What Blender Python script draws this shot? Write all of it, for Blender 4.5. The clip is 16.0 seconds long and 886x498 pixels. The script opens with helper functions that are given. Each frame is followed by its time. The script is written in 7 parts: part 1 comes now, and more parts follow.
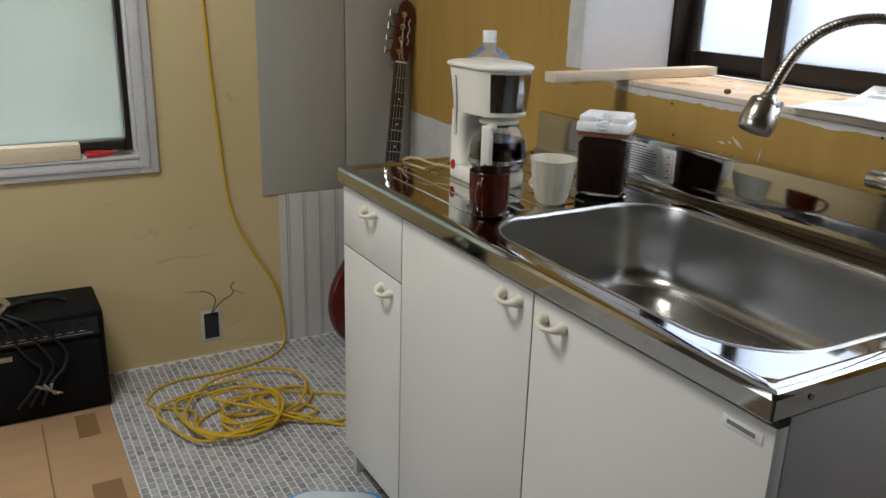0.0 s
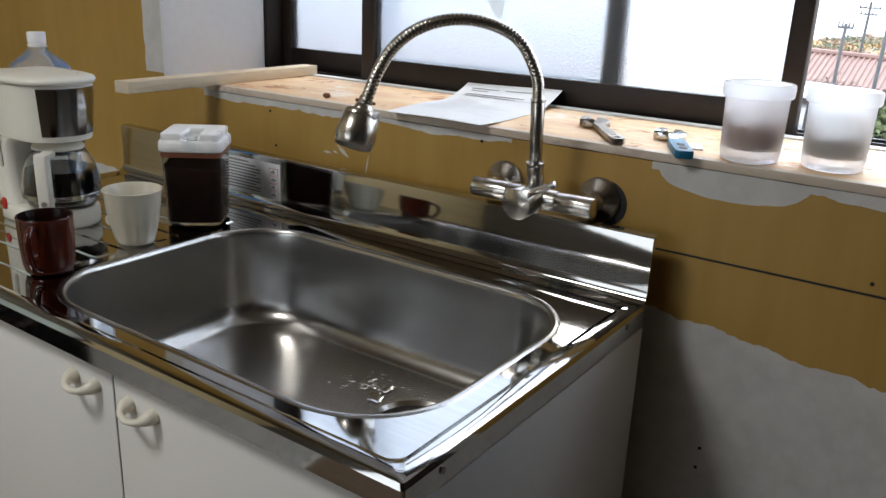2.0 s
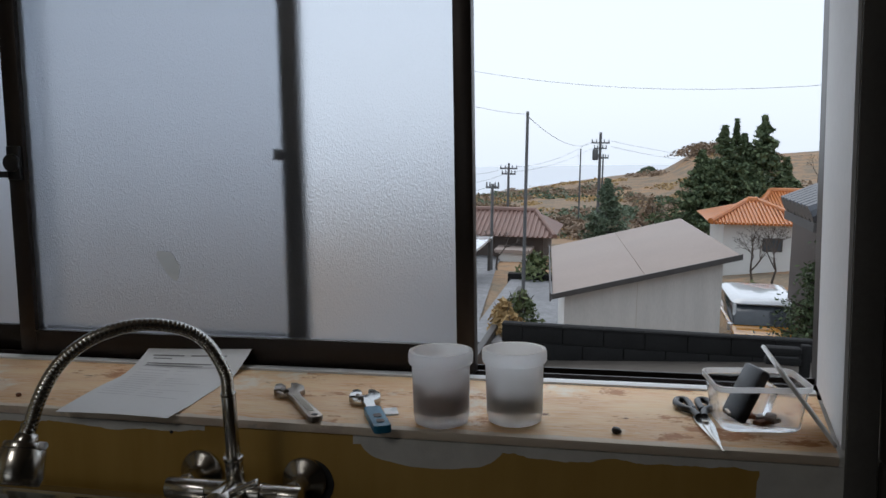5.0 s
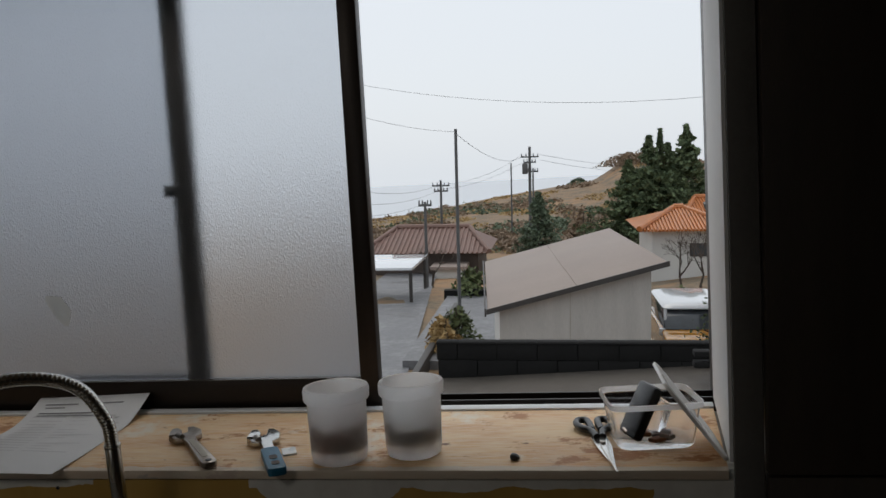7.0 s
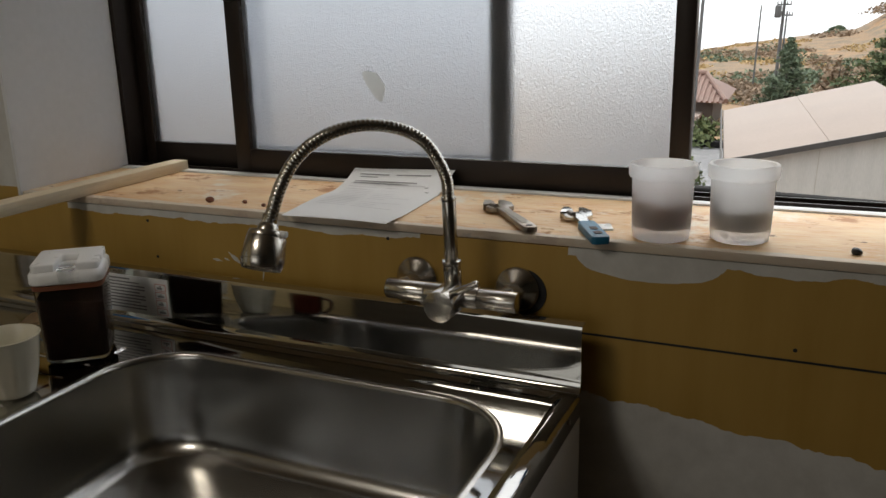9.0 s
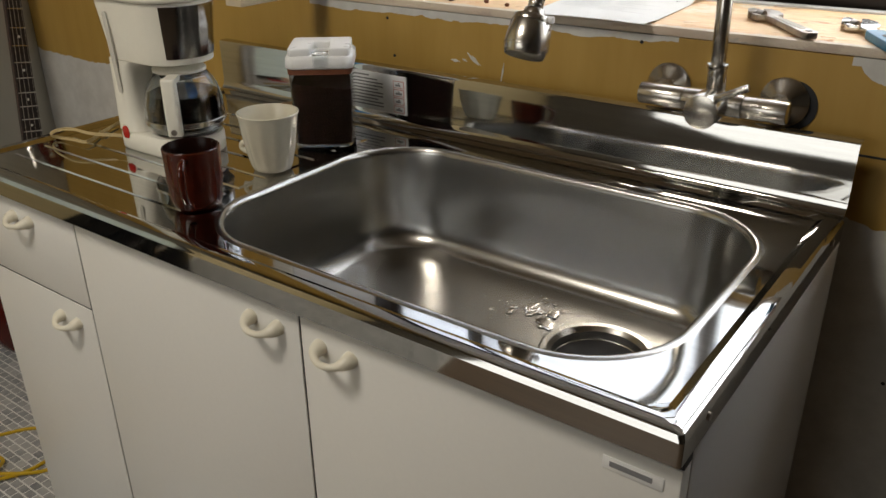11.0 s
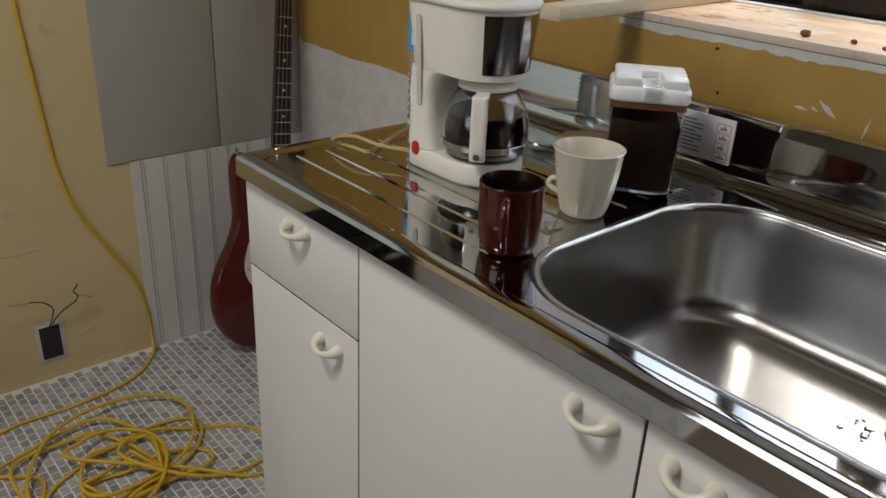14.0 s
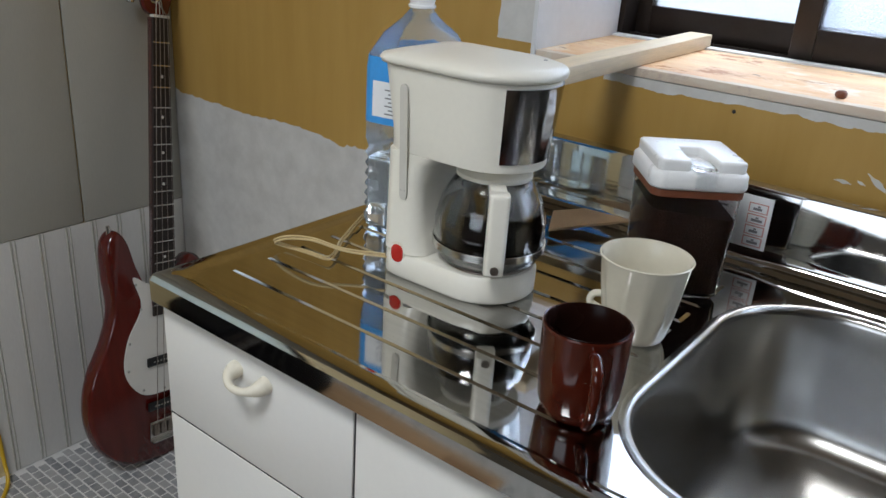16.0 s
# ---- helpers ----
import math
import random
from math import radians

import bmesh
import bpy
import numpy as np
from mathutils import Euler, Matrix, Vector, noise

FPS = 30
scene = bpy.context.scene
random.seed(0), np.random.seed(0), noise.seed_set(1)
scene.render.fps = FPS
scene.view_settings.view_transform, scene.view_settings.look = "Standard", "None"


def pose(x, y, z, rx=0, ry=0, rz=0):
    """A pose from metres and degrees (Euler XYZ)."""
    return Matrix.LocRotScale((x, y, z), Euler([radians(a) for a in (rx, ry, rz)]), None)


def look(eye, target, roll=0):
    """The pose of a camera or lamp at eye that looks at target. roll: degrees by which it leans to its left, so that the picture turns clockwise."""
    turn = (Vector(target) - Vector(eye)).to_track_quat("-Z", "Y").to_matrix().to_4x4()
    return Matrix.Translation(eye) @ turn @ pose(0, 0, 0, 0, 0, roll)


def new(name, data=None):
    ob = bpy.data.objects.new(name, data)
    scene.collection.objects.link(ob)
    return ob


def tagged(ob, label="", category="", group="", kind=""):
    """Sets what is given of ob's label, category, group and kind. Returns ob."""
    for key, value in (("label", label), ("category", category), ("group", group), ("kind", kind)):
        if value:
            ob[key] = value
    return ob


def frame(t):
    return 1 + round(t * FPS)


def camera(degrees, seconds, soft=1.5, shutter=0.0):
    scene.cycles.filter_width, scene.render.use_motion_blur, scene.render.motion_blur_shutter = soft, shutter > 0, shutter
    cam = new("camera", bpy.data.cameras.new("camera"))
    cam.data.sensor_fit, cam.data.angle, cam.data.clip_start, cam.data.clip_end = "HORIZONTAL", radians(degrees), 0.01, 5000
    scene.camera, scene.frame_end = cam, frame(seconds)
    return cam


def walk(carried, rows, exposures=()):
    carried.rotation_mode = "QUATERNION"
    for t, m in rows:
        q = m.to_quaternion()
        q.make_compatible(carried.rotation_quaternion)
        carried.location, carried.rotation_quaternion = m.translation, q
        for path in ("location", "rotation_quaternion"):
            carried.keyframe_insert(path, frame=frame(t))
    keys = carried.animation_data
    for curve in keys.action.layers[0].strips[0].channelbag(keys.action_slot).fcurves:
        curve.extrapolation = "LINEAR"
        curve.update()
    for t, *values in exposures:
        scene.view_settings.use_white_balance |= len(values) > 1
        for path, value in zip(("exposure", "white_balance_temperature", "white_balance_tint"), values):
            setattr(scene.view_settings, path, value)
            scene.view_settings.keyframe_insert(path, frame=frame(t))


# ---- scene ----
cam = camera(56.9, 16.0)
PATH = [
    (0, (-1.235, -0.491, 1.2), (-0.291, 1.16, 0.58), 1.7),
    (0.5, (-1.186, -0.483, 1.2), (-0.12, 1.087, 0.571), 0.1),
    (1, (-1.136, -0.472, 1.203), (-0.014, 1.058, 0.569), -0.4),
    (1.5, (-1.082, -0.414, 1.196), (0.242, 0.945, 0.565), 1.4),
    (2, (-1.036, -0.366, 1.215), (0.53, 0.712, 0.594), 2.4),
    (2.5, (-1.01, -0.355, 1.241), (0.743, 0.427, 0.677), 1.6),
    (3, (-1.006, -0.326, 1.272), (0.799, 0.374, 0.771), -0.1),
    (3.5, (-1.015, -0.296, 1.301), (0.819, 0.37, 0.865), -1.0),
    (4, (-1.028, -0.292, 1.34), (0.829, 0.366, 0.997), -1.9),
    (4.5, (-1.014, -0.3, 1.358), (0.867, 0.323, 1.091), -1.5),
    (5, (-0.99, -0.343, 1.371), (0.945, 0.113, 1.154), -0.9),
    (5.2, (-0.981, -0.368, 1.372), (0.972, 0.013, 1.168), -0.9),
    (7.3, (-0.964, -0.405, 1.386), (1.005, -0.098, 1.212), -3.3),
    (7.5, (-0.972, -0.382, 1.373), (0.977, 0.016, 1.16), -3.3),
    (8, (-0.983, -0.337, 1.341), (0.9, 0.242, 0.997), -2.5),
    (8.5, (-0.996, -0.306, 1.315), (0.834, 0.377, 0.886), -1.6),
    (9, (-1.011, -0.256, 1.292), (0.745, 0.541, 0.761), -1.3),
    (9.5, (-1.027, -0.22, 1.261), (0.645, 0.684, 0.639), -1.3),
    (10, (-1.043, -0.191, 1.236), (0.557, 0.768, 0.514), -1.2),
    (10.2, (-1.051, -0.186, 1.229), (0.519, 0.796, 0.474), -1.2),
    (12.3, (-1.131, -0.085, 1.207), (0.181, 1.112, 0.287), 0.9),
    (12.5, (-1.14, -0.074, 1.215), (0.158, 1.138, 0.295), 1.0),
    (13, (-1.152, -0.047, 1.208), (0.119, 1.22, 0.326), 1.5),
    (13.5, (-1.14, 0.017, 1.2), (0.088, 1.337, 0.335), 2.3),
    (14, (-1.076, 0.121, 1.191), (0.123, 1.486, 0.357), 2.7),
    (14.5, (-1.039, 0.196, 1.204), (0.163, 1.579, 0.401), 2.8),
    (15, (-1.022, 0.288, 1.195), (0.216, 1.65, 0.413), 3.7),
    (15.5, (-1.01, 0.396, 1.198), (0.374, 1.611, 0.419), 4.1),
    (16, (-0.998, 0.462, 1.186), (0.475, 1.574, 0.417), 3.9),
]
EXPOSURES = [(0, 1.65, 6250, 10), (1.5, 1.5, 6250, 10), (2, 1.35, 6200, 10), (2.5, 1.03, 6200, 10), (3, 0.58, 6250, 10), (3.5, 0.2, 6250, 10), (4, -0.15, 6250, 10), (5, -0.72, 6300, 10),
             (7.5, -1.02, 6850, 10), (8, -0.95, 6850, 10), (8.5, -0.45, 7050, 10), (9, 0.16, 7250, 10), (9.5, 0.98, 7150, 10), (10.2, 1.42, 7200, 10), (12.3, 1.24, 6900, 10), (14, 1.42, 6450, 10), (15, 1.65, 5850, 10), (16, 1.75, 5850, 9)]
walk(cam, [(t, look(eye, target, roll)) for t, eye, target, roll in PATH], EXPOSURES)

# ---- world and lights ----
world = bpy.data.worlds.new("overcast_sky")
scene.world = world
world.use_nodes = True
wn, wl = world.node_tree.nodes, world.node_tree.links
wn.clear()
w_out = wn.new("ShaderNodeOutputWorld")
w_sky = wn.new("ShaderNodeTexSky")
w_sky.sky_type = "NISHITA"
w_sky.sun_disc = False
w_sky.sun_elevation, w_sky.sun_rotation = radians(58), radians(73)
w_sky.dust_density = 4.0
w_bg = wn.new("ShaderNodeBackground")
w_bg.inputs["Strength"].default_value = 0.03
w_cloud = wn.new("ShaderNodeBackground")
w_cloud.inputs["Color"].default_value = (0.82, 0.90, 1.0, 1)
w_cloud.inputs["Strength"].default_value = 1.68
w_add = wn.new("ShaderNodeAddShader")
wl.new(w_sky.outputs[0], w_bg.inputs["Color"])
wl.new(w_bg.outputs[0], w_add.inputs[0])
wl.new(w_cloud.outputs[0], w_add.inputs[1])
wl.new(w_add.outputs[0], w_out.inputs["Surface"])

sun = new("sun", bpy.data.lights.new("sun", "SUN"))
sun.data.energy, sun.data.angle, sun.data.color = 0.85, radians(40), (1.0, 0.98, 0.95)
sun.matrix_world = look((0, 0, 0), (-0.50, -0.15, -0.85))


def area_lamp(name, eye, target, w, h, power, color):
    lamp = new(name, bpy.data.lights.new(name, "AREA"))
    lamp.data.shape, lamp.data.size, lamp.data.size_y = "RECTANGLE", w, h
    lamp.data.energy, lamp.data.color = power, color
    lamp.matrix_world = look(eye, target)
    return lamp


# the room's ceiling lamp, and an unseen fill lamp added before the west wall
area_lamp("ceiling_lamp", (-1.50, 0.85, 2.32), (-1.50, 0.85, 0), 0.5, 0.5, 7.2, (1.0, 0.97, 0.92))
area_lamp("fill_west", (-2.93, 0.75, 1.35), (0, 0.9, 1.0), 1.3, 1.0, 3.2, (0.93, 0.97, 1.0))

# ---- materials ----


class Net:
    def __init__(self, name):
        self.m = bpy.data.materials.new(name)
        self.m.use_nodes = True
        self.n, self.l = self.m.node_tree.nodes, self.m.node_tree.links
        self.b = self.n["Principled BSDF"]
        self.pos = self.n.new("ShaderNodeNewGeometry").outputs["Position"]

    def link(self, a, b):
        self.l.new(a, b)

    def put(self, socket, v):
        if isinstance(v, bpy.types.NodeSocket):
            self.l.new(v, socket)
        else:
            socket.default_value = v

    def noise(self, scale, detail=4.0, rough=0.55, stretch=None, at=None):
        t = self.n.new("ShaderNodeTexNoise")
        t.inputs["Scale"].default_value, t.inputs["Detail"].default_value, t.inputs["Roughness"].default_value = scale, detail, rough
        src = at or self.pos
        if stretch:
            mp = self.n.new("ShaderNodeMapping")
            mp.inputs["Scale"].default_value = stretch
            self.l.new(src, mp.inputs["Vector"])
            src = mp.outputs[0]
        self.l.new(src, t.inputs["Vector"])
        return t.outputs["Fac"]

    def math(self, op, a, b=0.0, clamp=False):
        t = self.n.new("ShaderNodeMath")
        t.operation, t.use_clamp = op, clamp
        self.put(t.inputs[0], a), self.put(t.inputs[1], b)
        return t.outputs[0]

    def ramp(self, f, lo, hi):
        t = self.n.new("ShaderNodeMapRange")
        self.put(t.inputs["Value"], f)
        t.inputs["From Min"].default_value, t.inputs["From Max"].default_value = lo, hi
        return t.outputs[0]

    def mix(self, f, a, b):
        t = self.n.new("ShaderNodeMix")
        t.data_type = "RGBA"
        self.put(t.inputs[0], f)
        self.put(t.inputs[6], a if isinstance(a, bpy.types.NodeSocket) else (*a, 1))
        self.put(t.inputs[7], b if isinstance(b, bpy.types.NodeSocket) else (*b, 1))
        return t.outputs[2]

    def xyz(self):
        t = self.n.new("ShaderNodeSeparateXYZ")
        self.l.new(self.pos, t.inputs[0])
        return t.outputs

    def bump(self, h, strength, dist=0.002):
        t = self.n.new("ShaderNodeBump")
        t.inputs["Strength"].default_value, t.inputs["Distance"].default_value = strength, dist
        self.l.new(h, t.inputs["Height"])
        self.l.new(t.outputs[0], self.b.inputs["Normal"])

    def random(self):
        return self.n.new("ShaderNodeObjectInfo").outputs["Random"]

    def island(self):
        return self.n.new("ShaderNodeNewGeometry").outputs["Random Per Island"]


def mul(c, k):
    return tuple(max(0.0, min(1.0, v * k)) for v in c)


def plain(name, col, rough=0.5, metal=0.0, var=0.1, scale=6.0, bump=0.08, fine=150.0, rvar=0.12, coat=0.0, stretch=None, dist=0.002):
    n = Net(name)
    broad, grain = n.noise(scale, stretch=stretch), n.noise(fine, 3, stretch=stretch)
    f = n.math("ADD", n.math("MULTIPLY", broad, 0.6), n.math("MULTIPLY", grain, 0.4))
    n.put(n.b.inputs["Base Color"], n.mix(n.ramp(f, 0.3, 0.7), mul(col, 1 - var), mul(col, 1 + var)))
    n.put(n.b.inputs["Roughness"], n.math("ADD", rough - rvar / 2, n.math("MULTIPLY", broad, rvar), True))
    n.b.inputs["Metallic"].default_value = metal
    n.b.inputs["Coat Weight"].default_value = coat
    if bump:
        n.bump(grain, bump, dist)
    return n.m


def glassy(name, col, rough=0.02, ior=1.45, bump=0.0, bscale=60.0, weight=1.0):
    n = Net(name)
    n.b.inputs["Base Color"].default_value = (*col, 1)
    n.b.inputs["Roughness"].default_value = rough
    n.b.inputs["IOR"].default_value = ior
    n.b.inputs["Transmission Weight"].default_value = weight
    if bump:
        n.bump(n.noise(bscale, 3), bump, 0.002)
    return n.m


def milky(name, col):
    """Thin milky plastic: part lets the light through clearly, part scatters it."""
    n = Net(name)
    n.b.inputs["Base Color"].default_value = (*col, 1)
    n.b.inputs["Roughness"].default_value = 0.3
    n.b.inputs["IOR"].default_value = 1.12
    n.b.inputs["Transmission Weight"].default_value = 0.78
    tr, mx, out = n.n.new("ShaderNodeBsdfTranslucent"), n.n.new("ShaderNodeMixShader"), n.n["Material Output"]
    tr.inputs["Color"].default_value = (*col, 1)
    mx.inputs[0].default_value = 0.42
    n.link(n.b.outputs[0], mx.inputs[1])
    n.link(tr.outputs[0], mx.inputs[2])
    n.link(mx.outputs[0], out.inputs["Surface"])
    return n.m


def east_wall_material():
    """Ochre gypsum board, with joint compound along the sill, in patches and on the lower part."""
    n = Net("ochre_board")
    p = n.xyz()
    broad, mid, grain = n.noise(2.2), n.noise(17, 5, 0.65), n.noise(240, 2)
    streak = n.noise(5, 4, 0.6, (1, 6, 0.7))
    ochre = n.mix(n.ramp(n.math("ADD", n.math("MULTIPLY", broad, 0.6), n.math("MULTIPLY", streak, 0.4)), 0.35, 0.65), (0.42, 0.252, 0.052), (0.51, 0.32, 0.082))
    white = n.mix(n.ramp(mid, 0.3, 0.7), (0.56, 0.55, 0.52), (0.70, 0.69, 0.66))
    # band along the sill
    wob = n.math("ADD", n.math("MULTIPLY", n.math("SUBTRACT", n.noise(7, 5, 0.6), 0.5), 0.034), n.math("MULTIPLY", n.math("SUBTRACT", mid, 0.5), 0.012))
    bare = n.math("MULTIPLY", n.math("LESS_THAN", n.math("ABSOLUTE", n.math("SUBTRACT", p[1], 0.155)), 0.115), 0.022)
    top = n.math("GREATER_THAN", n.math("ADD", p[2], wob), n.math("ADD", bare, 0.977))
    top = n.math("MULTIPLY", top, n.math("LESS_THAN", p[1], 1.0))
    # blob of filler right of the tap
    dy = n.math("DIVIDE", n.math("ADD", p[1], 0.071), 0.104)
    dz = n.math("DIVIDE", n.math("SUBTRACT", p[2], 0.987), 0.040)
    r2 = n.math("ADD", n.math("POWER", n.math("ABSOLUTE", dy), 3.0), n.math("POWER", n.math("ABSOLUTE", dz), 2.0))
    blob = n.math("LESS_THAN", n.math("ADD", r2, n.math("MULTIPLY", mid, 0.5)), 1.2)
    # primed lower part with a trowelled edge
    low = n.math("LESS_THAN", n.math("ADD", p[2], n.math("ADD", n.math("MULTIPLY", n.math("SUBTRACT", n.noise(6, 4, 0.6), 0.5), 0.06), n.math("MULTIPLY", n.math("SUBTRACT", mid, 0.5), 0.02))), n.math("ADD", 0.770, n.math("MULTIPLY", n.math("MINIMUM", p[1], 0.0), 0.10)))
    # primed strip beside the boarding
    low = n.math("MAXIMUM", low, n.math("LESS_THAN", n.math("ADD", p[1], n.math("MULTIPLY", n.math("SUBTRACT", mid, 0.5), 0.03)), -0.497))
    # primed strip beside the window opening
    side = n.math("MULTIPLY", n.math("LESS_THAN", n.math("ADD", p[1], n.math("MULTIPLY", n.math("SUBTRACT", n.noise(11, 4, 0.6), 0.5), 0.03)), 1.19), n.math("GREATER_THAN", p[2], 1.008))
    f = n.math("MAXIMUM", n.math("MAXIMUM", top, blob), n.math("MAXIMUM", low, side))
    n.put(n.b.inputs["Base Color"], n.mix(f, ochre, white))
    n.put(n.b.inputs["Roughness"], n.math("ADD", 0.5, n.math("MULTIPLY", f, 0.25)))
    n.bump(n.math("ADD", n.math("MULTIPLY", f, 1.0), n.math("MULTIPLY", grain, 0.25)), 0.35, 0.002)
    return n.m


def plywood_material():
    n = Net("plywood")
    rings = n.noise(7, 6, 0.65, (3, 0.9, 1))
    fine = n.noise(90, 3, 0.6, (3, 0.25, 1))
    stain = n.noise(6, 5, 0.65)
    c = n.mix(n.ramp(rings, 0.38, 0.62), (0.84, 0.58, 0.30), (0.70, 0.36, 0.135))
    c = n.mix(n.ramp(fine, 0.35, 0.8), c, (0.86, 0.70, 0.50))
    c = n.mix(n.ramp(stain, 0.57, 0.64), c, (0.84, 0.74, 0.60))
    c = n.mix(n.ramp(n.noise(11, 6, 0.78, (1.0, 0.55, 1)), 0.56, 0.61), c, (0.46, 0.19, 0.06))
    c = n.mix(n.ramp(n.noise(26, 5, 0.7, (1.0, 0.5, 1)), 0.64, 0.68), c, (0.22, 0.10, 0.045))
    # worn, plaster-smeared front edge
    edge = n.math("LESS_THAN", n.math("ADD", n.xyz()[0], n.math("MULTIPLY", n.noise(22, 5, 0.65), 0.03)), 0.094)
    c = n.mix(n.math("MULTIPLY", edge, 0.7), c, (0.66, 0.62, 0.56))
    n.put(n.b.inputs["Base Color"], c)
    n.b.inputs["Roughness"].default_value = 0.55
    n.bump(fine, 0.25, 0.001)
    return n.m


def frosted_material(name="frosted_glass", col=(0.695, 0.72, 0.755)):
    n = Net(name)
    n.b.inputs["Base Color"].default_value = (*col, 1)
    n.b.inputs["Roughness"].default_value = 0.3
    n.b.inputs["IOR"].default_value = 1.33
    n.b.inputs["Transmission Weight"].default_value = 1.0
    n.bump(n.noise(420, 2, 0.5, (1, 1, 0.6)), 0.9, 0.0012)
    return n.m


def steel_material(name, rough, stretch, grain=0.05, col=(0.60, 0.595, 0.575)):
    n = Net(name)
    brush = n.noise(160, 3, 0.6, stretch)
    smear = n.noise(7, 5, 0.6)
    n.put(n.b.inputs["Base Color"], n.mix(n.ramp(brush, 0.3, 0.7), mul(col, 0.93), mul(col, 1.05)))
    n.put(n.b.inputs["Roughness"], n.math("ADD", n.math("ADD", rough - 0.05, n.math("MULTIPLY", smear, 0.05)), n.math("MULTIPLY", brush, 0.012)))
    n.b.inputs["Metallic"].default_value = 1.0
    if grain:
        n.bump(brush, grain, 0.0006)
    return n.m


def tile_material():
    n = Net("vinyl_mosaic")
    r = n.math("FRACT", n.math("ADD", n.island(), n.random()))
    c = n.mix(n.ramp(r, 0.0, 1.0), (0.20, 0.21, 0.225), (0.43, 0.432, 0.432))
    c = n.mix(n.math("MULTIPLY", n.ramp(n.noise(45, 4), 0.4, 0.65), 0.35), c, (0.55, 0.54, 0.52))
    n.put(n.b.inputs["Base Color"], c)
    n.b.inputs["Roughness"].default_value = 0.42
    n.bump(n.noise(300, 3), 0.12, 0.001)
    return n.m


def painted_wall_material():
    n = Net("yellow_paint")
    broad, mid, grain = n.noise(1.6, 4), n.noise(11, 6, 0.65), n.noise(190, 3)
    c = n.mix(n.ramp(broad, 0.35, 0.65), (0.61, 0.485, 0.25), (0.69, 0.555, 0.305))
    c = n.mix(n.ramp(mid, 0.66, 0.74), c, (0.52, 0.43, 0.24))
    n.put(n.b.inputs["Base Color"], c)
    n.b.inputs["Roughness"].default_value = 0.55
    n.bump(n.math("ADD", n.math("MULTIPLY", mid, 1.2), n.math("MULTIPLY", grain, 0.3)), 0.3, 0.003)
    return n.m


def leaf_material(name, a, b):
    n = Net(name)
    n.put(n.b.inputs["Base Color"], n.mix(n.ramp(n.island(), 0, 1), a, b))
    n.b.inputs["Roughness"].default_value = 0.7
    return n.m


def land_material():
    n = Net("dry_land")
    broad, mid, fine = n.noise(0.07, 4), n.noise(0.45, 6, 0.7), n.noise(3.5, 4)
    c = n.mix(n.ramp(broad, 0.42, 0.58), (0.34, 0.185, 0.085), (0.22, 0.15, 0.095))
    c = n.mix(n.ramp(mid, 0.46, 0.56), c, (0.125, 0.105, 0.075))
    c = n.mix(n.ramp(fine, 0.35, 0.75), c, (0.27, 0.185, 0.105))
    n.put(n.b.inputs["Base Color"], c)
    n.b.inputs["Roughness"].default_value = 0.9
    n.bump(fine, 0.5, 0.1)
    return n.m


def wet_concrete_material(name, col):
    n = Net(name)
    broad, mid, fine = n.noise(0.9, 5, 0.6), n.noise(7, 5, 0.6), n.noise(80, 3)
    c = n.mix(n.ramp(broad, 0.35, 0.65), mul(col, 0.7), mul(col, 1.2))
    n.put(n.b.inputs["Base Color"], n.mix(n.ramp(mid, 0.4, 0.7), c, mul(col, 1.35)))
    n.put(n.b.inputs["Roughness"], n.math("ADD", 0.3, n.math("MULTIPLY", n.ramp(broad, 0.3, 0.7), 0.5)))
    n.bump(fine, 0.2, 0.004)
    return n.m


M_OCHRE, M_PLY, M_FROST, M_TILE, M_YELLOW = east_wall_material(), plywood_material(), frosted_material(), tile_material(), painted_wall_material()
M_GREYFROST = frosted_material("grey_frosted_glass", (0.57, 0.59, 0.625))
M_GROUT = plain("tile_joint", (0.76, 0.755, 0.74), 0.5, var=0.08, scale=12)
M_BOARD = plain("grey_board", (0.40, 0.39, 0.34), 0.6, var=0.07, scale=2.5, bump=0.12, stretch=(3, 1, 0.4))
M_BEAD = plain("white_beadboard", (0.66, 0.65, 0.62), 0.5, var=0.07, scale=4, bump=0.08, stretch=(3, 1, 0.5))
M_CASING = plain("old_white_paint", (0.60, 0.59, 0.58), 0.5, var=0.12, scale=9, bump=0.2, fine=90)
M_JAMB = plain("white_paint", (0.74, 0.75, 0.76), 0.5, var=0.05, scale=4, bump=0.15, fine=70)
M_CEIL = plain("ceiling_boards", (0.28, 0.22, 0.15), 0.7, var=0.06, scale=3)
M_ROOM = plain("room_wall_paint", (0.11, 0.10, 0.085), 0.7, var=0.1, scale=2)
M_FAINT = plain("faint_print", (0.60, 0.60, 0.62), 0.7, var=0.1)
M_PINE = plain("pine", (0.72, 0.60, 0.42), 0.55, var=0.12, scale=14, bump=0.12, stretch=(0.6, 8, 8), fine=60)
M_UNSEENFLOOR = plain("unseen_brown_floor", (0.17, 0.12, 0.08), 0.45, var=0.25, scale=5, bump=0.1, stretch=(6, 0.7, 1))
M_DARKWOOD = plain("dark_boards", (0.035, 0.026, 0.02), 0.6, var=0.3, scale=7, bump=0.2, stretch=(1, 6, 0.7))
M_BRONZE = plain("bronze_aluminium", (0.030, 0.022, 0.018), 0.38, metal=0.5, var=0.15, scale=18, bump=0.05)
M_STEEL = steel_material("polished_steel", 0.075, (1, 0.03, 1), 0, (0.50, 0.495, 0.48))
M_BASIN = steel_material("satin_steel", 0.25, (1, 0.06, 1), 0, (0.46, 0.45, 0.43))
M_TAP = steel_material("brushed_nickel", 0.25, (0.3, 1, 1), 0, (0.62, 0.59, 0.54))
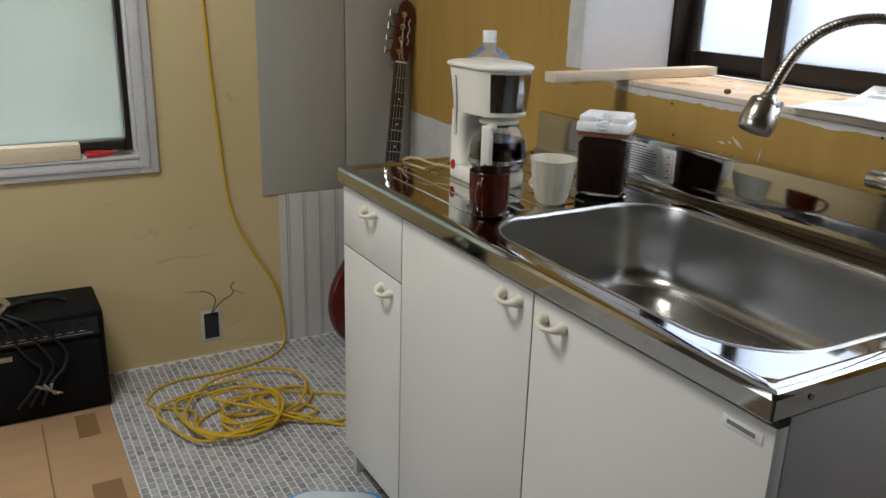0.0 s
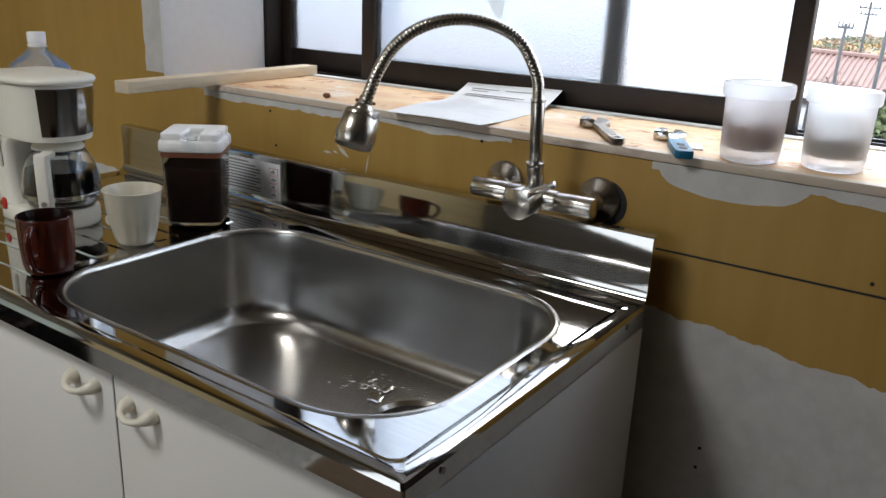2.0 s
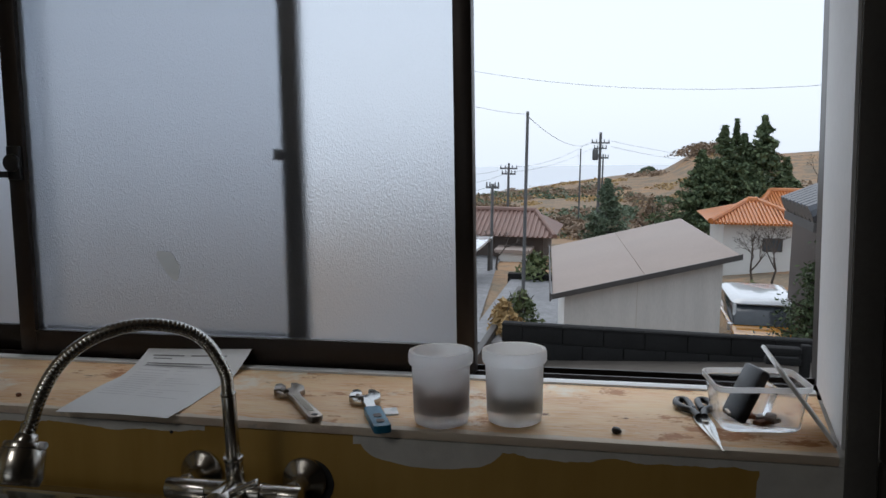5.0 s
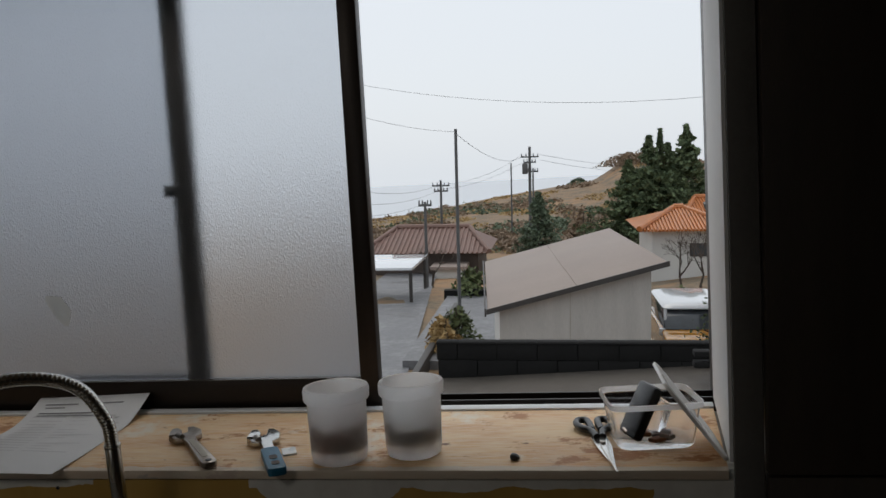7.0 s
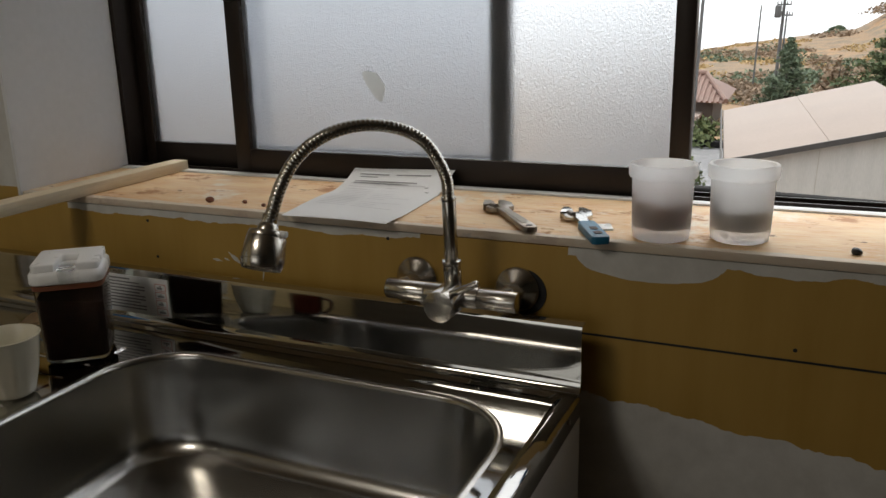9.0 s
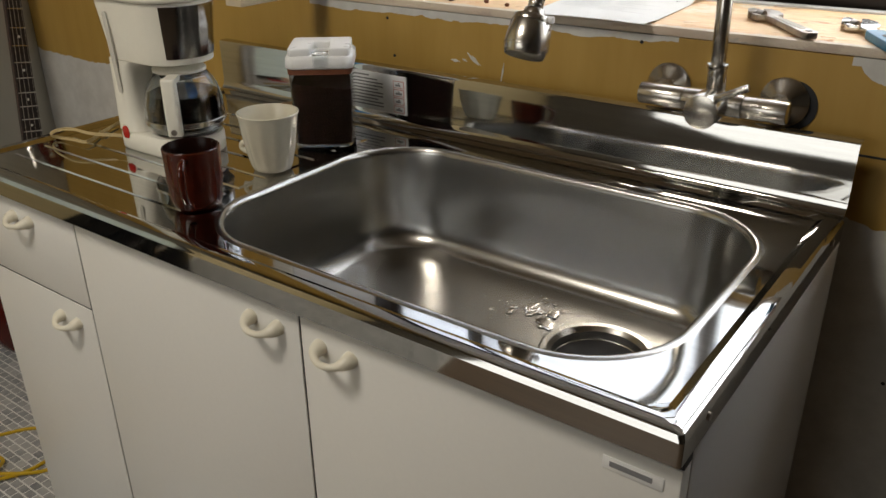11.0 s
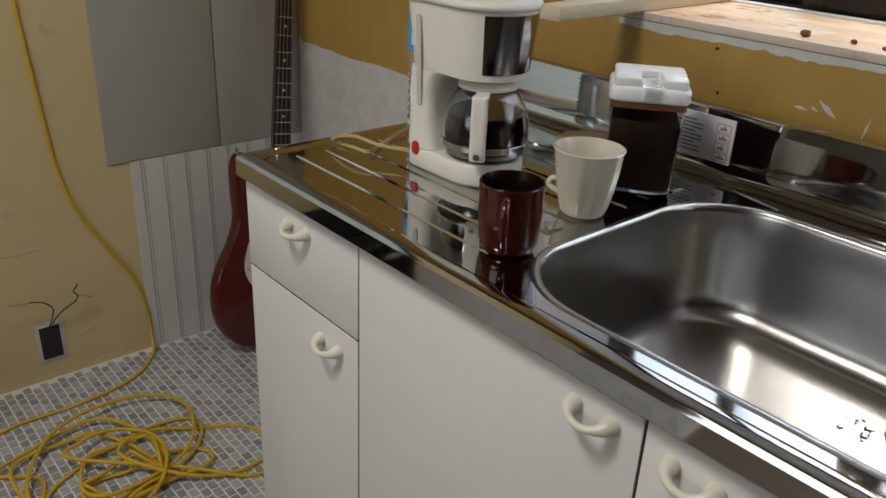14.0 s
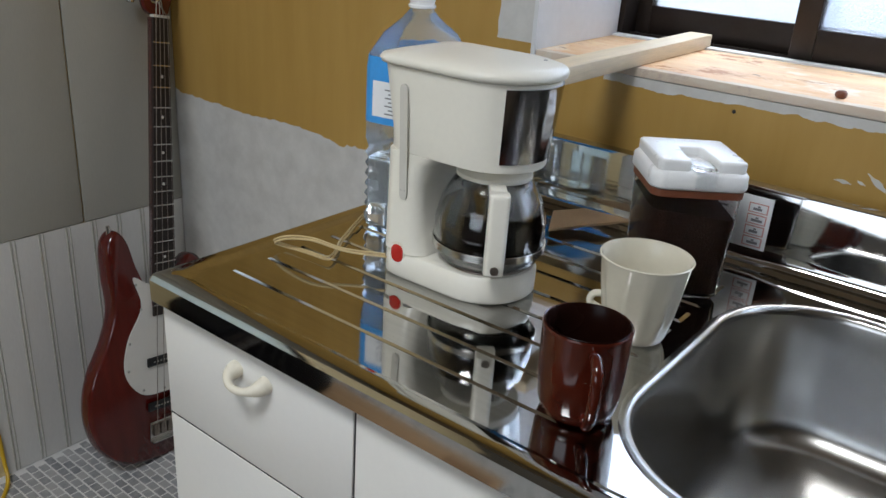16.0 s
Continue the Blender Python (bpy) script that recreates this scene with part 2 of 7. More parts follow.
M_LAM = plain("white_laminate", (0.79, 0.775, 0.735), 0.36, var=0.02, scale=3, bump=0.02)
M_SIDE = plain("grey_laminate", (0.66, 0.65, 0.635), 0.42, var=0.03, scale=3, bump=0.02)
# near black; also stands in for shade in gaps and holes
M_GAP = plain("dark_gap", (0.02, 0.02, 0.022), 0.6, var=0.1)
M_CREAM = plain("cream_plastic", (0.80, 0.75, 0.62), 0.28, var=0.03, scale=8, bump=0.02)
M_WHITEPL = plain("white_plastic", (0.82, 0.79, 0.69), 0.30, var=0.025, scale=8, bump=0.03)
M_LIDPL = plain("bright_white_plastic", (0.85, 0.85, 0.84), 0.28, var=0.02, scale=8, bump=0.02)
M_DARKMETAL = steel_material("dark_chrome", 0.16, (0.1, 0.1, 1), 0.02, (0.42, 0.42, 0.42))
M_BLACKPL = plain("black_plastic", (0.009, 0.009, 0.010), 0.35, var=0.2, scale=20)
M_GLASS = glassy("clear_glass", (0.95, 0.96, 0.96))
M_CLEARPL = glassy("clear_plastic", (0.95, 0.96, 0.97), 0.04, 1.10)
M_GAUGE = plain("grey_gauge", (0.60, 0.58, 0.52), 0.25, var=0.06)
M_COFFEE = plain("coffee", (0.010, 0.006, 0.004), 0.08, var=0.2, bump=0)
M_TUB = glassy("thin_clear_plastic", (0.93, 0.94, 0.95), 0.16, 1.10)
M_OLDGREY = plain("old_grey_paint", (0.11, 0.105, 0.10), 0.6, var=0.15, scale=9, bump=0.2)
M_GROUNDS = plain("ground_coffee", (0.026, 0.012, 0.008), 0.85, var=0.35, scale=60, bump=0.6, fine=400)
M_SEAL = plain("brown_seal", (0.17, 0.055, 0.025), 0.4, var=0.1)
M_MUG = plain("red_lacquer", (0.060, 0.009, 0.004), 0.11, var=0.35, scale=14, bump=0.04, coat=0.15, fine=60)
M_MUGIN = plain("dark_lacquer", (0.010, 0.003, 0.002), 0.25, var=0.2, bump=0.02, coat=0.0)
M_CERAMIC = plain("ivory_ceramic", (0.65, 0.61, 0.49), 0.20, var=0.04, scale=12, bump=0.05, coat=0.3)
M_RED = plain("red_switch", (0.48, 0.014, 0.008), 0.22, var=0.1, coat=0.4)
M_BLUE = plain("blue_label", (0.06, 0.32, 0.76), 0.35, var=0.08, scale=25)
M_WHITE = plain("white_print", (0.82, 0.83, 0.84), 0.45, var=0.03)
M_WATER = glassy("water", (0.97, 0.985, 0.99), 0.0, 1.2)
M_WETSTEEL = steel_material("wet_steel", 0.13, (1, 0.06, 1), 0, (0.60, 0.59, 0.57))
M_PET = glassy("clear_pet", (0.86, 0.94, 1.0), 0.03, 1.15, 0.3, 70, 0.86)
M_PAPER = plain("paper", (0.74, 0.75, 0.76), 0.65, var=0.03, scale=10, bump=0.05)
M_INK = plain("grey_print", (0.22, 0.22, 0.23), 0.7, var=0.15)
M_REDINK = plain("red_print", (0.58, 0.30, 0.27), 0.6, var=0.1)
M_KRAFT = plain("kraft_paper", (0.48, 0.32, 0.17), 0.7, var=0.08, scale=20)
M_CARD = plain("cardboard", (0.45, 0.285, 0.15), 0.75, var=0.10, scale=5, bump=0.12, stretch=(1, 5, 1))
M_TAPE = plain("brown_tape", (0.27, 0.155, 0.07), 0.32, var=0.12, scale=18)
M_CABLE = plain("yellow_cable", (0.62, 0.40, 0.018), 0.40, var=0.10, scale=30)
M_CORD = plain("cream_cord", (0.52, 0.40, 0.20), 0.45, var=0.06)
M_WIRE = plain("black_wire", (0.010, 0.010, 0.010), 0.5, var=0.1)
M_COPPER = plain("bare_wire_sleeve", (0.36, 0.33, 0.27), 0.5, var=0.1)
M_TOLEX = plain("black_vinyl", (0.007, 0.007, 0.008), 0.65, var=0.3, scale=40, bump=0.5, fine=500)
M_GRILL = plain("grille_cloth", (0.009, 0.009, 0.010), 0.75, var=0.4, scale=120, bump=0.7, fine=900)
M_GUITAR = plain("cherry_lacquer", (0.08, 0.006, 0.004), 0.18, var=0.3, scale=7, bump=0.0, coat=0.3, stretch=(6, 6, 0.6))
M_ROSEWOOD = plain("rosewood", (0.018, 0.011, 0.009), 0.55, var=0.3, scale=20, bump=0.1, stretch=(6, 6, 0.5))
M_GUARD = plain("white_guard", (0.72, 0.70, 0.66), 0.3, var=0.03)
M_NICKEL = plain("nickel", (0.62, 0.61, 0.58), 0.22, metal=1.0, var=0.08, bump=0)
M_TARNISH = plain("worn_tool_steel", (0.33, 0.29, 0.25), 0.36, metal=1.0, var=0.3, scale=40, bump=0.15)
M_TOOLBLUE = plain("blue_dip", (0.012, 0.15, 0.27), 0.4, var=0.15)
M_PLIERRED = plain("red_dip", (0.50, 0.02, 0.02), 0.35, var=0.1)
M_FROSTPL = milky("milky_plastic", (0.95, 0.96, 0.97))
M_BRUSHSTUFF = plain("brown_filler", (0.34, 0.13, 0.06), 0.7, var=0.5, scale=40)
M_GREYSTUFF = plain("grey_filler", (0.30, 0.25, 0.22), 0.7, var=0.5, scale=50)
M_BAG = plain("printed_bag", (0.66, 0.74, 0.78), 0.35, var=0.1, scale=14, bump=0.3, fine=60)
M_SMEAR = glassy("dried_glue", (0.69, 0.675, 0.62), 0.6, 1.3)
M_STAIN = plain("glue_smear", (0.40, 0.37, 0.31), 0.6, var=0.1)
for dull in (M_TOLEX, M_GRILL, M_GROUNDS, M_MUGIN):
    dull.node_tree.nodes["Principled BSDF"].inputs["Specular IOR Level"].default_value = 0.12
# outdoors
M_LAND, M_YARD, M_ROAD = land_material(), wet_concrete_material("wet_concrete", (0.062, 0.052, 0.042)), wet_concrete_material("wet_asphalt", (0.15, 0.15, 0.155))
M_BLOCK = plain("dark_block", (0.012, 0.0115, 0.011), 0.85, var=0.35, scale=3, bump=0.3, fine=40, dist=0.01)
M_BLOCK.node_tree.nodes["Principled BSDF"].inputs["Specular IOR Level"].default_value = 0.2
M_SHEDROOF = plain("slate_sheet", (0.28, 0.222, 0.19), 0.6, var=0.10, scale=1.2, bump=0.1, fine=20)
M_SHEDWALL = plain("weathered_white_wall", (0.47, 0.45, 0.42), 0.7, var=0.14, scale=1.6, bump=0.1, fine=30, stretch=(1, 3, 0.4))
M_DARKTRIM = plain("dark_trim", (0.05, 0.045, 0.042), 0.6, var=0.2)
M_HOUSEWALL = plain("pale_render", (0.62, 0.61, 0.58), 0.7, var=0.08, scale=0.8)
M_ORANGE = plain("orange_tiles", (0.47, 0.16, 0.045), 0.4, var=0.22, scale=2, bump=0.2, fine=12)
M_BROWNROOF = plain("brown_roof", (0.20, 0.115, 0.09), 0.6, var=0.2, scale=1.5)
M_TIMBER = plain("dark_timber", (0.075, 0.055, 0.045), 0.7, var=0.25, scale=1.5)
M_SLATE = plain("blue_black_tiles", (0.06, 0.065, 0.075), 0.3, var=0.25, scale=6)
M_POLE = plain("pole_concrete", (0.10, 0.10, 0.10), 0.6, var=0.15, scale=3)
M_CARBODY = plain("amber_car_paint", (0.55, 0.25, 0.03), 0.18, var=0.04, coat=0.8, bump=0)
M_CARROOF = plain("white_car_paint", (0.74, 0.76, 0.78), 0.2, var=0.03, coat=0.8, bump=0)
M_CARGLASS = plain("dark_car_glass", (0.07, 0.08, 0.09), 0.06, var=0.2, bump=0)
M_TYRE = plain("tyre", (0.02, 0.02, 0.02), 0.8, var=0.2)
M_BARK = plain("bark", (0.07, 0.055, 0.045), 0.9, var=0.3, scale=6, bump=0.5, fine=30)
M_PINELEAF = leaf_material("dark_needles", (0.05, 0.078, 0.036), (0.14, 0.185, 0.085))
M_PINELEAF2 = leaf_material("blue_green_needles", (0.06, 0.09, 0.055), (0.15, 0.19, 0.115))
M_RUSSET = leaf_material("russet_scrub", (0.20, 0.14, 0.095), (0.30, 0.21, 0.135))
M_STRAW = leaf_material("straw_grass", (0.30, 0.19, 0.07), (0.48, 0.33, 0.15))
M_SHRUB = leaf_material("green_shrub", (0.05, 0.075, 0.025), (0.14, 0.16, 0.06))
# distance haze over the sea is put into this pale base colour
M_SEA = plain("haze_tinted_sea", (0.62, 0.645, 0.67), 0.6, var=0.02, scale=0.01, bump=0)

# ---- mesh helpers ----


def box(bm, x0, x1, y0, y1, z0, z1):
    v = [bm.verts.new((x, y, z)) for x in (x0, x1) for y in (y0, y1) for z in (z0, z1)]
    for f in ((0, 1, 3, 2), (4, 6, 7, 5), (0, 4, 5, 1), (2, 3, 7, 6), (0, 2, 6, 4), (1, 5, 7, 3)):
        bm.faces.new([v[i] for i in f])
    return bm


def boxes(*dims):
    bm = bmesh.new()
    for d in dims:
        box(bm, *d)
    return bm


def rr(x0, x1, y0, y1, r, n=6):
    """Points round a rectangle with rounded corners."""
    out = []
    for cx, cy, a in ((x1 - r, y1 - r, 0), (x0 + r, y1 - r, 90), (x0 + r, y0 + r, 180), (x1 - r, y0 + r, 270)):
        out += [(cx + r * math.cos(radians(a + 90 * i / n)), cy + r * math.sin(radians(a + 90 * i / n))) for i in range(n + 1)]
    return out


def ring(bm, pts, z):
    return [bm.verts.new((x, y, z)) for x, y in pts]


def bridge(bm, a, b):
    for i in range(len(a)):
        j = (i + 1) % len(a)
        bm.faces.new((a[i], a[j], b[j], b[i]))


def loft(bm, loops, cap0=True, cap1=True):
    for a, b in zip(loops, loops[1:]):
        bridge(bm, a, b)
    if cap0:
        bm.faces.new(loops[0][::-1])
    if cap1:
        bm.faces.new(loops[-1])
    return bm


def lathe(bm, profile, c=(0, 0, 0), n=32, cap=True, foot=True):
    """Turn (radius, height) pairs round the upright line through c; a closed profile makes a shell."""
    loops = []
    for r, z in profile:
        pts = [(c[0] + r * math.cos(2 * math.pi * i / n), c[1] + r * math.sin(2 * math.pi * i / n)) for i in range(n)]
        loops.append(ring(bm, pts, c[2] + z))
    return loft(bm, loops, foot, cap)


def cyl(bm, p, q, r0, r1=None, n=20):
    p, q = Vector(p), Vector(q)
    d = (q - p).normalized()
    a = d.orthogonal().normalized()
    b = d.cross(a)
    r1 = r0 if r1 is None else r1
    la = [bm.verts.new(p + r0 * (math.cos(2 * math.pi * i / n) * a + math.sin(2 * math.pi * i / n) * b)) for i in range(n)]
    lb = [bm.verts.new(q + r1 * (math.cos(2 * math.pi * i / n) * a + math.sin(2 * math.pi * i / n) * b)) for i in range(n)]
    return loft(bm, [la, lb])


def smooth_path(pts, step=6):
    pts = [Vector(p) for p in pts]
    ext = [2 * pts[0] - pts[1]] + pts + [2 * pts[-1] - pts[-2]]
    out = []
    for i in range(1, len(ext) - 2):
        a, b, c, d = ext[i - 1:i + 3]
        for k in range(step):
            t = k / step
            out.append(0.5 * (2 * b + (c - a) * t + (2 * a - 5 * b + 4 * c - d) * t * t + (3 * b - a - 3 * c + d) * t ** 3))
    return out + [pts[-1]]


def tube(bm, pts, r, n=8, radii=None):
    pts = [Vector(p) for p in pts]
    up, loops = None, []
    for i, p in enumerate(pts):
        d = (pts[min(i + 1, len(pts) - 1)] - pts[max(i - 1, 0)]).normalized()
        up = d.orthogonal().normalized() if up is None else (up - d * up.dot(d)).normalized()
        s = d.cross(up)
        k = radii[i] if radii else r
        loops.append([bm.verts.new(p + k * (math.cos(2 * math.pi * j / n) * up + math.sin(2 * math.pi * j / n) * s)) for j in range(n)])
    return loft(bm, loops)


def plate(bm, pts, z0, z1):
    return loft(bm, [ring(bm, pts, z0), ring(bm, pts, z1)])


def finish(bm, name, material, smooth=True, bevel=0.0, segments=2, angle=35):
    bmesh.ops.recalc_face_normals(bm, faces=bm.faces)
    if bevel:
        edges = [e for e in bm.edges if len(e.link_faces) == 2 and e.calc_face_angle(0) > radians(40)]
        bmesh.ops.bevel(bm, geom=edges, offset=bevel, segments=segments, affect="EDGES", profile=0.5, clamp_overlap=True)
    if smooth:
        for f in bm.faces:
            f.smooth = True
        for e in bm.edges:
            e.smooth = not (len(e.link_faces) == 2 and e.calc_face_angle(0) > radians(angle))
    me = bpy.data.meshes.new(name)
    bm.to_mesh(me)
    bm.free()
    for m in material if isinstance(material, (list, tuple)) else (material,):
        me.materials.append(m)
    return me


def thing(name, loc, label, category, group="", kind="", rot=(0, 0, 0)):
    e = new(name)
    e.empty_display_size = 0.05
    e.location, e.rotation_euler = loc, [radians(a) for a in rot]
    return tagged(e, label, category, group, kind)


def origin(parent):
    m = Matrix.Identity(4)
    while parent is not None:
        m = parent.matrix_basis @ m
        parent = parent.parent
    return m


def part(name, bm, material, parent, label="", smooth=True, bevel=0.0, local=False, segments=2, angle=35):
    """One mesh under a thing or a part. Vertices are given in the world, or with local=True in the parent's own axes."""
    ob = new(name, finish(bm, name, material, smooth, bevel, segments, angle))
    if not local:
        ob.data.transform(origin(parent).inverted())
    ob.parent = parent
    return tagged(ob, label)


def single(name, bm, material, label, category, group="", kind="", loc=None, smooth=True, bevel=0.0, angle=35):
    """A thing that is one mesh, with its origin at loc."""
    ob = new(name, finish(bm, name, material, smooth, bevel, angle=angle))
    if loc is not None:
        ob.data.transform(Matrix.Translation([-c for c in loc]))
        ob.location = loc
    return tagged(ob, label, category, group, kind)


# ---- setting: floor, walls, ceiling ----
WX, EY, SILL = 0.065, 2.04, 1.000
FX0, FX1, FY0, FY1 = -3.0, WX, -2.4, EY

floor = single("floor", boxes((FX0, 0.5, FY0, 2.2, -0.12, -0.0012)), M_GROUT, "grey mosaic vinyl floor with pale joints", "floor", kind="structure", smooth=False)
# floor out of view, added dark brown to darken reflections and bounce
part("unseen_floor", boxes((FX0, 0.06, FY0, 0.898, -0.001, 0.0)), M_UNSEENFLOOR, floor, "unseen dark brown floor, added to darken reflections", smooth=False)
single("ceiling", boxes((FX0, 0.5, FY0, 2.2, 2.4, 2.5)), M_CEIL, "plain pale ceiling", "ceiling", kind="structure", smooth=False)

HEAD = 1.80
wall_east = single("wall_east", boxes(
    (WX, 0.46, FY0, -0.66, -0.0012, 2.4), (WX, 0.46, 1.165, EY, -0.0012, 2.4), (WX, 0.46, -0.66, 1.165, HEAD, 2.4),
    (WX, 0.075, 1.1655, 1.1656, 0.9675, HEAD)), M_OCHRE, "ochre gypsum board wall with white filler patches", "wall", kind="structure", smooth=False)
under = boxes((WX, 0.46, -0.6599, 1.1649, -0.0012, SILL - 0.0135))
part("breast_wall", under, M_OCHRE, wall_east, "ochre board under the window", smooth=False)
part("jamb_edge", boxes((WX, 0.075, 1.1260, 1.1649, SILL - 0.031, HEAD)), M_OCHRE, wall_east, smooth=False)
part("board_joint", boxes((WX - 0.0008, WX + 0.01, -0.6, 0.02, 0.8605, 0.8635)), M_GAP, wall_east, "dark joint between two boards", smooth=False)
for y, z in ((-0.262, 0.877), (0.325, 0.975), (0.808, 0.966), (0.794, 0.901), (-0.085, 0.573), (-0.083, 0.540)):
    screw = bmesh.new()
    cyl(screw, (WX - 0.001, y, z), (WX + 0.004, y, z), 0.0027, n=10)
    part("screw", screw, M_GAP, wall_east)

# white returns of the window opening, wider towards the window


def skew(bm):
    for v in bm.verts:
        t = (v.co.x - WX) / 0.29
        v.co.y += 0.016 * t if v.co.y > 0.5 else -0.030 * t
    return bm


wall_trim = single("window_reveal", skew(boxes((WX - 0.002, 0.357, 1.118, 1.125, SILL - 0.015, HEAD), (WX - 0.002, 0.357, -0.600, -0.592, SILL + 0.011, HEAD),
                   (WX, 0.357, -0.59, 1.117, HEAD - 0.008, HEAD - 0.0005))), M_JAMB, "white painted reveal boards round the window", "trim", kind="structure", smooth=False)
single("corner_casing", boxes((WX - 0.009, WX - 0.0005, -0.632, -0.596, 0.0, 2.39)), M_OLDGREY, "narrow grey painted casing strip", "trim", kind="structure", bevel=0.002)
dark_wall = single("dark_boarding", boxes((0.045, WX - 0.001, FY0 + 0.01, -0.634, 0.0, 0.998)), M_DARKWOOD, "dark brown wooden boarding", "wall", kind="structure", bevel=0.002)
part("upper_board", boxes((0.045, WX - 0.001, -0.80, -0.634, 1.001, 2.39)), M_DARKWOOD, dark_wall, bevel=0.002)
part("post", boxes((0.005, WX - 0.001, -0.93, -0.803, 0.0, 2.39)), M_DARKWOOD, dark_wall, bevel=0.003)
part("far_board", boxes((0.045, WX - 0.001, FY0 + 0.01, -0.934, 1.001, 2.39)), M_DARKWOOD, dark_wall, bevel=0.002)

# end wall with its own window opening
LX0, LX1, LZ0, LZ1 = -1.80, -0.842, 0.682, 1.62
wall_north = single("wall_north", boxes((LX1, FX1 + 0.39, EY, 2.18, -0.0012, 2.4), (FX0, LX0, EY, 2.18, -0.0012, 2.4), (LX0, LX1, EY, 2.18, -0.0012, LZ0), (LX0, LX1, EY, 2.18, LZ1, 2.4)),
                    M_YELLOW, "yellow painted plaster wall with hairline cracks", "wall", kind="structure", smooth=False)
# grey boards, the upper part of the corner
for x0, x1 in ((-0.470, -0.181), (-0.177, WX - 0.002)):
    part("panel", boxes((x0, x1, EY - 0.006, EY - 0.0005, 0.525, 2.39)), M_BOARD, wall_north, "grey-beige wall board", bevel=0.0015)
# ribbed boarding under it
bead = bmesh.new()
box(bead, -0.416, WX - 0.002, EY - 0.004, EY - 0.0005, 0.001, 0.523)
part("ribbed_board", bead, M_BEAD, wall_north, "white ribbed boarding", smooth=False)
# ribs take the darker board grey, painting in the shade of grooves
for k in range(8):
    x = -0.392 + k * 0.0575
    rib = bmesh.new()
    cyl(rib, (x, EY - 0.004, 0.002), (x, EY - 0.004, 0.522), 0.0019, n=8)
    cyl(rib, (x + 0.008, EY - 0.004, 0.002), (x + 0.008, EY - 0.004, 0.522), 0.0013, n=8)
    part("rib", rib, M_BOARD, wall_north)
for pts in (((-0.82, 0.34), (-0.75, 0.352), (-0.70, 0.345), (-0.64, 0.35)), ((-0.60, 0.09), (-0.575, 0.10), (-0.55, 0.108)), ((-0.57, 0.02), (-0.55, 0.028), (-0.53, 0.022)), ((-0.49, 0.012), (-0.47, 0.02), (-0.462, 0.016))):
    crack = bmesh.new()
    tube(crack, smooth_path([(x, EY - 0.0002, z) for x, z in pts], 4), 0.0011, 5)
    part("crack", crack, M_STAIN, wall_north)

single("wall_west", boxes((FX0 - 0.12, FX0, FY0 - 0.12, 2.2, -0.12, 2.5)), M_ROOM, "plain wall behind the walk", "wall", kind="structure", smooth=False)
single("wall_south", boxes((FX0, 0.5, FY0 - 0.12, FY0, -0.12, 2.5)), M_ROOM, "plain wall behind the walk", "wall", kind="structure", smooth=False)


def sash(win, x0, x1, y0, y1, z0, z1, left, right, low, high, name="sash", glass=M_FROST):
    fr = part(name, boxes((x0, x1, y0, y0 + right, z0, z1), (x0, x1, y1 - left, y1, z0, z1), (x0, x1, y0 + right, y1 - left, z0, z0 + low), (x0, x1, y0 + right, y1 - left, z1 - high, z1)), M_BRONZE, win, bevel=0.0015)
    m = (x0 + x1) / 2
    pane = part("pane", boxes((m - 0.002, m + 0.002, y0 + right - 0.004, y1 - left + 0.004, z0 + low - 0.004, z1 - high + 0.004)), glass, fr, "frosted glass", smooth=False)
    pane.visible_shadow = False
    return fr


# the wide sliding window over the sink: two sashes pushed to one side
window_1 = thing("window_1", (0.41, 0.26, SILL), "bronze aluminium sliding window with frosted panes, slid open", "window", kind="structure")
TOP = HEAD - 0.012
part("frame", boxes((0.36, 0.455, 1.126, 1.164, SILL - 0.02, TOP + 0.02), (0.36, 0.455, -0.659, -0.634, SILL - 0.01, TOP), (0.36, 0.455, -0.633, 1.125, TOP, TOP + 0.03),
                         (0.362, 0.455, -0.633, 1.125, SILL - 0.028, SILL - 0.006)), M_BRONZE, window_1, bevel=0.001)
part("track", boxes((0.383, 0.387, -0.633, 1.125, SILL - 0.006, SILL + 0.004), (0.424, 0.428, -0.633, 1.125, SILL - 0.006, SILL + 0.004)), M_BRONZE, window_1, smooth=False)
inner = sash(window_1, 0.370, 0.398, -0.076, 0.842, SILL + 0.002, TOP, 0.036, 0.032, 0.048, 0.03, "inner_sash")
outer = sash(window_1, 0.411, 0.437, 0.252, 1.130, SILL + 0.002, TOP, 0.030, 0.036, 0.048, 0.03, "outer_sash", M_GREYFROST)
# a further frosted pane outside the outer sash, over its left end only
wet = part("extra_pane", boxes((0.444, 0.448, 0.80, 1.125, SILL + 0.004, TOP - 0.002)), M_FROST, window_1, "extra frosted pane over the left end", smooth=False)
wet.visible_shadow = False
latch = bmesh.new()
box(latch, 0.360, 0.3695, 0.808, 0.836, 1.345, 1.41)
cyl(latch, (0.352, 0.822, 1.378), (0.362, 0.822, 1.378), 0.017, n=20)
box(latch, 0.350, 0.357, 0.826, 0.846, 1.350, 1.362)
part("latch", latch, M_BLACKPL, inner, "black crescent lock", bevel=0.002)
part("pull", boxes((0.4005, 0.4105, 0.268, 0.300, 1.375, 1.395)), M_BLACKPL, outer, bevel=0.002)
spot = bmesh.new()
loft(spot, [ring(spot, [(0.03 * math.cos(a) * (1 + 0.25 * math.sin(3 * a)), 0.02 * math.sin(a) * (1 + 0.2 * math.cos(2 * a))) for a in [i * math.tau / 20 for i in range(20)]], z) for z in (0, 0.0004)])
spot.transform(Matrix.Translation((0.3815, 0.51, 1.184)) @ pose(0, 0, 0, 0, -90, 0) @ pose(0, 0, 0, 0, 0, 35))
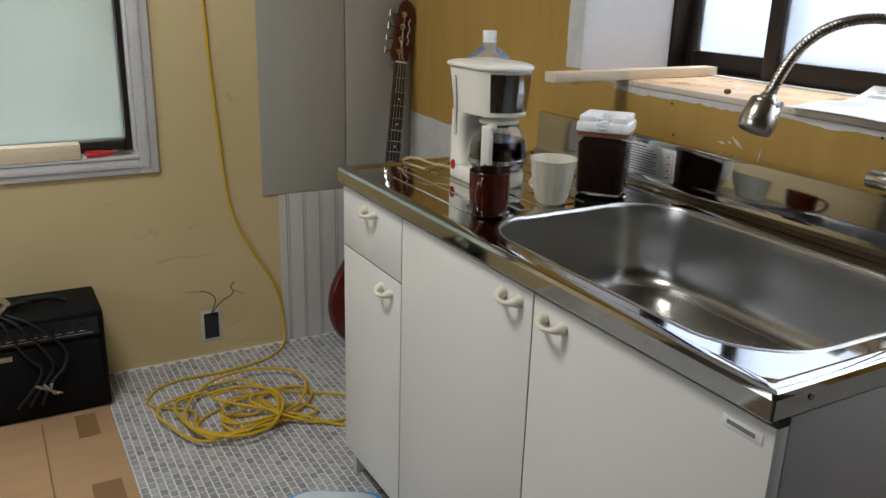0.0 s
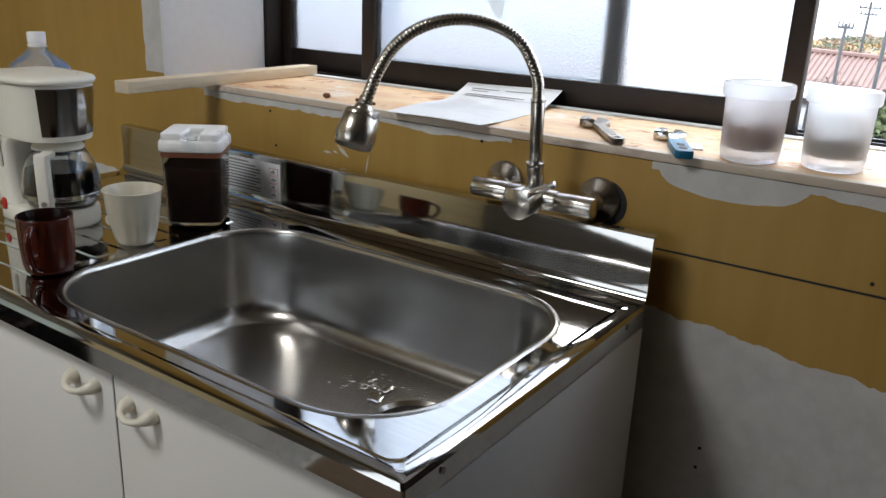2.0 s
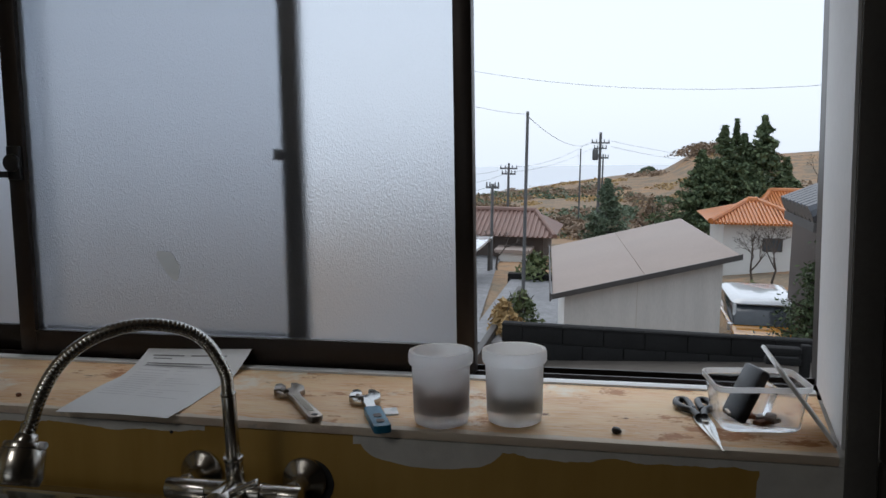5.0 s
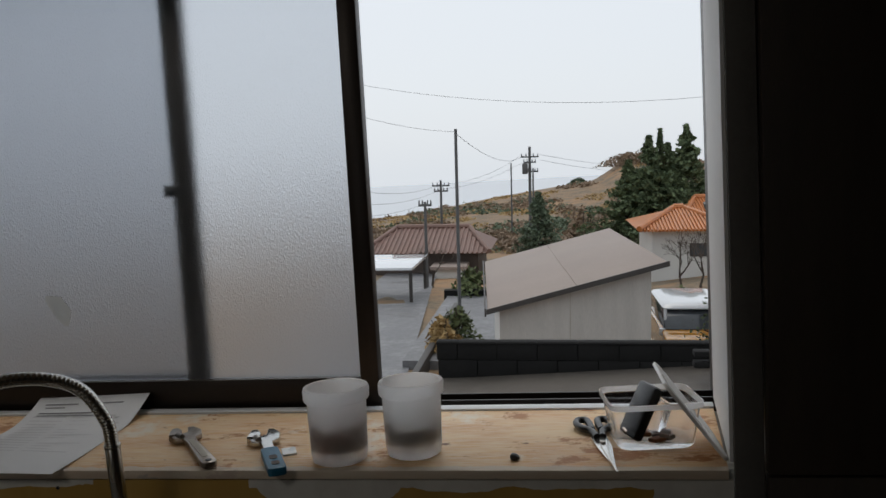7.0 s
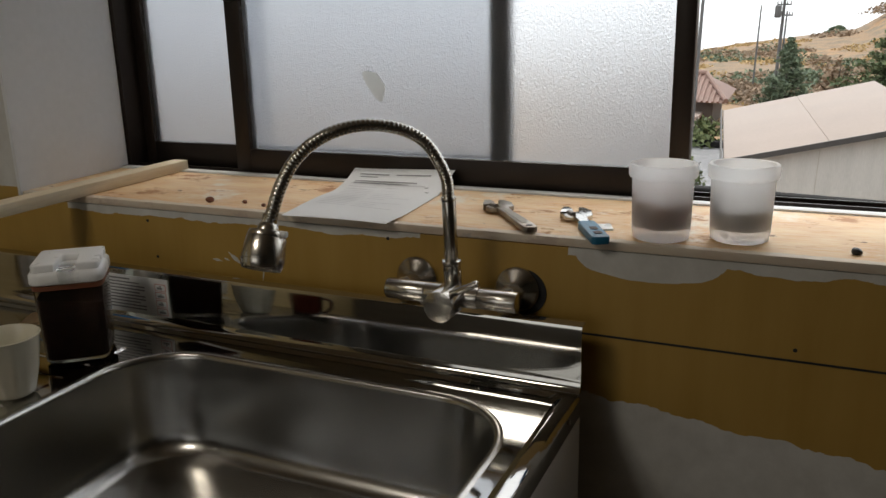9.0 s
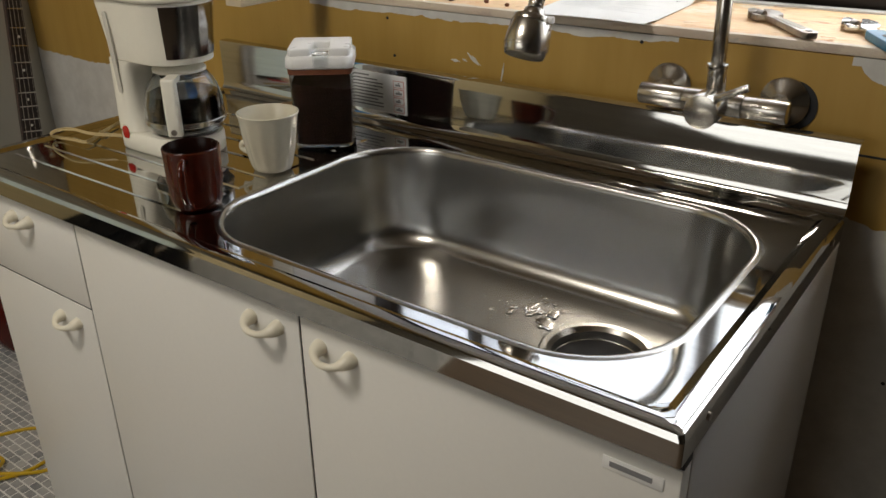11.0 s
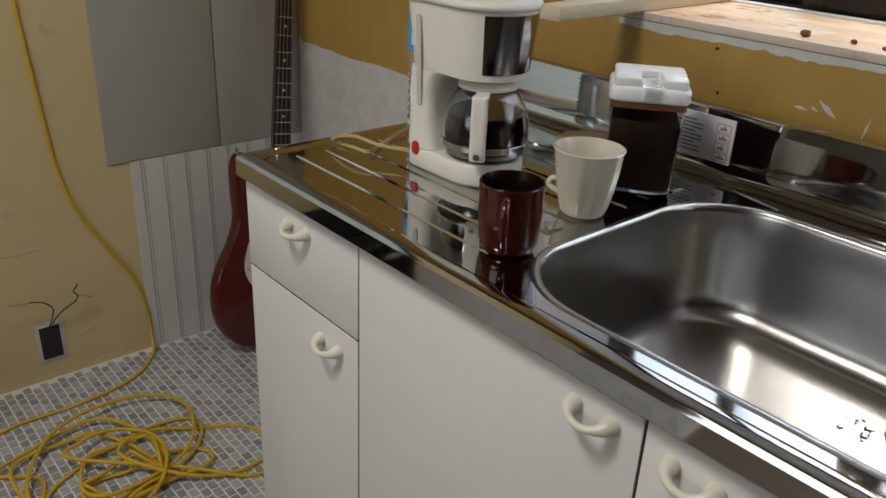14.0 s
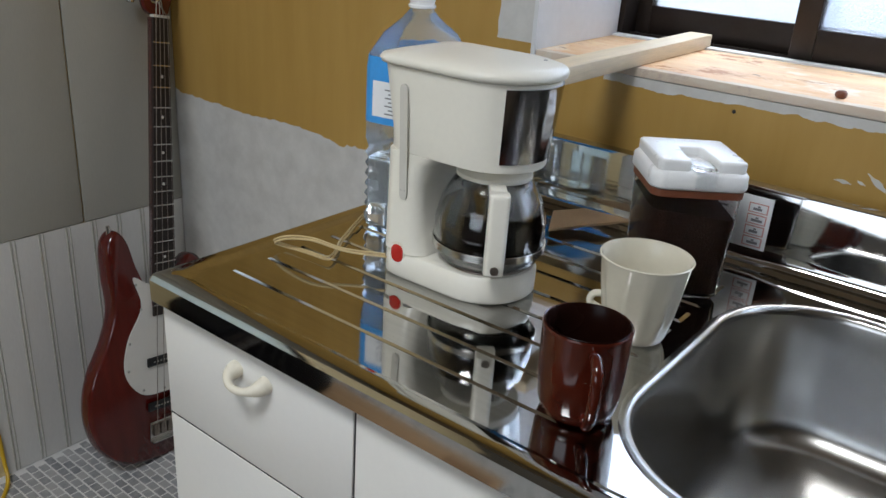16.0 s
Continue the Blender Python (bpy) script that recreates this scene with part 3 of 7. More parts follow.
part("smear", spot, M_SMEAR, inner, "dried glue smear on the glass")

# the other window, in the end wall
window_2 = thing("window_2", (-1.32, 2.1, LZ0), "white cased window with a misted frosted pane", "window", kind="structure")
part("casing", boxes((LX1 + 0.0005, LX1 + 0.056, EY - 0.014, EY - 0.0005, LZ0 - 0.05, LZ1 + 0.05), (LX0 - 0.056, LX1, EY - 0.014, EY - 0.0005, LZ0 - 0.05, LZ0 - 0.004), (LX0 - 0.056, LX1, EY - 0.014, EY - 0.0005, LZ1 + 0.004, LZ1 + 0.05)), M_CASING, window_2, bevel=0.004)
part("inner_casing", boxes((LX1 + 0.012, LX1 + 0.030, EY - 0.020, EY - 0.0145, LZ0 - 0.03, LZ1 + 0.03), (LX0, LX1 + 0.011, EY - 0.020, EY - 0.0145, LZ0 - 0.03, LZ0 - 0.016)), M_CASING, window_2, bevel=0.002)
part("sill", boxes((LX0, LX1, EY - 0.018, 2.10, LZ0 - 0.0035, LZ0 + 0.006)), M_CASING, window_2, bevel=0.002)
part("reveal", boxes((LX1 - 0.006, LX1, EY - 0.004, 2.10, LZ0 + 0.007, LZ1)), M_CASING, window_2, bevel=0.001)
fr2 = part("frame", boxes((LX1 - 0.022, LX1 - 0.0065, 2.088, 2.15, LZ0 + 0.007, LZ1), (LX0, LX1 - 0.0225, 2.098, 2.15, LZ0 + 0.007, LZ0 + 0.040), (LX0, LX0 + 0.03, 2.098, 2.15, LZ0 + 0.041, LZ1), (LX0 + 0.031, LX1 - 0.023, 2.098, 2.15, LZ1 - 0.03, LZ1)), M_BRONZE, window_2, bevel=0.001)
pane2 = part("pane", boxes((LX0 + 0.02, LX1 - 0.02, 2.120, 2.124, LZ0 + 0.03, LZ1 - 0.02)), M_FROST, fr2, "misted frosted glass", smooth=False)
pane2.visible_shadow = False

# plywood window board
sill = single("plywood_sill", skew(boxes((WX + 0.0005, 0.334, -0.591, 1.117, SILL - 0.0125, SILL))), M_PLY, "bare stained plywood window board", "sill", kind="structure", bevel=0.0015)
part("white_strip", skew(boxes((0.335, 0.3595, -0.591, 1.117, SILL - 0.0125, SILL + 0.003))), M_JAMB, sill, "white strip along the window", bevel=0.001)

# ---- sink unit ----
cab = thing("sink_cabinet", (-0.27, 0.6, 0), "white laminate sink base cabinet under a steel top", "cabinet")
# carcass coloured near black so the gaps between fronts look shaded
part("body", boxes((-0.5135, -0.500, 0.018, 1.182, 0.085, 0.758), (-0.4995, -0.02, 0.018, 1.182, 0.085, 0.100), (-0.019, 0.0, 0.018, 1.182, 0.085, 0.758)), M_GAP, cab, smooth=False)
part("side_panel", boxes((-0.514, 0.0, 0.001, 0.0175, 0.0, 0.7645)), M_SIDE, cab, "pale grey laminate side", bevel=0.001)
part("side_panel", boxes((-0.514, 0.0, 1.1825, 1.199, 0.0, 0.7645)), M_SIDE, cab, "pale grey laminate side", bevel=0.001)
part("plinth", boxes((-0.488, -0.470, 0.018, 1.182, 0.0, 0.084)), M_DARKTRIM, cab, "dark recessed plinth", bevel=0.001)


def front(name, y0, y1, z0, z1, hy, hz):
    d = part(name, boxes((-0.535, -0.5145, y0, y1, z0, z1)), M_LAM, cab, bevel=0.0015)
    # bow handle, its arc drooping a little, with flared ends
    bm = bmesh.new()
    pts, rad = [], []
    for i in range(25):
        a = math.pi * i / 24
        flare = abs(math.cos(a)) ** 5
        pts.append((-0.5345 - 0.0235 * math.sin(a) ** 0.8, hy + 0.0230 * math.cos(a), hz + 0.005 - 0.005 * math.sin(a)))
        rad.append(0.0041 + 0.0058 * flare)
    tube(bm, pts, 0.005, 12, rad)
    part("handle", bm, M_CREAM, d, "cream plastic bow handle", angle=60)
    return d


front("drawer", 0.9015, 1.1985, 0.6165, 0.7545, 1.047, 0.724)
front("door", 0.9015, 1.1985, 0.080, 0.6135, 0.968, 0.574)
front("door", 0.4515, 0.8985, 0.080, 0.7545, 0.508, 0.724)
d_right = front("door", 0.0015, 0.4485, 0.080, 0.7545, 0.395, 0.722)
# black strips laid in the gaps in place of their shade
for s_ in ((0.8987, 0.9013, 0.080, 0.7545), (0.4487, 0.4513, 0.080, 0.7545), (0.9015, 1.1985, 0.6137, 0.6163), (0.0015, 1.1985, 0.7548, 0.7646)):
    part("gap_shade_strip", boxes((-0.5335, -0.5146, *s_)), M_GAP, cab, "black strip standing in for the shade between the fronts", smooth=False)
tag = part("maker_plate", boxes((-0.5362, -0.5351, 0.016, 0.073, 0.7265, 0.7405)), M_LIDPL, d_right, "small silver maker's plate", bevel=0.0004)
part("mark", boxes((-0.5367, -0.5363, 0.026, 0.066, 0.7310, 0.7365)), M_INK, tag, smooth=False)

sink = thing("kitchen_sink", (-0.27, 0.6, 0.76), "polished stainless steel sink top with draining board", "sink")
BX0, BX1, BY0, BY1, BR = -0.492, -0.074, 0.066, 0.690, 0.115
bm = bmesh.new()
NC = 10


def inset(d, r):
    return rr(-0.55 + d, -d * 0.6 - 0.002, d, 1.2 - d, r, NC)


loops = [ring(bm, inset(0.003, 0.003), 0.765), ring(bm, inset(0.0, 0.004), 0.768), ring(bm, inset(0.0, 0.004), 0.7925), ring(bm, inset(0.0025, 0.005), 0.7985), ring(bm, inset(0.008, 0.006), 0.8005),
         ring(bm, inset(0.020, 0.012), 0.8005), ring(bm, inset(0.024, 0.014), 0.7985), ring(bm, inset(0.029, 0.016), 0.7962)]
loft(bm, loops, False, False)
hole = ring(bm, rr(BX0 - 0.014, BX1 + 0.014, BY0 - 0.014, BY1 + 0.014, BR + 0.014, 12), 0.7962)
ed = []
for lp in (loops[-1], hole):
    for i in range(len(lp)):
        a, b = lp[i], lp[(i + 1) % len(lp)]
        ed.append(bm.edges.get((a, b)) or bm.edges.new((a, b)))
bmesh.ops.triangle_fill(bm, use_beauty=True, edges=ed)
part("deck", bm, M_STEEL, sink, bevel=0, angle=19)

bm = bmesh.new()
prof = [(0.014, 0.7962), (0.010, 0.7975), (0.005, 0.7972), (0.0015, 0.7945), (0.0, 0.788), (-0.003, 0.76), (-0.008, 0.70), (-0.012, 0.675), (-0.018, 0.655), (-0.028, 0.642), (-0.042, 0.6355), (-0.055, 0.634)]
loops = [ring(bm, rr(BX0 - d, BX1 + d, BY0 - d, BY1 + d, BR + d, 12), z) for d, z in prof]
loft(bm, loops, False, False)
DR = (-0.235, 0.220)
circ = [(DR[0] + 0.074 * math.cos(i * math.tau / 40), DR[1] + 0.074 * math.sin(i * math.tau / 40)) for i in range(40)]
hole = ring(bm, circ, 0.632)
ed = []
for lp in (loops[-1], hole):
    for i in range(len(lp)):
        a, b = lp[i], lp[(i + 1) % len(lp)]
        ed.append(bm.edges.get((a, b)) or bm.edges.new((a, b)))
bmesh.ops.triangle_fill(bm, use_beauty=True, edges=ed)
basin = part("basin", bm, M_BASIN, sink, "satin steel basin with water drops", angle=60)
bm = bmesh.new()
lathe(bm, [(0.079, 0.0), (0.075, 0.0035), (0.067, 0.0035), (0.061, -0.002), (0.060, -0.014), (0.0585, -0.014), (0.0595, -0.020), (0.079, -0.020)], (*DR, 0.6335), 40, False, False)
drain = part("drain", bm, M_NICKEL, sink, "round drain with a bright flange")
# the drain's inner shade is put into the cup's near-black colour
bm = bmesh.new()
lathe(bm, [(0.0595, -0.0142), (0.052, -0.0150), (0.050, -0.030), (0.020, -0.034), (0.004, -0.034), (0.004, -0.036), (0.0595, -0.036)], (*DR, 0.6335), 36)
cup_ = part("waste_cup", bm, M_GAP, drain, "waste cup coloured dark as a shaded hole")
for k in range(5):
    bm = bmesh.new()
    r0 = 0.012 + 0.009 * k
    tube(bm, [(DR[0] + r0 * math.cos(t), DR[1] + r0 * math.sin(t), 0.6335 - 0.024) for t in [i * math.tau / 24 for i in range(25)]], 0.0016, 6)
    part("strainer_ring", bm, M_TARNISH, cup_)

# backsplash with a cove at its foot and a small return on top
bm = bmesh.new()
prof = [(-0.014, 0.8003), (-0.006, 0.8025), (-0.0015, 0.810), (0.0, 0.820), (0.0, 0.8915), (0.0015, 0.8955), (0.005, 0.8965), (0.020, 0.8965), (0.020, 0.893), (0.006, 0.893), (0.003, 0.889), (0.003, 0.80), (-0.014, 0.7985)]
ends = [[bm.verts.new((x, y, z)) for x, z in prof] for y in (0.001, 1.199)]
loft(bm, ends)
splash = part("backsplash", bm, M_STEEL, sink, angle=50)
bm = boxes((-0.0018, -0.0005, 0.716, 0.882, 0.8165, 0.884))
stick = part("sticker", bm, M_WHITE, splash, "white notice sticker with small print", smooth=False)
rows_bm = bmesh.new()
for k in range(9):
    box(rows_bm, -0.0023, -0.0019, 0.768 + 0.012 * (k % 3 == 2), 0.874, 0.824 + k * 0.0058, 0.8262 + k * 0.0058)
box(rows_bm, -0.0023, -0.0019, 0.80, 0.86, 0.8765, 0.8792)
part("print", rows_bm, M_INK, stick, smooth=False)
rows_bm = bmesh.new()
for k in range(4):
    box(rows_bm, -0.0023, -0.0019, 0.7205, 0.7445, 0.8195 + k * 0.0145, 0.8320 + k * 0.0145)
part("pictogram", rows_bm, M_REDINK, stick, smooth=False)
rows_bm = bmesh.new()
for k in range(4):
    box(rows_bm, -0.0027, -0.0024, 0.7220, 0.7430, 0.8208 + k * 0.0145, 0.8307 + k * 0.0145)
part("pictogram_field", rows_bm, M_WHITE, stick, smooth=False)
rows_bm = bmesh.new()
for k in range(4):
    box(rows_bm, -0.0031, -0.0028, 0.7250 + 0.003 * (k % 2), 0.7385, 0.8230 + k * 0.0145, 0.8262 + k * 0.0145)
    box(rows_bm, -0.0031, -0.0028, 0.7300, 0.7335, 0.8268 + k * 0.0145, 0.8290 + k * 0.0145)
part("pictogram_mark", rows_bm, M_INK, stick, smooth=False)
# ribs of the draining board
for k in range(8):
    x = -0.462 + k * 0.0505
    bm = bmesh.new()
    pts = [(x - 0.004, 0), (x + 0.004, 0)]
    y0, y1 = (0.725 if -0.48 < x < -0.08 else 0.75), 1.150
    lp = [[bm.verts.new((x + sx * w, y, z)) for y, sx in ((y0 + e, -1), (y0 + e, 1), (y1 - e, 1), (y1 - e, -1))] for w, e, z in ((0.0140, 0.0, 0.7960), (0.0120, 0.0040, 0.7982))]
    loft(bm, lp)
    part("rib", bm, M_STEEL, sink, angle=20)
for x, y in ((-0.49, 0), (-0.06, 0)):
    bm = bmesh.new()
    cyl(bm, (x, y + 0.001, 0.785), (x, y - 0.0016, 0.785), 0.004, n=14)
    part("rivet", bm, M_TARNISH, sink)
# water left standing in the basin, its sheen put into brighter, smoother steel
random.seed(4)
for k in range(120):
    a, r = random.uniform(0, 6.28), random.gauss(0, 0.034)
    x, y, s = -0.178 + r * math.cos(a) * 0.9, 0.345 + r * math.sin(a) * 1.2, random.choice((0.0008, 0.001, 0.0015, 0.002, 0.002, 0.003, 0.0045))
    if k < 5:
        x, y, s = ((-0.205, 0.315, 0.014), (-0.175, 0.318, 0.011), (-0.170, 0.355, 0.009), (-0.140, 0.350, 0.005), (-0.19, 0.375, 0.005))[k]
    bm = bmesh.new()
    n = 16
    w = [1 + 0.24 * math.sin(2 * i * math.tau / n + k) + 0.18 * math.sin(5 * i * math.tau / n + 2 * k) for i in range(n)]
    lp = [ring(bm, [(x + s * q * w[i] * math.cos(i * math.tau / n), y + s * q * w[i] * math.sin(i * math.tau / n)) for i in range(n)], z) for q, z in ((1.0, 0.6336), (0.85, 0.6342), (0.4, 0.6345))]
    loft(bm, lp)
    part("water_drop", bm, M_WETSTEEL, basin)

# ---- tap ----
tap = thing("wall_tap", (0.0, 0.186, 0.92), "brushed nickel wall tap with a flexible swan neck", "tap")
for y in (0.276, 0.114):
    bm = bmesh.new()
    loops = []
    for r, x in ((0.0335, WX), (0.0335, 0.060), (0.030, 0.056), (0.016, 0.050), (0.013, 0.046)):
        loops.append([bm.verts.new((x, y + r * math.cos(i * math.tau / 32), 0.918 + r * math.sin(i * math.tau / 32))) for i in range(32)])
    loft(bm, loops)
    part("wall_flange", bm, M_TAP, tap)
    bm = bmesh.new()
    cyl(bm, (0.047, y, 0.918), (0.022, y, 0.918), 0.0145, n=6)
    cyl(bm, (0.022, y, 0.918), (0.006, y, 0.918), 0.0105, n=20)
    part("coupling_nut", bm, M_TAP, tap, smooth=False, bevel=0.001)
# flat near-black disc on the wall in place of a shadowed pipe hole
bm = bmesh.new()
cyl(bm, (WX, 0.105, 0.914), (WX - 0.0012, 0.105, 0.914), 0.0345, n=40)
part("pipe_hole_shade", bm, M_GAP, tap, "dark disc standing in for the shaded hole round the pipe")
bm = bmesh.new()
cyl(bm, (-0.004, 0.290, 0.921), (-0.004, 0.228, 0.921), 0.0150, n=28)
cyl(bm, (-0.004, 0.2275, 0.921), (-0.004, 0.147, 0.921), 0.0158, n=28)
cyl(bm, (-0.004, 0.1465, 0.921), (-0.004, 0.090, 0.921), 0.0150, n=28)
part("body", bm, M_TAP, tap, bevel=0.0012)
bm = bmesh.new()
cyl(bm, (-0.012, 0.186, 0.921), (-0.058, 0.186, 0.920), 0.0228, n=36)
knob = part("control_knob", bm, M_TAP, tap, bevel=0.0018)
bm = bmesh.new()
cyl(bm, (-0.044, 0.178, 0.934), (-0.046, 0.132, 0.957), 0.0050, n=16)
part("lever", bm, M_TAP, knob, bevel=0.001)
bm = bmesh.new()
cyl(bm, (-0.004, 0.186, 0.935), (-0.008, 0.1865, 0.968), 0.0125, n=24)
cyl(bm, (-0.008, 0.1865, 0.968), (-0.008, 0.1865, 0.974), 0.0135, n=24)
cyl(bm, (-0.008, 0.1865, 0.974), (-0.013, 0.187, 1.060), 0.0098, n=24)
cyl(bm, (-0.013, 0.187, 1.060), (-0.0132, 0.187, 1.065), 0.0105, n=24)
part("column", bm, M_TAP, tap, bevel=0.0008)
# ribbed hose
NECK = smooth_path([(-0.0132, 0.187, 1.064), (-0.016, 0.190, 1.095), (-0.030, 0.209, 1.138), (-0.052, 0.237, 1.160), (-0.085, 0.274, 1.168), (-0.118, 0.310, 1.158), (-0.143, 0.338, 1.133), (-0.161, 0.355, 1.097), (-0.174, 0.368, 1.050)], 50)
bm = bmesh.new()
tube(bm, NECK, 0.008, 12, [0.0085 + 0.00032 * math.sin(math.tau * i / 6) for i in range(len(NECK))])
part("hose", bm, M_TAP, tap, "ribbed metal hose", angle=80)
d = (Vector((-0.199, 0.3675, 0.993)) - Vector((-0.174, 0.3685, 1.046))).normalized()
p0 = Vector((-0.174, 0.368, 1.050))
bm = bmesh.new()
cyl(bm, p0 - d * 0.012, p0, 0.0098, n=20)
cyl(bm, p0, p0 + d * 0.010, 0.0120, 0.0150, n=24)
cyl(bm, p0 + d * 0.010, p0 + d * 0.018, 0.0235, 0.0255, n=32)
cyl(bm, p0 + d * 0.018, p0 + d * 0.048, 0.0255, 0.0290, n=32)
cyl(bm, p0 + d * 0.048, p0 + d * 0.060, 0.0290, 0.0250, n=32)
head = part("spray_head", bm, M_TAP, tap, bevel=0.0008)
bm = bmesh.new()
cyl(bm, p0 + d * 0.014 + Vector((0.0, -0.020, 0.002)), p0 + d * 0.014 + Vector((0.0, -0.030, 0.002)), 0.0045, n=14)
part("spray_button", bm, M_LIDPL, head, bevel=0.001)

# ---- coffee maker ----
CX, CY = -0.300, 0.927
cm = thing("coffee_maker", (CX, 0.975, 0.7965), "ivory plastic drip coffee maker with a red switch", "coffee maker")
Z0 = 0.7985


def outline(grow=0.0, front=0.872, back=1.036, half=0.059, n=16, corner=0.022):
    """Plan of the machine: a half round in front, rounded corners at the back."""
    front, back, half = front - grow, back + grow, half + grow
    pts = [(CX + half * math.cos(a), front + half + half * math.sin(a)) for a in [math.pi + math.pi * i / n for i in range(n + 1)]]
    pts += [(CX + half - corner + corner * math.cos(a), back - corner + corner * math.sin(a)) for a in [math.pi / 2 * i / 5 for i in range(6)]]
    pts += [(CX - half + corner - corner * math.sin(a), back - corner + corner * math.cos(a)) for a in [math.pi / 2 * i / 5 for i in range(6)]]
    return pts


bm = bmesh.new()
loft(bm, [ring(bm, outline(-e), z) for e, z in ((0.003, Z0), (0.0, Z0 + 0.003), (0.0, Z0 + 0.025), (0.003, Z0 + 0.0295), (0.010, Z0 + 0.030))])
base = part("base", bm, M_WHITEPL, cm, angle=50)
bm = bmesh.new()
lathe(bm, [(0.048, 0), (0.048, 0.0025), (0.045, 0.0035), (0.003, 0.003)], (CX, CY, Z0 + 0.029), 36)
part("hot_plate", bm, M_TARNISH, base, "worn metal hot plate")
bm = bmesh.new()
loft(bm, [ring(bm, rr(CX - w, CX + w, y0, y1, 0.018, 5), z) for w, y0, y1, z in ((0.0588, 0.976, 1.0360, Z0 + 0.0305), (0.0582, 0.9845, 1.036, Z0 + 0.05), (0.0572, 0.9865, 1.036, Z0 + 0.105), (0.0568, 0.976, 1.036, Z0 + 0.130), (0.0566, 0.958, 1.036, Z0 + 0.1405))])
col = part("tank_column", bm, M_WHITEPL, cm, angle=50)


def top_outline(grow):
    return outline(grow, 0.8705, 1.037, 0.060)


bm = bmesh.new()
loft(bm, [ring(bm, top_outline(g), z) for g, z in ((-0.0042, Z0 + 0.1408), (-0.0034, Z0 + 0.1430), (-0.0025, Z0 + 0.165), (0.004, Z0 + 0.228))])
upper = part("filter_housing", bm, M_WHITEPL, cm, angle=50)
bm = bmesh.new()
loft(bm, [ring(bm, top_outline(g), z) for g, z in ((0.004, Z0 + 0.2285), (0.008, Z0 + 0.230), (0.0095, Z0 + 0.234), (0.0075, Z0 + 0.238), (-0.004, Z0 + 0.2415), (-0.02, Z0 + 0.2435))])
lid = part("lid", bm, M_WHITEPL, cm, "ivory hinged lid", angle=50)
bm = bmesh.new()
box(bm, CX + 0.014, CX + 0.030, 0.895, 0.898, Z0 + 0.2418, Z0 + 0.2432)
part("vent_mark", bm, M_INK, lid, smooth=False)
# curved dark metal panel on the housing's front
bm = bmesh.new()
inn, outr = [], []
for i in range(13):
    a = math.radians(220 + (348 - 220) * i / 12)
    for z, g in ((Z0 + 0.150, -0.0040), (Z0 + 0.224, 0.0038)):
        r = 0.0605 + g
        inn.append(bm.verts.new((CX + (r - 0.001) * math.cos(a), 0.9305 + (r - 0.001) * math.sin(a), z)))
        outr.append(bm.verts.new((CX + (r + 0.0016) * math.cos(a), 0.9305 + (r + 0.0016) * math.sin(a), z)))
for i in range(12):
    bm.faces.new((outr[2 * i], outr[2 * i + 2], outr[2 * i + 3], outr[2 * i + 1]))
    bm.faces.new((inn[2 * i + 1], inn[2 * i + 3], inn[2 * i + 2], inn[2 * i]))
    bm.faces.new((outr[2 * i + 1], outr[2 * i + 3], inn[2 * i + 3], inn[2 * i + 1]))
    bm.faces.new((inn[2 * i], inn[2 * i + 2], outr[2 * i + 2], outr[2 * i]))
for i in (0, 12):
    bm.faces.new((inn[2 * i], outr[2 * i], outr[2 * i + 1], inn[2 * i + 1]))
part("front_panel", bm, M_DARKMETAL, upper, "dark chrome front panel", angle=50)
# water gauge on the side, switch below
bm = bmesh.new()
plate(bm, rr(-0.005, 0.005, 0.090, 0.212, 0.005, 6), 0, 0.0022)
bm.transform(Matrix.Translation((CX - 0.0590, 1.004, Z0)) @ pose(0, 0, 0, 90, 0, -90))
for v in bm.verts:
    v.co.x += 0.0024 - 0.100 * max(0.0, v.co.z - Z0 - 0.150)
gauge = part("water_gauge", bm, M_GAUGE, upper, "grey water gauge window")
for k in range(5):
    part("gauge_mark", boxes((CX - 0.0593, CX - 0.0588, 1.001, 1.007, Z0 + 0.100 + k * 0.011, Z0 + 0.1012 + k * 0.011)), M_INK, gauge, smooth=False)
bm = bmesh.new()
plate(bm, rr(-0.0105, 0.0105, -0.0165, 0.0135, 0.009, 8), 0, 0.0016)
bm.transform(Matrix.Translation((CX - 0.0570, 1.008, Z0 + 0.028)) @ pose(0, 0, 0, 90, 0, -90))
part("switch_bezel", bm, M_CREAM, base, bevel=0.0006)
bm = bmesh.new()
plate(bm, rr(-0.0082, 0.0082, -0.0098, 0.0102, 0.0075, 8), 0, 0.0036)
bm.transform(Matrix.Translation((CX - 0.0570, 1.008, Z0 + 0.028)) @ pose(0, 0, 0, 90, 0, -90))
sw = part("switch", bm, M_RED, base, "red rocker switch", bevel=0.001)
# glass jug with coffee
jug = thing("coffee_jug", (CX, CY, Z0 + 0.033), "glass coffee jug half full with an ivory handle", "jug")
JZ = Z0 + 0.0335
bm = bmesh.new()
lathe(bm, [(0.0432, 0.0000), (0.0511, 0.0045), (0.0565, 0.0246), (0.0559, 0.0470), (0.0501, 0.0694), (0.0413, 0.0851), (0.0363, 0.0918), (0.0344, 0.0918), (0.0393, 0.0840), (0.0482, 0.0683), (0.0543, 0.0459), (0.0546, 0.0246), (0.0496, 0.0062), (0.0393, 0.0022)], (CX, CY, JZ), 40)
part("glass_body", bm, M_GLASS, jug, angle=60)
bm = bmesh.new()
lathe(bm, [(0.0394, 0.0030), (0.0492, 0.0070), (0.0540, 0.0246), (0.0540, 0.0430), (0.0505, 0.0600), (0.004, 0.0600)], (CX, CY, JZ), 40)
part("coffee", bm, M_COFFEE, jug, "black coffee", angle=60)
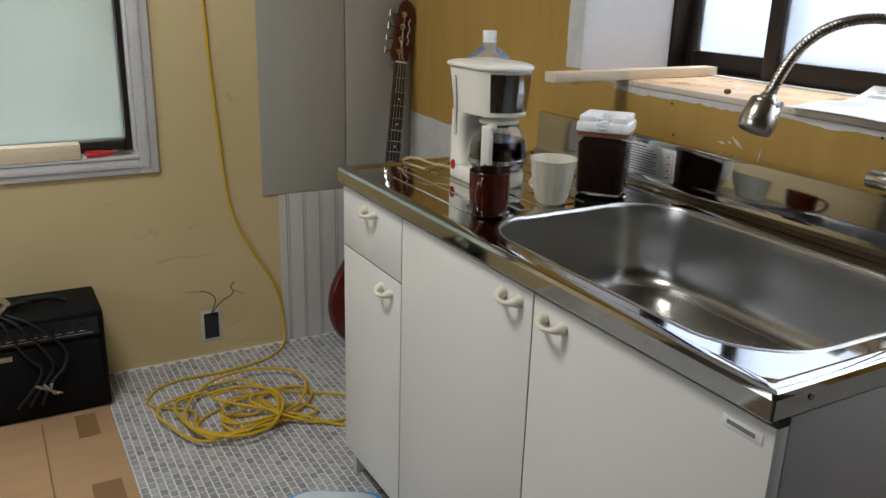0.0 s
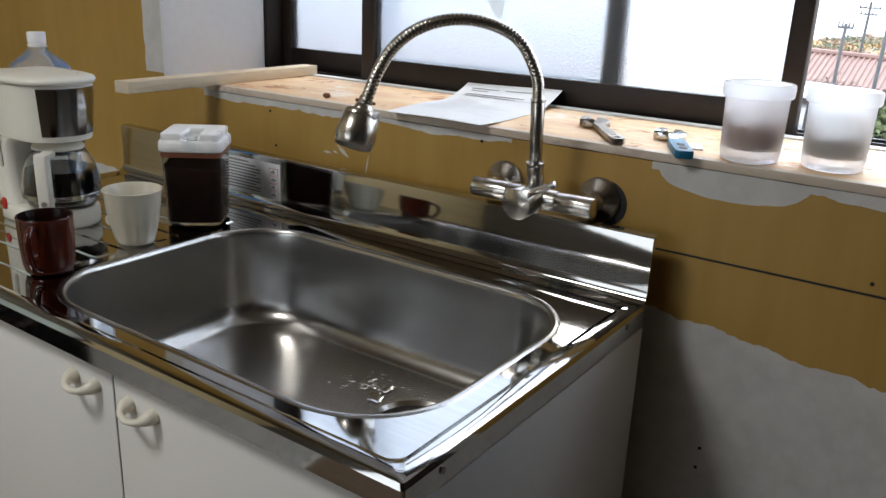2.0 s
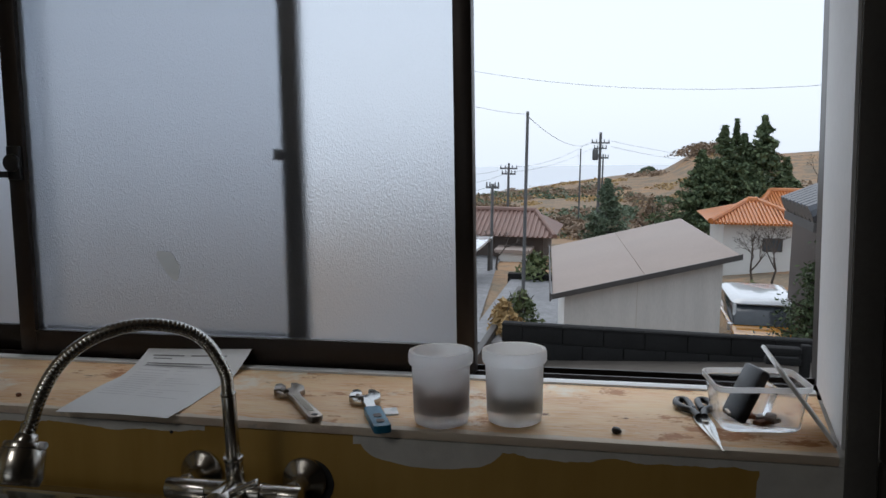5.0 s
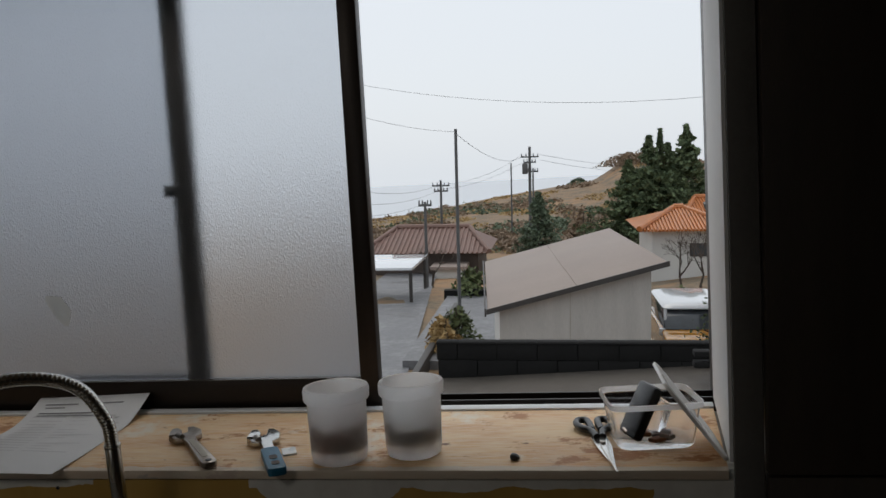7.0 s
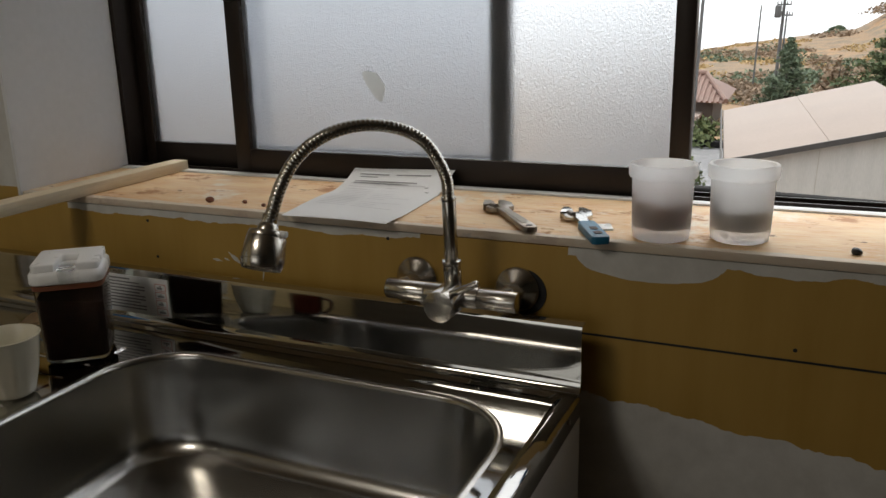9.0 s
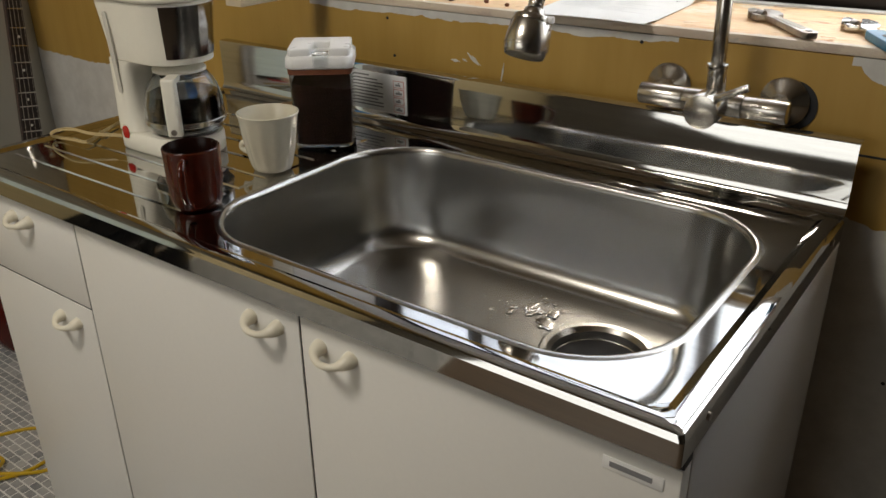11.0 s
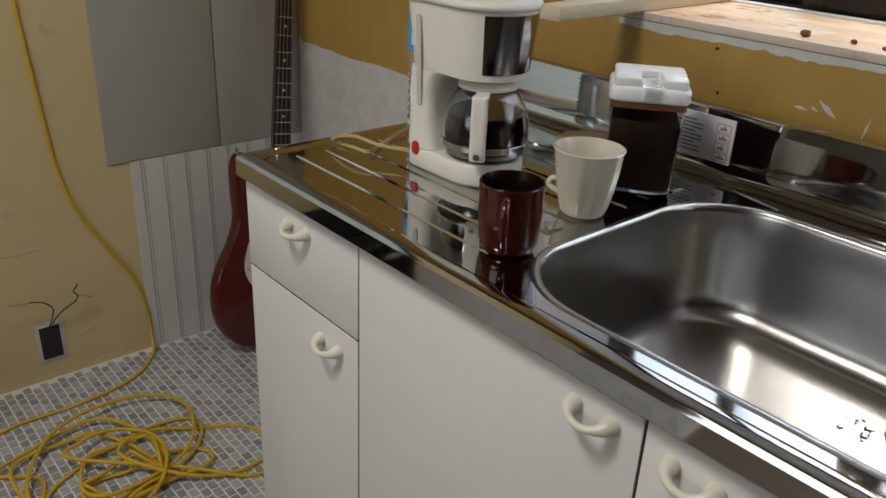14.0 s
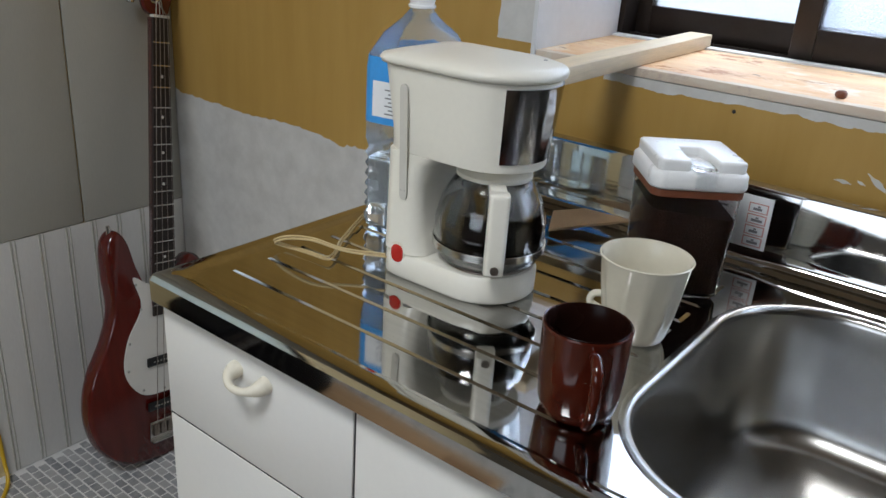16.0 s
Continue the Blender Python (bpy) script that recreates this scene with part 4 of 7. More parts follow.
bm = bmesh.new()
lathe(bm, [(0.0577, 0.0157), (0.0582, 0.0162), (0.0582, 0.0230), (0.0577, 0.0235), (0.0568, 0.0235), (0.0568, 0.0157)], (CX, CY, JZ), 40)
part("metal_band", bm, M_NICKEL, jug)
bm = bmesh.new()
lathe(bm, [(0.0350, 0.0924), (0.0378, 0.0930), (0.0378, 0.0970), (0.0320, 0.1010), (0.0099, 0.1030)], (CX, CY, JZ), 36)
part("lid", bm, M_WHITEPL, jug, "ivory lid", angle=50)
bm = bmesh.new()
ha = math.atan2(-0.047, -0.057)
for off, z0, z1 in ((0.071, 0.012, 0.086),):
    loft(bm, [ring(bm, rr(0.0585, 0.0585 + t, -0.0095, 0.0095, 0.004, 4), z) for t, z in ((0.013, 0.010), (0.0165, 0.012), (0.018, 0.045), (0.018, 0.090), (0.0165, 0.095))])
box(bm, 0.034, 0.0590, -0.008, 0.008, 0.0860, 0.0945)
box(bm, 0.0540, 0.0590, -0.007, 0.007, 0.0160, 0.0225)
bm.transform(Matrix.Translation((CX, CY, JZ)) @ Matrix.Rotation(ha, 4, "Z"))
hnd = part("handle", bm, M_WHITEPL, jug, "ivory plastic handle", bevel=0.0015)
bm = bmesh.new()
cyl(bm, (0.0745, 0, 0.018), (0.0772, 0, 0.018), 0.0042, n=14)
bm.transform(Matrix.Translation((CX, CY, JZ)) @ Matrix.Rotation(ha, 4, "Z"))
part("screw", bm, M_TARNISH, hnd)
jug.scale = (1.08, 1.08, 1.03)
# mains cord lying on the draining board
bm = bmesh.new()
cp = [(CX - 0.057, 1.025, Z0 + 0.018), (-0.383, 1.065, Z0 + 0.020), (-0.395, 1.105, Z0 + 0.024), (-0.402, 1.140, Z0 + 0.018), (-0.404, 1.160, Z0 + 0.008), (-0.396, 1.155, Z0 + 0.003), (-0.390, 1.120, Z0 + 0.003), (-0.385, 1.09, Z0 + 0.003), (-0.36, 1.10, Z0 + 0.003), (-0.33, 1.12, Z0 + 0.003), (-0.22, 1.17, Z0 + 0.004), (-0.10, 1.185, Z0 + 0.006)]
tube(bm, smooth_path(cp, 8), 0.0013, 8)
tube(bm, smooth_path([(x + 0.001, y + 0.003, z + 0.002) for x, y, z in cp], 8), 0.0013, 8)
part("mains_cord", bm, M_CORD, cm, "cream twin mains cord")
cm.scale = (1.0, 1.0, 1.035)

# ---- water bottle ----
BCX, BCY = -0.216, 1.108
bottle = thing("water_bottle", (BCX, BCY, Z0), "large clear plastic water bottle with a blue label", "bottle")
bm = bmesh.new()
H = [(0.74, 0.0), (0.95, 0.004), (1.0, 0.012)]
for k in range(7):
    z = 0.018 + k * 0.0135
    H += [(1.0, z), (0.94, z + 0.006), (0.94, z + 0.0075)]
H += [(1.0, 0.118), (1.0, 0.205), (0.97, 0.222), (0.72, 0.246), (0.46, 0.264), (0.29, 0.274), (0.27, 0.279)]


def bottle_ring(bm, s, z, grow=0.0):
    a, b = 0.0535 * s + grow, 0.0475 * s + grow
    turn = Matrix.Rotation(radians(8), 2)
    k = 0.35 if s > 0.6 else 0.98
    pts = rr(-a, a, -b, b, min(a, b) * k, 6) if s > 0.6 else [(min(a, b) * 1.05 * math.cos(t), min(a, b) * 1.05 * math.sin(t)) for t in [math.tau * i / 28 for i in range(28)]]
    return ring(bm, [(BCX + (turn @ Vector(p)).x, BCY + (turn @ Vector(p)).y) for p in pts], Z0 + z)


loft(bm, [bottle_ring(bm, r, z) for r, z in H])
part("body", bm, M_PET, bottle, angle=70)
bm = bmesh.new()
loft(bm, [bottle_ring(bm, 0.9, z) for z in (0.006, 0.092)])
part("water", bm, M_WATER, bottle)
bm = bmesh.new()
loft(bm, [bottle_ring(bm, s_, z, 0.0006) for s_, z in ((1.0, 0.140), (1.0, 0.205), (0.975, 0.220))], False, False)
lab = part("label", bm, M_BLUE, bottle, "blue and white film label")


def on_label(name, y0, y1, z0, z1, m, parent, proud):
    bm = boxes((-0.0535 - proud - 0.0003, -0.0535 - proud, y0, y1, z0, z1))
    bm.transform(Matrix.Translation((BCX, BCY, Z0)) @ pose(0, 0, 0, 0, 0, 8))
    return part(name, bm, m, parent, smooth=False)


white_panel = on_label("white_panel", -0.036, 0.030, 0.149, 0.192, M_WHITE, lab, 0.0012)
for k in range(7):
    on_label("print_line", -0.022, 0.012 - 0.005 * (k % 2), 0.153 + k * 0.0048, 0.1546 + k * 0.0048, M_INK, white_panel, 0.0017)
bm = bmesh.new()
lathe(bm, [(0.0165, 0.276), (0.0168, 0.279), (0.0150, 0.280), (0.0150, 0.2835), (0.0158, 0.284), (0.0158, 0.300), (0.0145, 0.302), (0.003, 0.302)], (BCX, BCY, Z0), 28)
part("cap", bm, M_LIDPL, bottle, "white screw cap")

# ---- storage box with ground coffee ----
can = thing("storage_box", (-0.137, 0.779, Z0), "clear plastic box of ground coffee with a white lid", "storage box", rot=(0, 0, 39))
can.scale = (1.08, 1.08, 1.01)
bm = bmesh.new()
loft(bm, [ring(bm, rr(-w, w, -w, w, 0.012, 5), z) for w, z in ((0.039, 0.0), (0.0425, 0.004), (0.0455, 0.118), (0.0440, 0.118), (0.041, 0.006))])
part("body", bm, M_CLEARPL, can, local=True, angle=60)
bm = bmesh.new()
top = [(x, y) for x, y in rr(-0.0432, 0.0432, -0.0432, 0.0432, 0.011, 5)]
low = ring(bm, rr(-0.0402, 0.0402, -0.0402, 0.0402, 0.011, 5), 0.0065)
up = [bm.verts.new((x, y, 0.101 + 0.12 * y + 0.05 * x)) for x, y in top]
loft(bm, [low, up])
part("ground_coffee", bm, M_GROUNDS, can, local=True, angle=60)
bm = bmesh.new()
loft(bm, [ring(bm, rr(-w, w, -w, w, 0.012, 5), z) for w, z in ((0.0450, 0.1185), (0.0468, 0.119), (0.0468, 0.1265), (0.0455, 0.127))])
part("seal", bm, M_SEAL, can, "brown sealing ring", local=True)
bm = bmesh.new()
loft(bm, [ring(bm, rr(-w, w, -w, w, r, 6), z) for w, r, z in ((0.0478, 0.014, 0.1275), (0.0496, 0.016, 0.130), (0.0492, 0.016, 0.143), (0.0465, 0.015, 0.1465), (0.0425, 0.014, 0.1475))])
lidw = part("lid", bm, M_LIDPL, can, "white clip lid", local=True, angle=60)
bm = bmesh.new()
plate(bm, [(-0.0445, -0.040), (-0.040, -0.0445), (0.040, -0.0445), (0.0445, -0.040), (0.0445, 0.040), (0.040, 0.0445), (-0.040, 0.0445), (-0.0445, 0.040), (-0.0445, 0.012), (0.012, 0.010), (0.012, -0.013), (-0.0445, -0.015)], 0.1455, 0.1585)
part("lid_ridge", bm, M_LIDPL, lidw, local=True, bevel=0.0030, segments=3)
bm = boxes((-0.049, -0.014, -0.013, 0.009, 0.1478, 0.1520), (-0.0525, -0.0498, -0.012, 0.008, 0.131, 0.150))
part("clip", bm, M_CLEARPL, lidw, "clear release clip", local=True, bevel=0.0015)

# ---- cups ----
cup = thing("ivory_cup", (-0.288, 0.748, Z0), "ivory fluted ceramic cup with a small handle", "cup")
cup.scale = (1.08, 1.08, 1.08)
bm = bmesh.new()
n = 48


def fluted(r, z, amp):
    return ring(bm, [((r + amp * math.cos(12 * a)) * math.cos(a), (r + amp * math.cos(12 * a)) * math.sin(a)) for a in [i * math.tau / n for i in range(n)]], z)


loft(bm, [fluted(0.024, 0.0, 0), fluted(0.0265, 0.002, 0), fluted(0.0285, 0.008, 0.0008), fluted(0.033, 0.03, 0.0016), fluted(0.0375, 0.055, 0.0010), fluted(0.0405, 0.076, 0), fluted(0.0425, 0.0805, 0), fluted(0.0415, 0.0815, 0), fluted(0.0395, 0.078, 0),
          fluted(0.036, 0.054, 0), fluted(0.031, 0.028, 0), fluted(0.026, 0.0075, 0)])
part("bowl", bm, M_CERAMIC, cup, local=True, angle=60)
bm = bmesh.new()
tube(bm, smooth_path([(-0.011, 0.029, 0.036), (-0.016, 0.039, 0.035), (-0.017, 0.041, 0.026), (-0.010, 0.027, 0.018)], 5), 0.0034, 10)
part("handle", bm, M_CERAMIC, cup, local=True)

mug = thing("red_mug", (-0.447, 0.724, Z0), "dark red lacquered mug, dark inside", "mug")
mug.scale = (1.06, 1.06, 1.05)
bm = bmesh.new()
lathe(bm, [(0.026, 0.0), (0.0295, 0.002), (0.0325, 0.012), (0.0345, 0.040), (0.0352, 0.0755), (0.0356, 0.0775), (0.0348, 0.0785), (0.0338, 0.0780), (0.0337, 0.0750)], (0, 0, 0), 44, False)
part("body", bm, M_MUG, mug, local=True, angle=50)
bm = bmesh.new()
lathe(bm, [(0.0336, 0.0786), (0.0332, 0.079), (0.0325, 0.078), (0.0318, 0.040), (0.0295, 0.0795 - 0.066), (0.004, 0.0125), (0.004, 0.0120), (0.030, 0.0120), (0.0325, 0.040), (0.0334, 0.0780)], (0, 0, 0), 44, False, False)
part("inside", bm, M_MUGIN, mug, "dark brown glazed inside", local=True, angle=60)
bm = bmesh.new()
tube(bm, smooth_path([(0.032, 0, 0.068), (0.044, 0, 0.070), (0.0545, 0, 0.062), (0.0560, 0, 0.044), (0.051, 0, 0.024), (0.042, 0, 0.012), (0.0315, 0, 0.012)], 6), 0.0048, 12)
bm.transform(Matrix.Rotation(math.atan2(-0.025, -0.032), 4, "Z"))
part("handle", bm, M_MUG, mug, local=True)

bm = bmesh.new()
plate(bm, [(-0.12, 0.955), (-0.075, 0.93), (-0.02, 0.885), (-0.025, 0.955), (-0.06, 0.985)], 0, 0.004)
for v in bm.verts:
    v.co.z += Z0 + 0.006 + 0.10 * max(0, v.co.x + 0.09)
single("kraft_packet", bm, M_KRAFT, "folded brown kraft paper packet on the steel top", "packet", loc=(-0.06, 0.94, Z0), bevel=0.001)

# ---- on the window board ----


def sill_z(y):
    return SILL


bm = boxes((-0.150, 0.357, -0.019, 0.019, 0.0, 0.0215))
plank = single("pine_batten", bm, M_PINE, "pale planed pine batten lying across the window board", "batten", bevel=0.0015)
plank.matrix_basis = pose(0, 0.968, sill_z(0.968) + 0.0005, 0, 0, 2.2)

paper = bmesh.new()
grid = []
for i in range(15):
    u = i / 14
    row = []
    for j in range(7):
        v = j / 6
        x = 0.038 + 0.326 * u
        y = (0.501 - 0.187 * v) * (1 - u) + (0.553 - 0.213 * v) * u
        lift = 0.0012 + 0.012 * max(0, 0.25 - u) * (1 - v) + 0.124 * max(0.0, u - 0.62) ** 1.6 + 0.004 * math.sin(5 * u + 2 * v)
        row.append(paper.verts.new((x, y, sill_z(y) + max(0.0012, lift))))
    grid.append(row)
for a, b in zip(grid, grid[1:]):
    for j in range(6):
        paper.faces.new((a[j], a[j + 1], b[j + 1], b[j]))
ret = bmesh.ops.extrude_face_region(paper, geom=list(paper.faces))
for v in ret["geom"]:
    if isinstance(v, bmesh.types.BMVert):
        v.co.z += 0.0004
sheet = single("paper_sheet", paper, M_PAPER, "printed white paper sheet with a curled edge", "paper", loc=(0.2, 0.45, sill_z(0.45)))
bm = bmesh.new()
for i in range(13):
    u0 = 0.30 + i * 0.042
    for c, w in ((0.08, 0.30), (0.44, 0.18 + 0.2 * (i % 3 == 0))):
        if i in (4, 9) and c > 0.3:
            continue
        q = []
        for u, v in ((u0, c), (u0, c + w), (u0 + 0.009 + 0.006 * (i > 11), c + w), (u0 + 0.009 + 0.006 * (i > 11), c)):
            x = 0.038 + 0.326 * u
            y = (0.501 - 0.187 * v) * (1 - u) + (0.553 - 0.213 * v) * u
            lift = 0.124 * max(0.0, u - 0.62) ** 1.6 + 0.004 * math.sin(5 * u + 2 * v)
            q.append(bm.verts.new((x, y, sill_z(y) + max(0.0012, 0.0012 + lift) + 0.0009)))
        bm.faces.new(q)
part("print", bm, M_FAINT, sheet, smooth=False)
bm = bmesh.new()
for u0, c, w in ((0.925, 0.10, 0.30), (0.925, 0.47, 0.34), (0.895, 0.12, 0.18), (0.84, 0.10, 0.62), (0.815, 0.10, 0.55)):
    q = []
    for u, v in ((u0, c), (u0, c + w), (u0 + 0.011, c + w), (u0 + 0.011, c)):
        x = 0.038 + 0.326 * u
        y = (0.501 - 0.187 * v) * (1 - u) + (0.553 - 0.213 * v) * u
        q.append(bm.verts.new((x, y, sill_z(y) + 0.0022 + 0.124 * (u - 0.62) ** 1.6 + 0.004 * math.sin(5 * u + 2 * v))))
    bm.faces.new(q)
part("heading", bm, M_INK, sheet, smooth=False)
bm = bmesh.new()
for u, v in ((0.80, 0.84), (0.74, 0.88), (0.66, 0.86), (0.70, 0.78), (0.60, 0.90)):
    x, y = 0.038 + 0.326 * u, (0.501 - 0.187 * v) * (1 - u) + (0.553 - 0.213 * v) * u
    cyl(bm, (x, y, sill_z(y) + 0.0018 + 0.124 * max(0, u - 0.62) ** 1.6 + 0.004 * math.sin(5 * u + 2 * v)), (x, y, sill_z(y) + 0.0024 + 0.124 * max(0, u - 0.62) ** 1.6 + 0.004 * math.sin(5 * u + 2 * v)), 0.0045, n=12)
part("stamp", bm, M_FAINT, sheet)


def wrench(head, tail, length, grip, label, metal):
    """An adjustable wrench along local x, head at the far end."""
    h, t = Vector(head), Vector(tail)
    mid = (h + t) / 2
    w = thing("adjustable_wrench", (mid.x, mid.y, sill_z(mid.y) + 0.0005), label, "wrench", rot=(0, 0, math.degrees(math.atan2(h.y - t.y, h.x - t.x))))
    L = length / 2
    bm = bmesh.new()
    shaft = [(-L, -0.007), (-L + 0.006, -0.0105), (-L + 0.03, -0.0105), (0.02, -0.0075), (L - 0.048, -0.0095), (L - 0.040, -0.021), (L - 0.016, -0.025), (L + 0.006, -0.019), (L + 0.009, -0.010), (L - 0.018, -0.004), (L - 0.022, 0.004),
             (L - 0.028, 0.023), (L - 0.044, 0.021), (L - 0.048, 0.0095), (0.02, 0.0075), (-L + 0.03, 0.0105), (-L + 0.006, 0.0105), (-L, 0.007)]
    plate(bm, shaft, 0.0015, 0.0105)
    body = part("shaft", bm, metal, w, local=True, bevel=0.0015)
    bm = bmesh.new()
    plate(bm, [(L - 0.027, 0.0065), (L - 0.010, 0.003), (L + 0.007, 0.006), (L + 0.006, 0.015), (L - 0.010, 0.021), (L - 0.026, 0.026)], 0.002, 0.0125)
    part("jaw", bm, metal, w, "movable jaw", local=True, bevel=0.001)
    bm = bmesh.new()
    cyl(bm, (L - 0.046, 0.010, 0.0115), (L - 0.030, 0.013, 0.0115), 0.0045, n=14)
    part("knurl", bm, M_TARNISH, w, local=True)
    bm = bmesh.new()
    if grip:
        plate(bm, rr(-L - 0.002, 0.004, -0.0125, 0.0125, 0.006, 4), 0.0, 0.0118)
        g = part("grip", bm, grip, w, "blue dipped grip", local=True, bevel=0.002)
        bm = bmesh.new()
        for x0, x1 in ((-L + 0.012, -L + 0.026), (-L + 0.036, -L + 0.052)):
            plate(bm, rr(x0, x1, -0.0055, 0.0055, 0.004, 4), 0.0122, 0.0128)
        part("grip_hole", bm, M_DARKTRIM, g, local=True)
    else:
        plate(bm, rr(-L + 0.028, 0.030, -0.0045, 0.0045, 0.004, 4), 0.0107, 0.0112)
        part("stamped_recess", bm, M_STAIN, body, local=True)
        bm = bmesh.new()
        cyl(bm, (-L + 0.010, 0, 0.0106), (-L + 0.010, 0, 0.0112), 0.0048, n=16)
        part("hanging_hole", bm, M_GAP, body, local=True)
    return w


wrench((0.222, 0.212), (0.062, 0.090), 0.185, None, "old tarnished steel adjustable wrench", M_TARNISH)
wrench((0.205, 0.072), (0.042, -0.012), 0.178, M_TOOLBLUE, "steel adjustable wrench with a blue grip", M_NICKEL)


def pot(x, y, label, fill):
    z = sill_z(y) + 0.0005
    p = thing("plastic_pot", (x, y, z), label, "pot", "plastic pots on the window board")
    p.scale = (0.955, 0.955, 0.965)
    bm = bmesh.new()
    lathe(bm, [(0.036, 0.0), (0.0395, 0.002), (0.0400, 0.010), (0.0412, 0.012), (0.0432, 0.088), (0.0468, 0.0890), (0.0480, 0.0915), (0.0482, 0.104), (0.0468, 0.1075), (0.0415, 0.1075), (0.0402, 0.104), (0.0410, 0.088), (0.0395, 0.0200), (0.0375, 0.0180)], (0, 0, 0), 44)
    part("body", bm, M_FROSTPL, p, local=True, angle=50)
    bm = bmesh.new()
    lathe(bm, [(0.030, 0.0205), (0.0355, 0.024), (0.0372, 0.055), (0.031, 0.074 if fill is M_BRUSHSTUFF else 0.064), (0.005, 0.074)], (0, 0, 0), 28)
    for v in bm.verts:
        v.co.z += 0.010 * math.sin(60 * v.co.x + 40 * v.co.y) * (v.co.z > 0.03)
    part("contents", bm, fill, p, "dark contents showing through", local=True, angle=60)
    return p


pot(0.110, -0.078, "milky plastic pot with brown contents", M_BRUSHSTUFF)
pot(0.135, -0.179, "milky plastic pot with grey contents", M_GREYSTUFF)

bm = bmesh.new()
plate(bm, [(0.016 * math.cos(a), 0.030 * math.sin(a)) for a in [i * math.tau / 20 for i in range(20)]], 0, 0.003)
chip = single("white_scraper", bm, M_LIDPL, "small white plastic scraper", "scraper", bevel=0.001)
chip.matrix_basis = pose(0.21, -0.058, sill_z(-0.058) + 0.0008, 0, 4, 20)
bm = bmesh.new()
plate(bm, rr(-0.012, 0.012, -0.010, 0.010, 0.002, 3), 0, 0.003)
chip = single("plastic_tag", bm, M_LIDPL, "small white plastic tag", "tag", bevel=0.0005)
chip.matrix_basis = pose(0.135, 0.005, sill_z(0.005) + 0.0008, 0, -6, 25)

for x, y, s, m in ((0.104, -0.322, 0.0068, M_BLACKPL), (0.100, 0.694, 0.0075, M_SEAL), (0.112, 0.628, 0.0045, M_SEAL), (0.10, 0.58, 0.004, M_SEAL), (0.22, -0.14, 0.005, M_SEAL)):
    bm = bmesh.new()
    bmesh.ops.create_icosphere(bm, subdivisions=2, radius=s)
    for v in bm.verts:
        v.co *= 1 + 0.25 * noise.noise(v.co * 170 + Vector((y * 9, 0, 0)))
        v.co.z *= 0.75
    crumb = single("debris_crumb", bm, m, "small dark crumb of rubbish on the plywood", "debris", "crumbs on the window board")
    crumb.location = (x, y, sill_z(y) + s * 0.62)

# scissors
sc = thing("scissors", (0.16, -0.440, sill_z(-0.44) + 0.0005), "steel scissors with black plastic handles", "scissors", rot=(0, 0, math.degrees(math.atan2(0.028, 0.235))))
bm = bmesh.new()
plate(bm, [(-0.118, 0.001), (-0.02, -0.010), (0.03, -0.010), (0.03, 0.002), (-0.02, 0.004)], 0.0035, 0.0055)
part("blade", bm, M_NICKEL, sc, local=True, bevel=0.0006)
bm = bmesh.new()
plate(bm, [(-0.112, -0.002), (-0.02, 0.009), (0.03, 0.012), (0.03, 0.002), (-0.02, -0.003)], 0.0012, 0.0032)
part("blade", bm, M_NICKEL, sc, local=True, bevel=0.0006)
bm = bmesh.new()
cyl(bm, (-0.005, 0, 0.0054), (-0.005, 0, 0.0078), 0.004, n=14)
part("pivot", bm, M_TARNISH, sc, local=True)
for s in (-1, 1):
    bm = bmesh.new()
    loop = [(0.022, s * 0.004, 0.005), (0.045, s * 0.008, 0.006), (0.058, s * 0.019, 0.0065), (0.080, s * 0.025, 0.0065), (0.098, s * 0.020, 0.0065), (0.096, s * 0.009, 0.0065), (0.076, s * 0.0065, 0.0065), (0.050, s * 0.007, 0.006)]
    tube(bm, smooth_path(loop, 5), 0.0052, 10)
    part("handle", bm, M_BLACKPL, sc, local=True, angle=60)

# food tub with odds and ends
tub = thing("plastic_tub", (0.185, -0.508, sill_z(-0.508) + 0.0005), "clear plastic tub holding small odds and ends", "tub", rot=(0, 0, 8))
bm = bmesh.new()
loft(bm, [ring(bm, rr(-w * 0.85, w * 0.85, -w, w, 0.018, 6), z) for w, z in ((0.050, 0.0), (0.0525, 0.003), (0.060, 0.056), (0.0590, 0.056), (0.0505, 0.0045))])
part("body", bm, M_TUB, tub, local=True, angle=60)
bm = bmesh.new()
loops = [ring(bm, rr(-w * 0.85, w * 0.85, -w, w, 0.018, 6), z) for w, z in ((0.0600, 0.0565), (0.0635, 0.0570), (0.0640, 0.0640), (0.0615, 0.0645), (0.0600, 0.0610))]
loft(bm, loops + [loops[0]], False, False)
part("rim", bm, M_FROSTPL, tub, "milky thickened rim", local=True, angle=60)
bm = boxes((-0.026, 0.026, -0.0075, 0.0075, 0.0, 0.078))
case = single("black_case", bm, M_BLACKPL, "flat black plastic case standing tilted in the tub", "case", bevel=0.005)
case.matrix_basis = pose(0.178, -0.478, sill_z(-0.5) + 0.0085, 28, 0, 20)
bm = boxes((-0.020, 0.020, -0.004, 0.004, 0.0, 0.050))
box(bm, -0.016, 0.016, -0.0085, -0.0045, 0.006, 0.044)
bl = single("blister_pack", bm, M_TUB, "clear blister pack standing in the tub", "packaging", bevel=0.002)
bl.matrix_basis = pose(0.190, -0.512, sill_z(-0.5) + 0.008, 20, 0, 14)
random.seed(9)
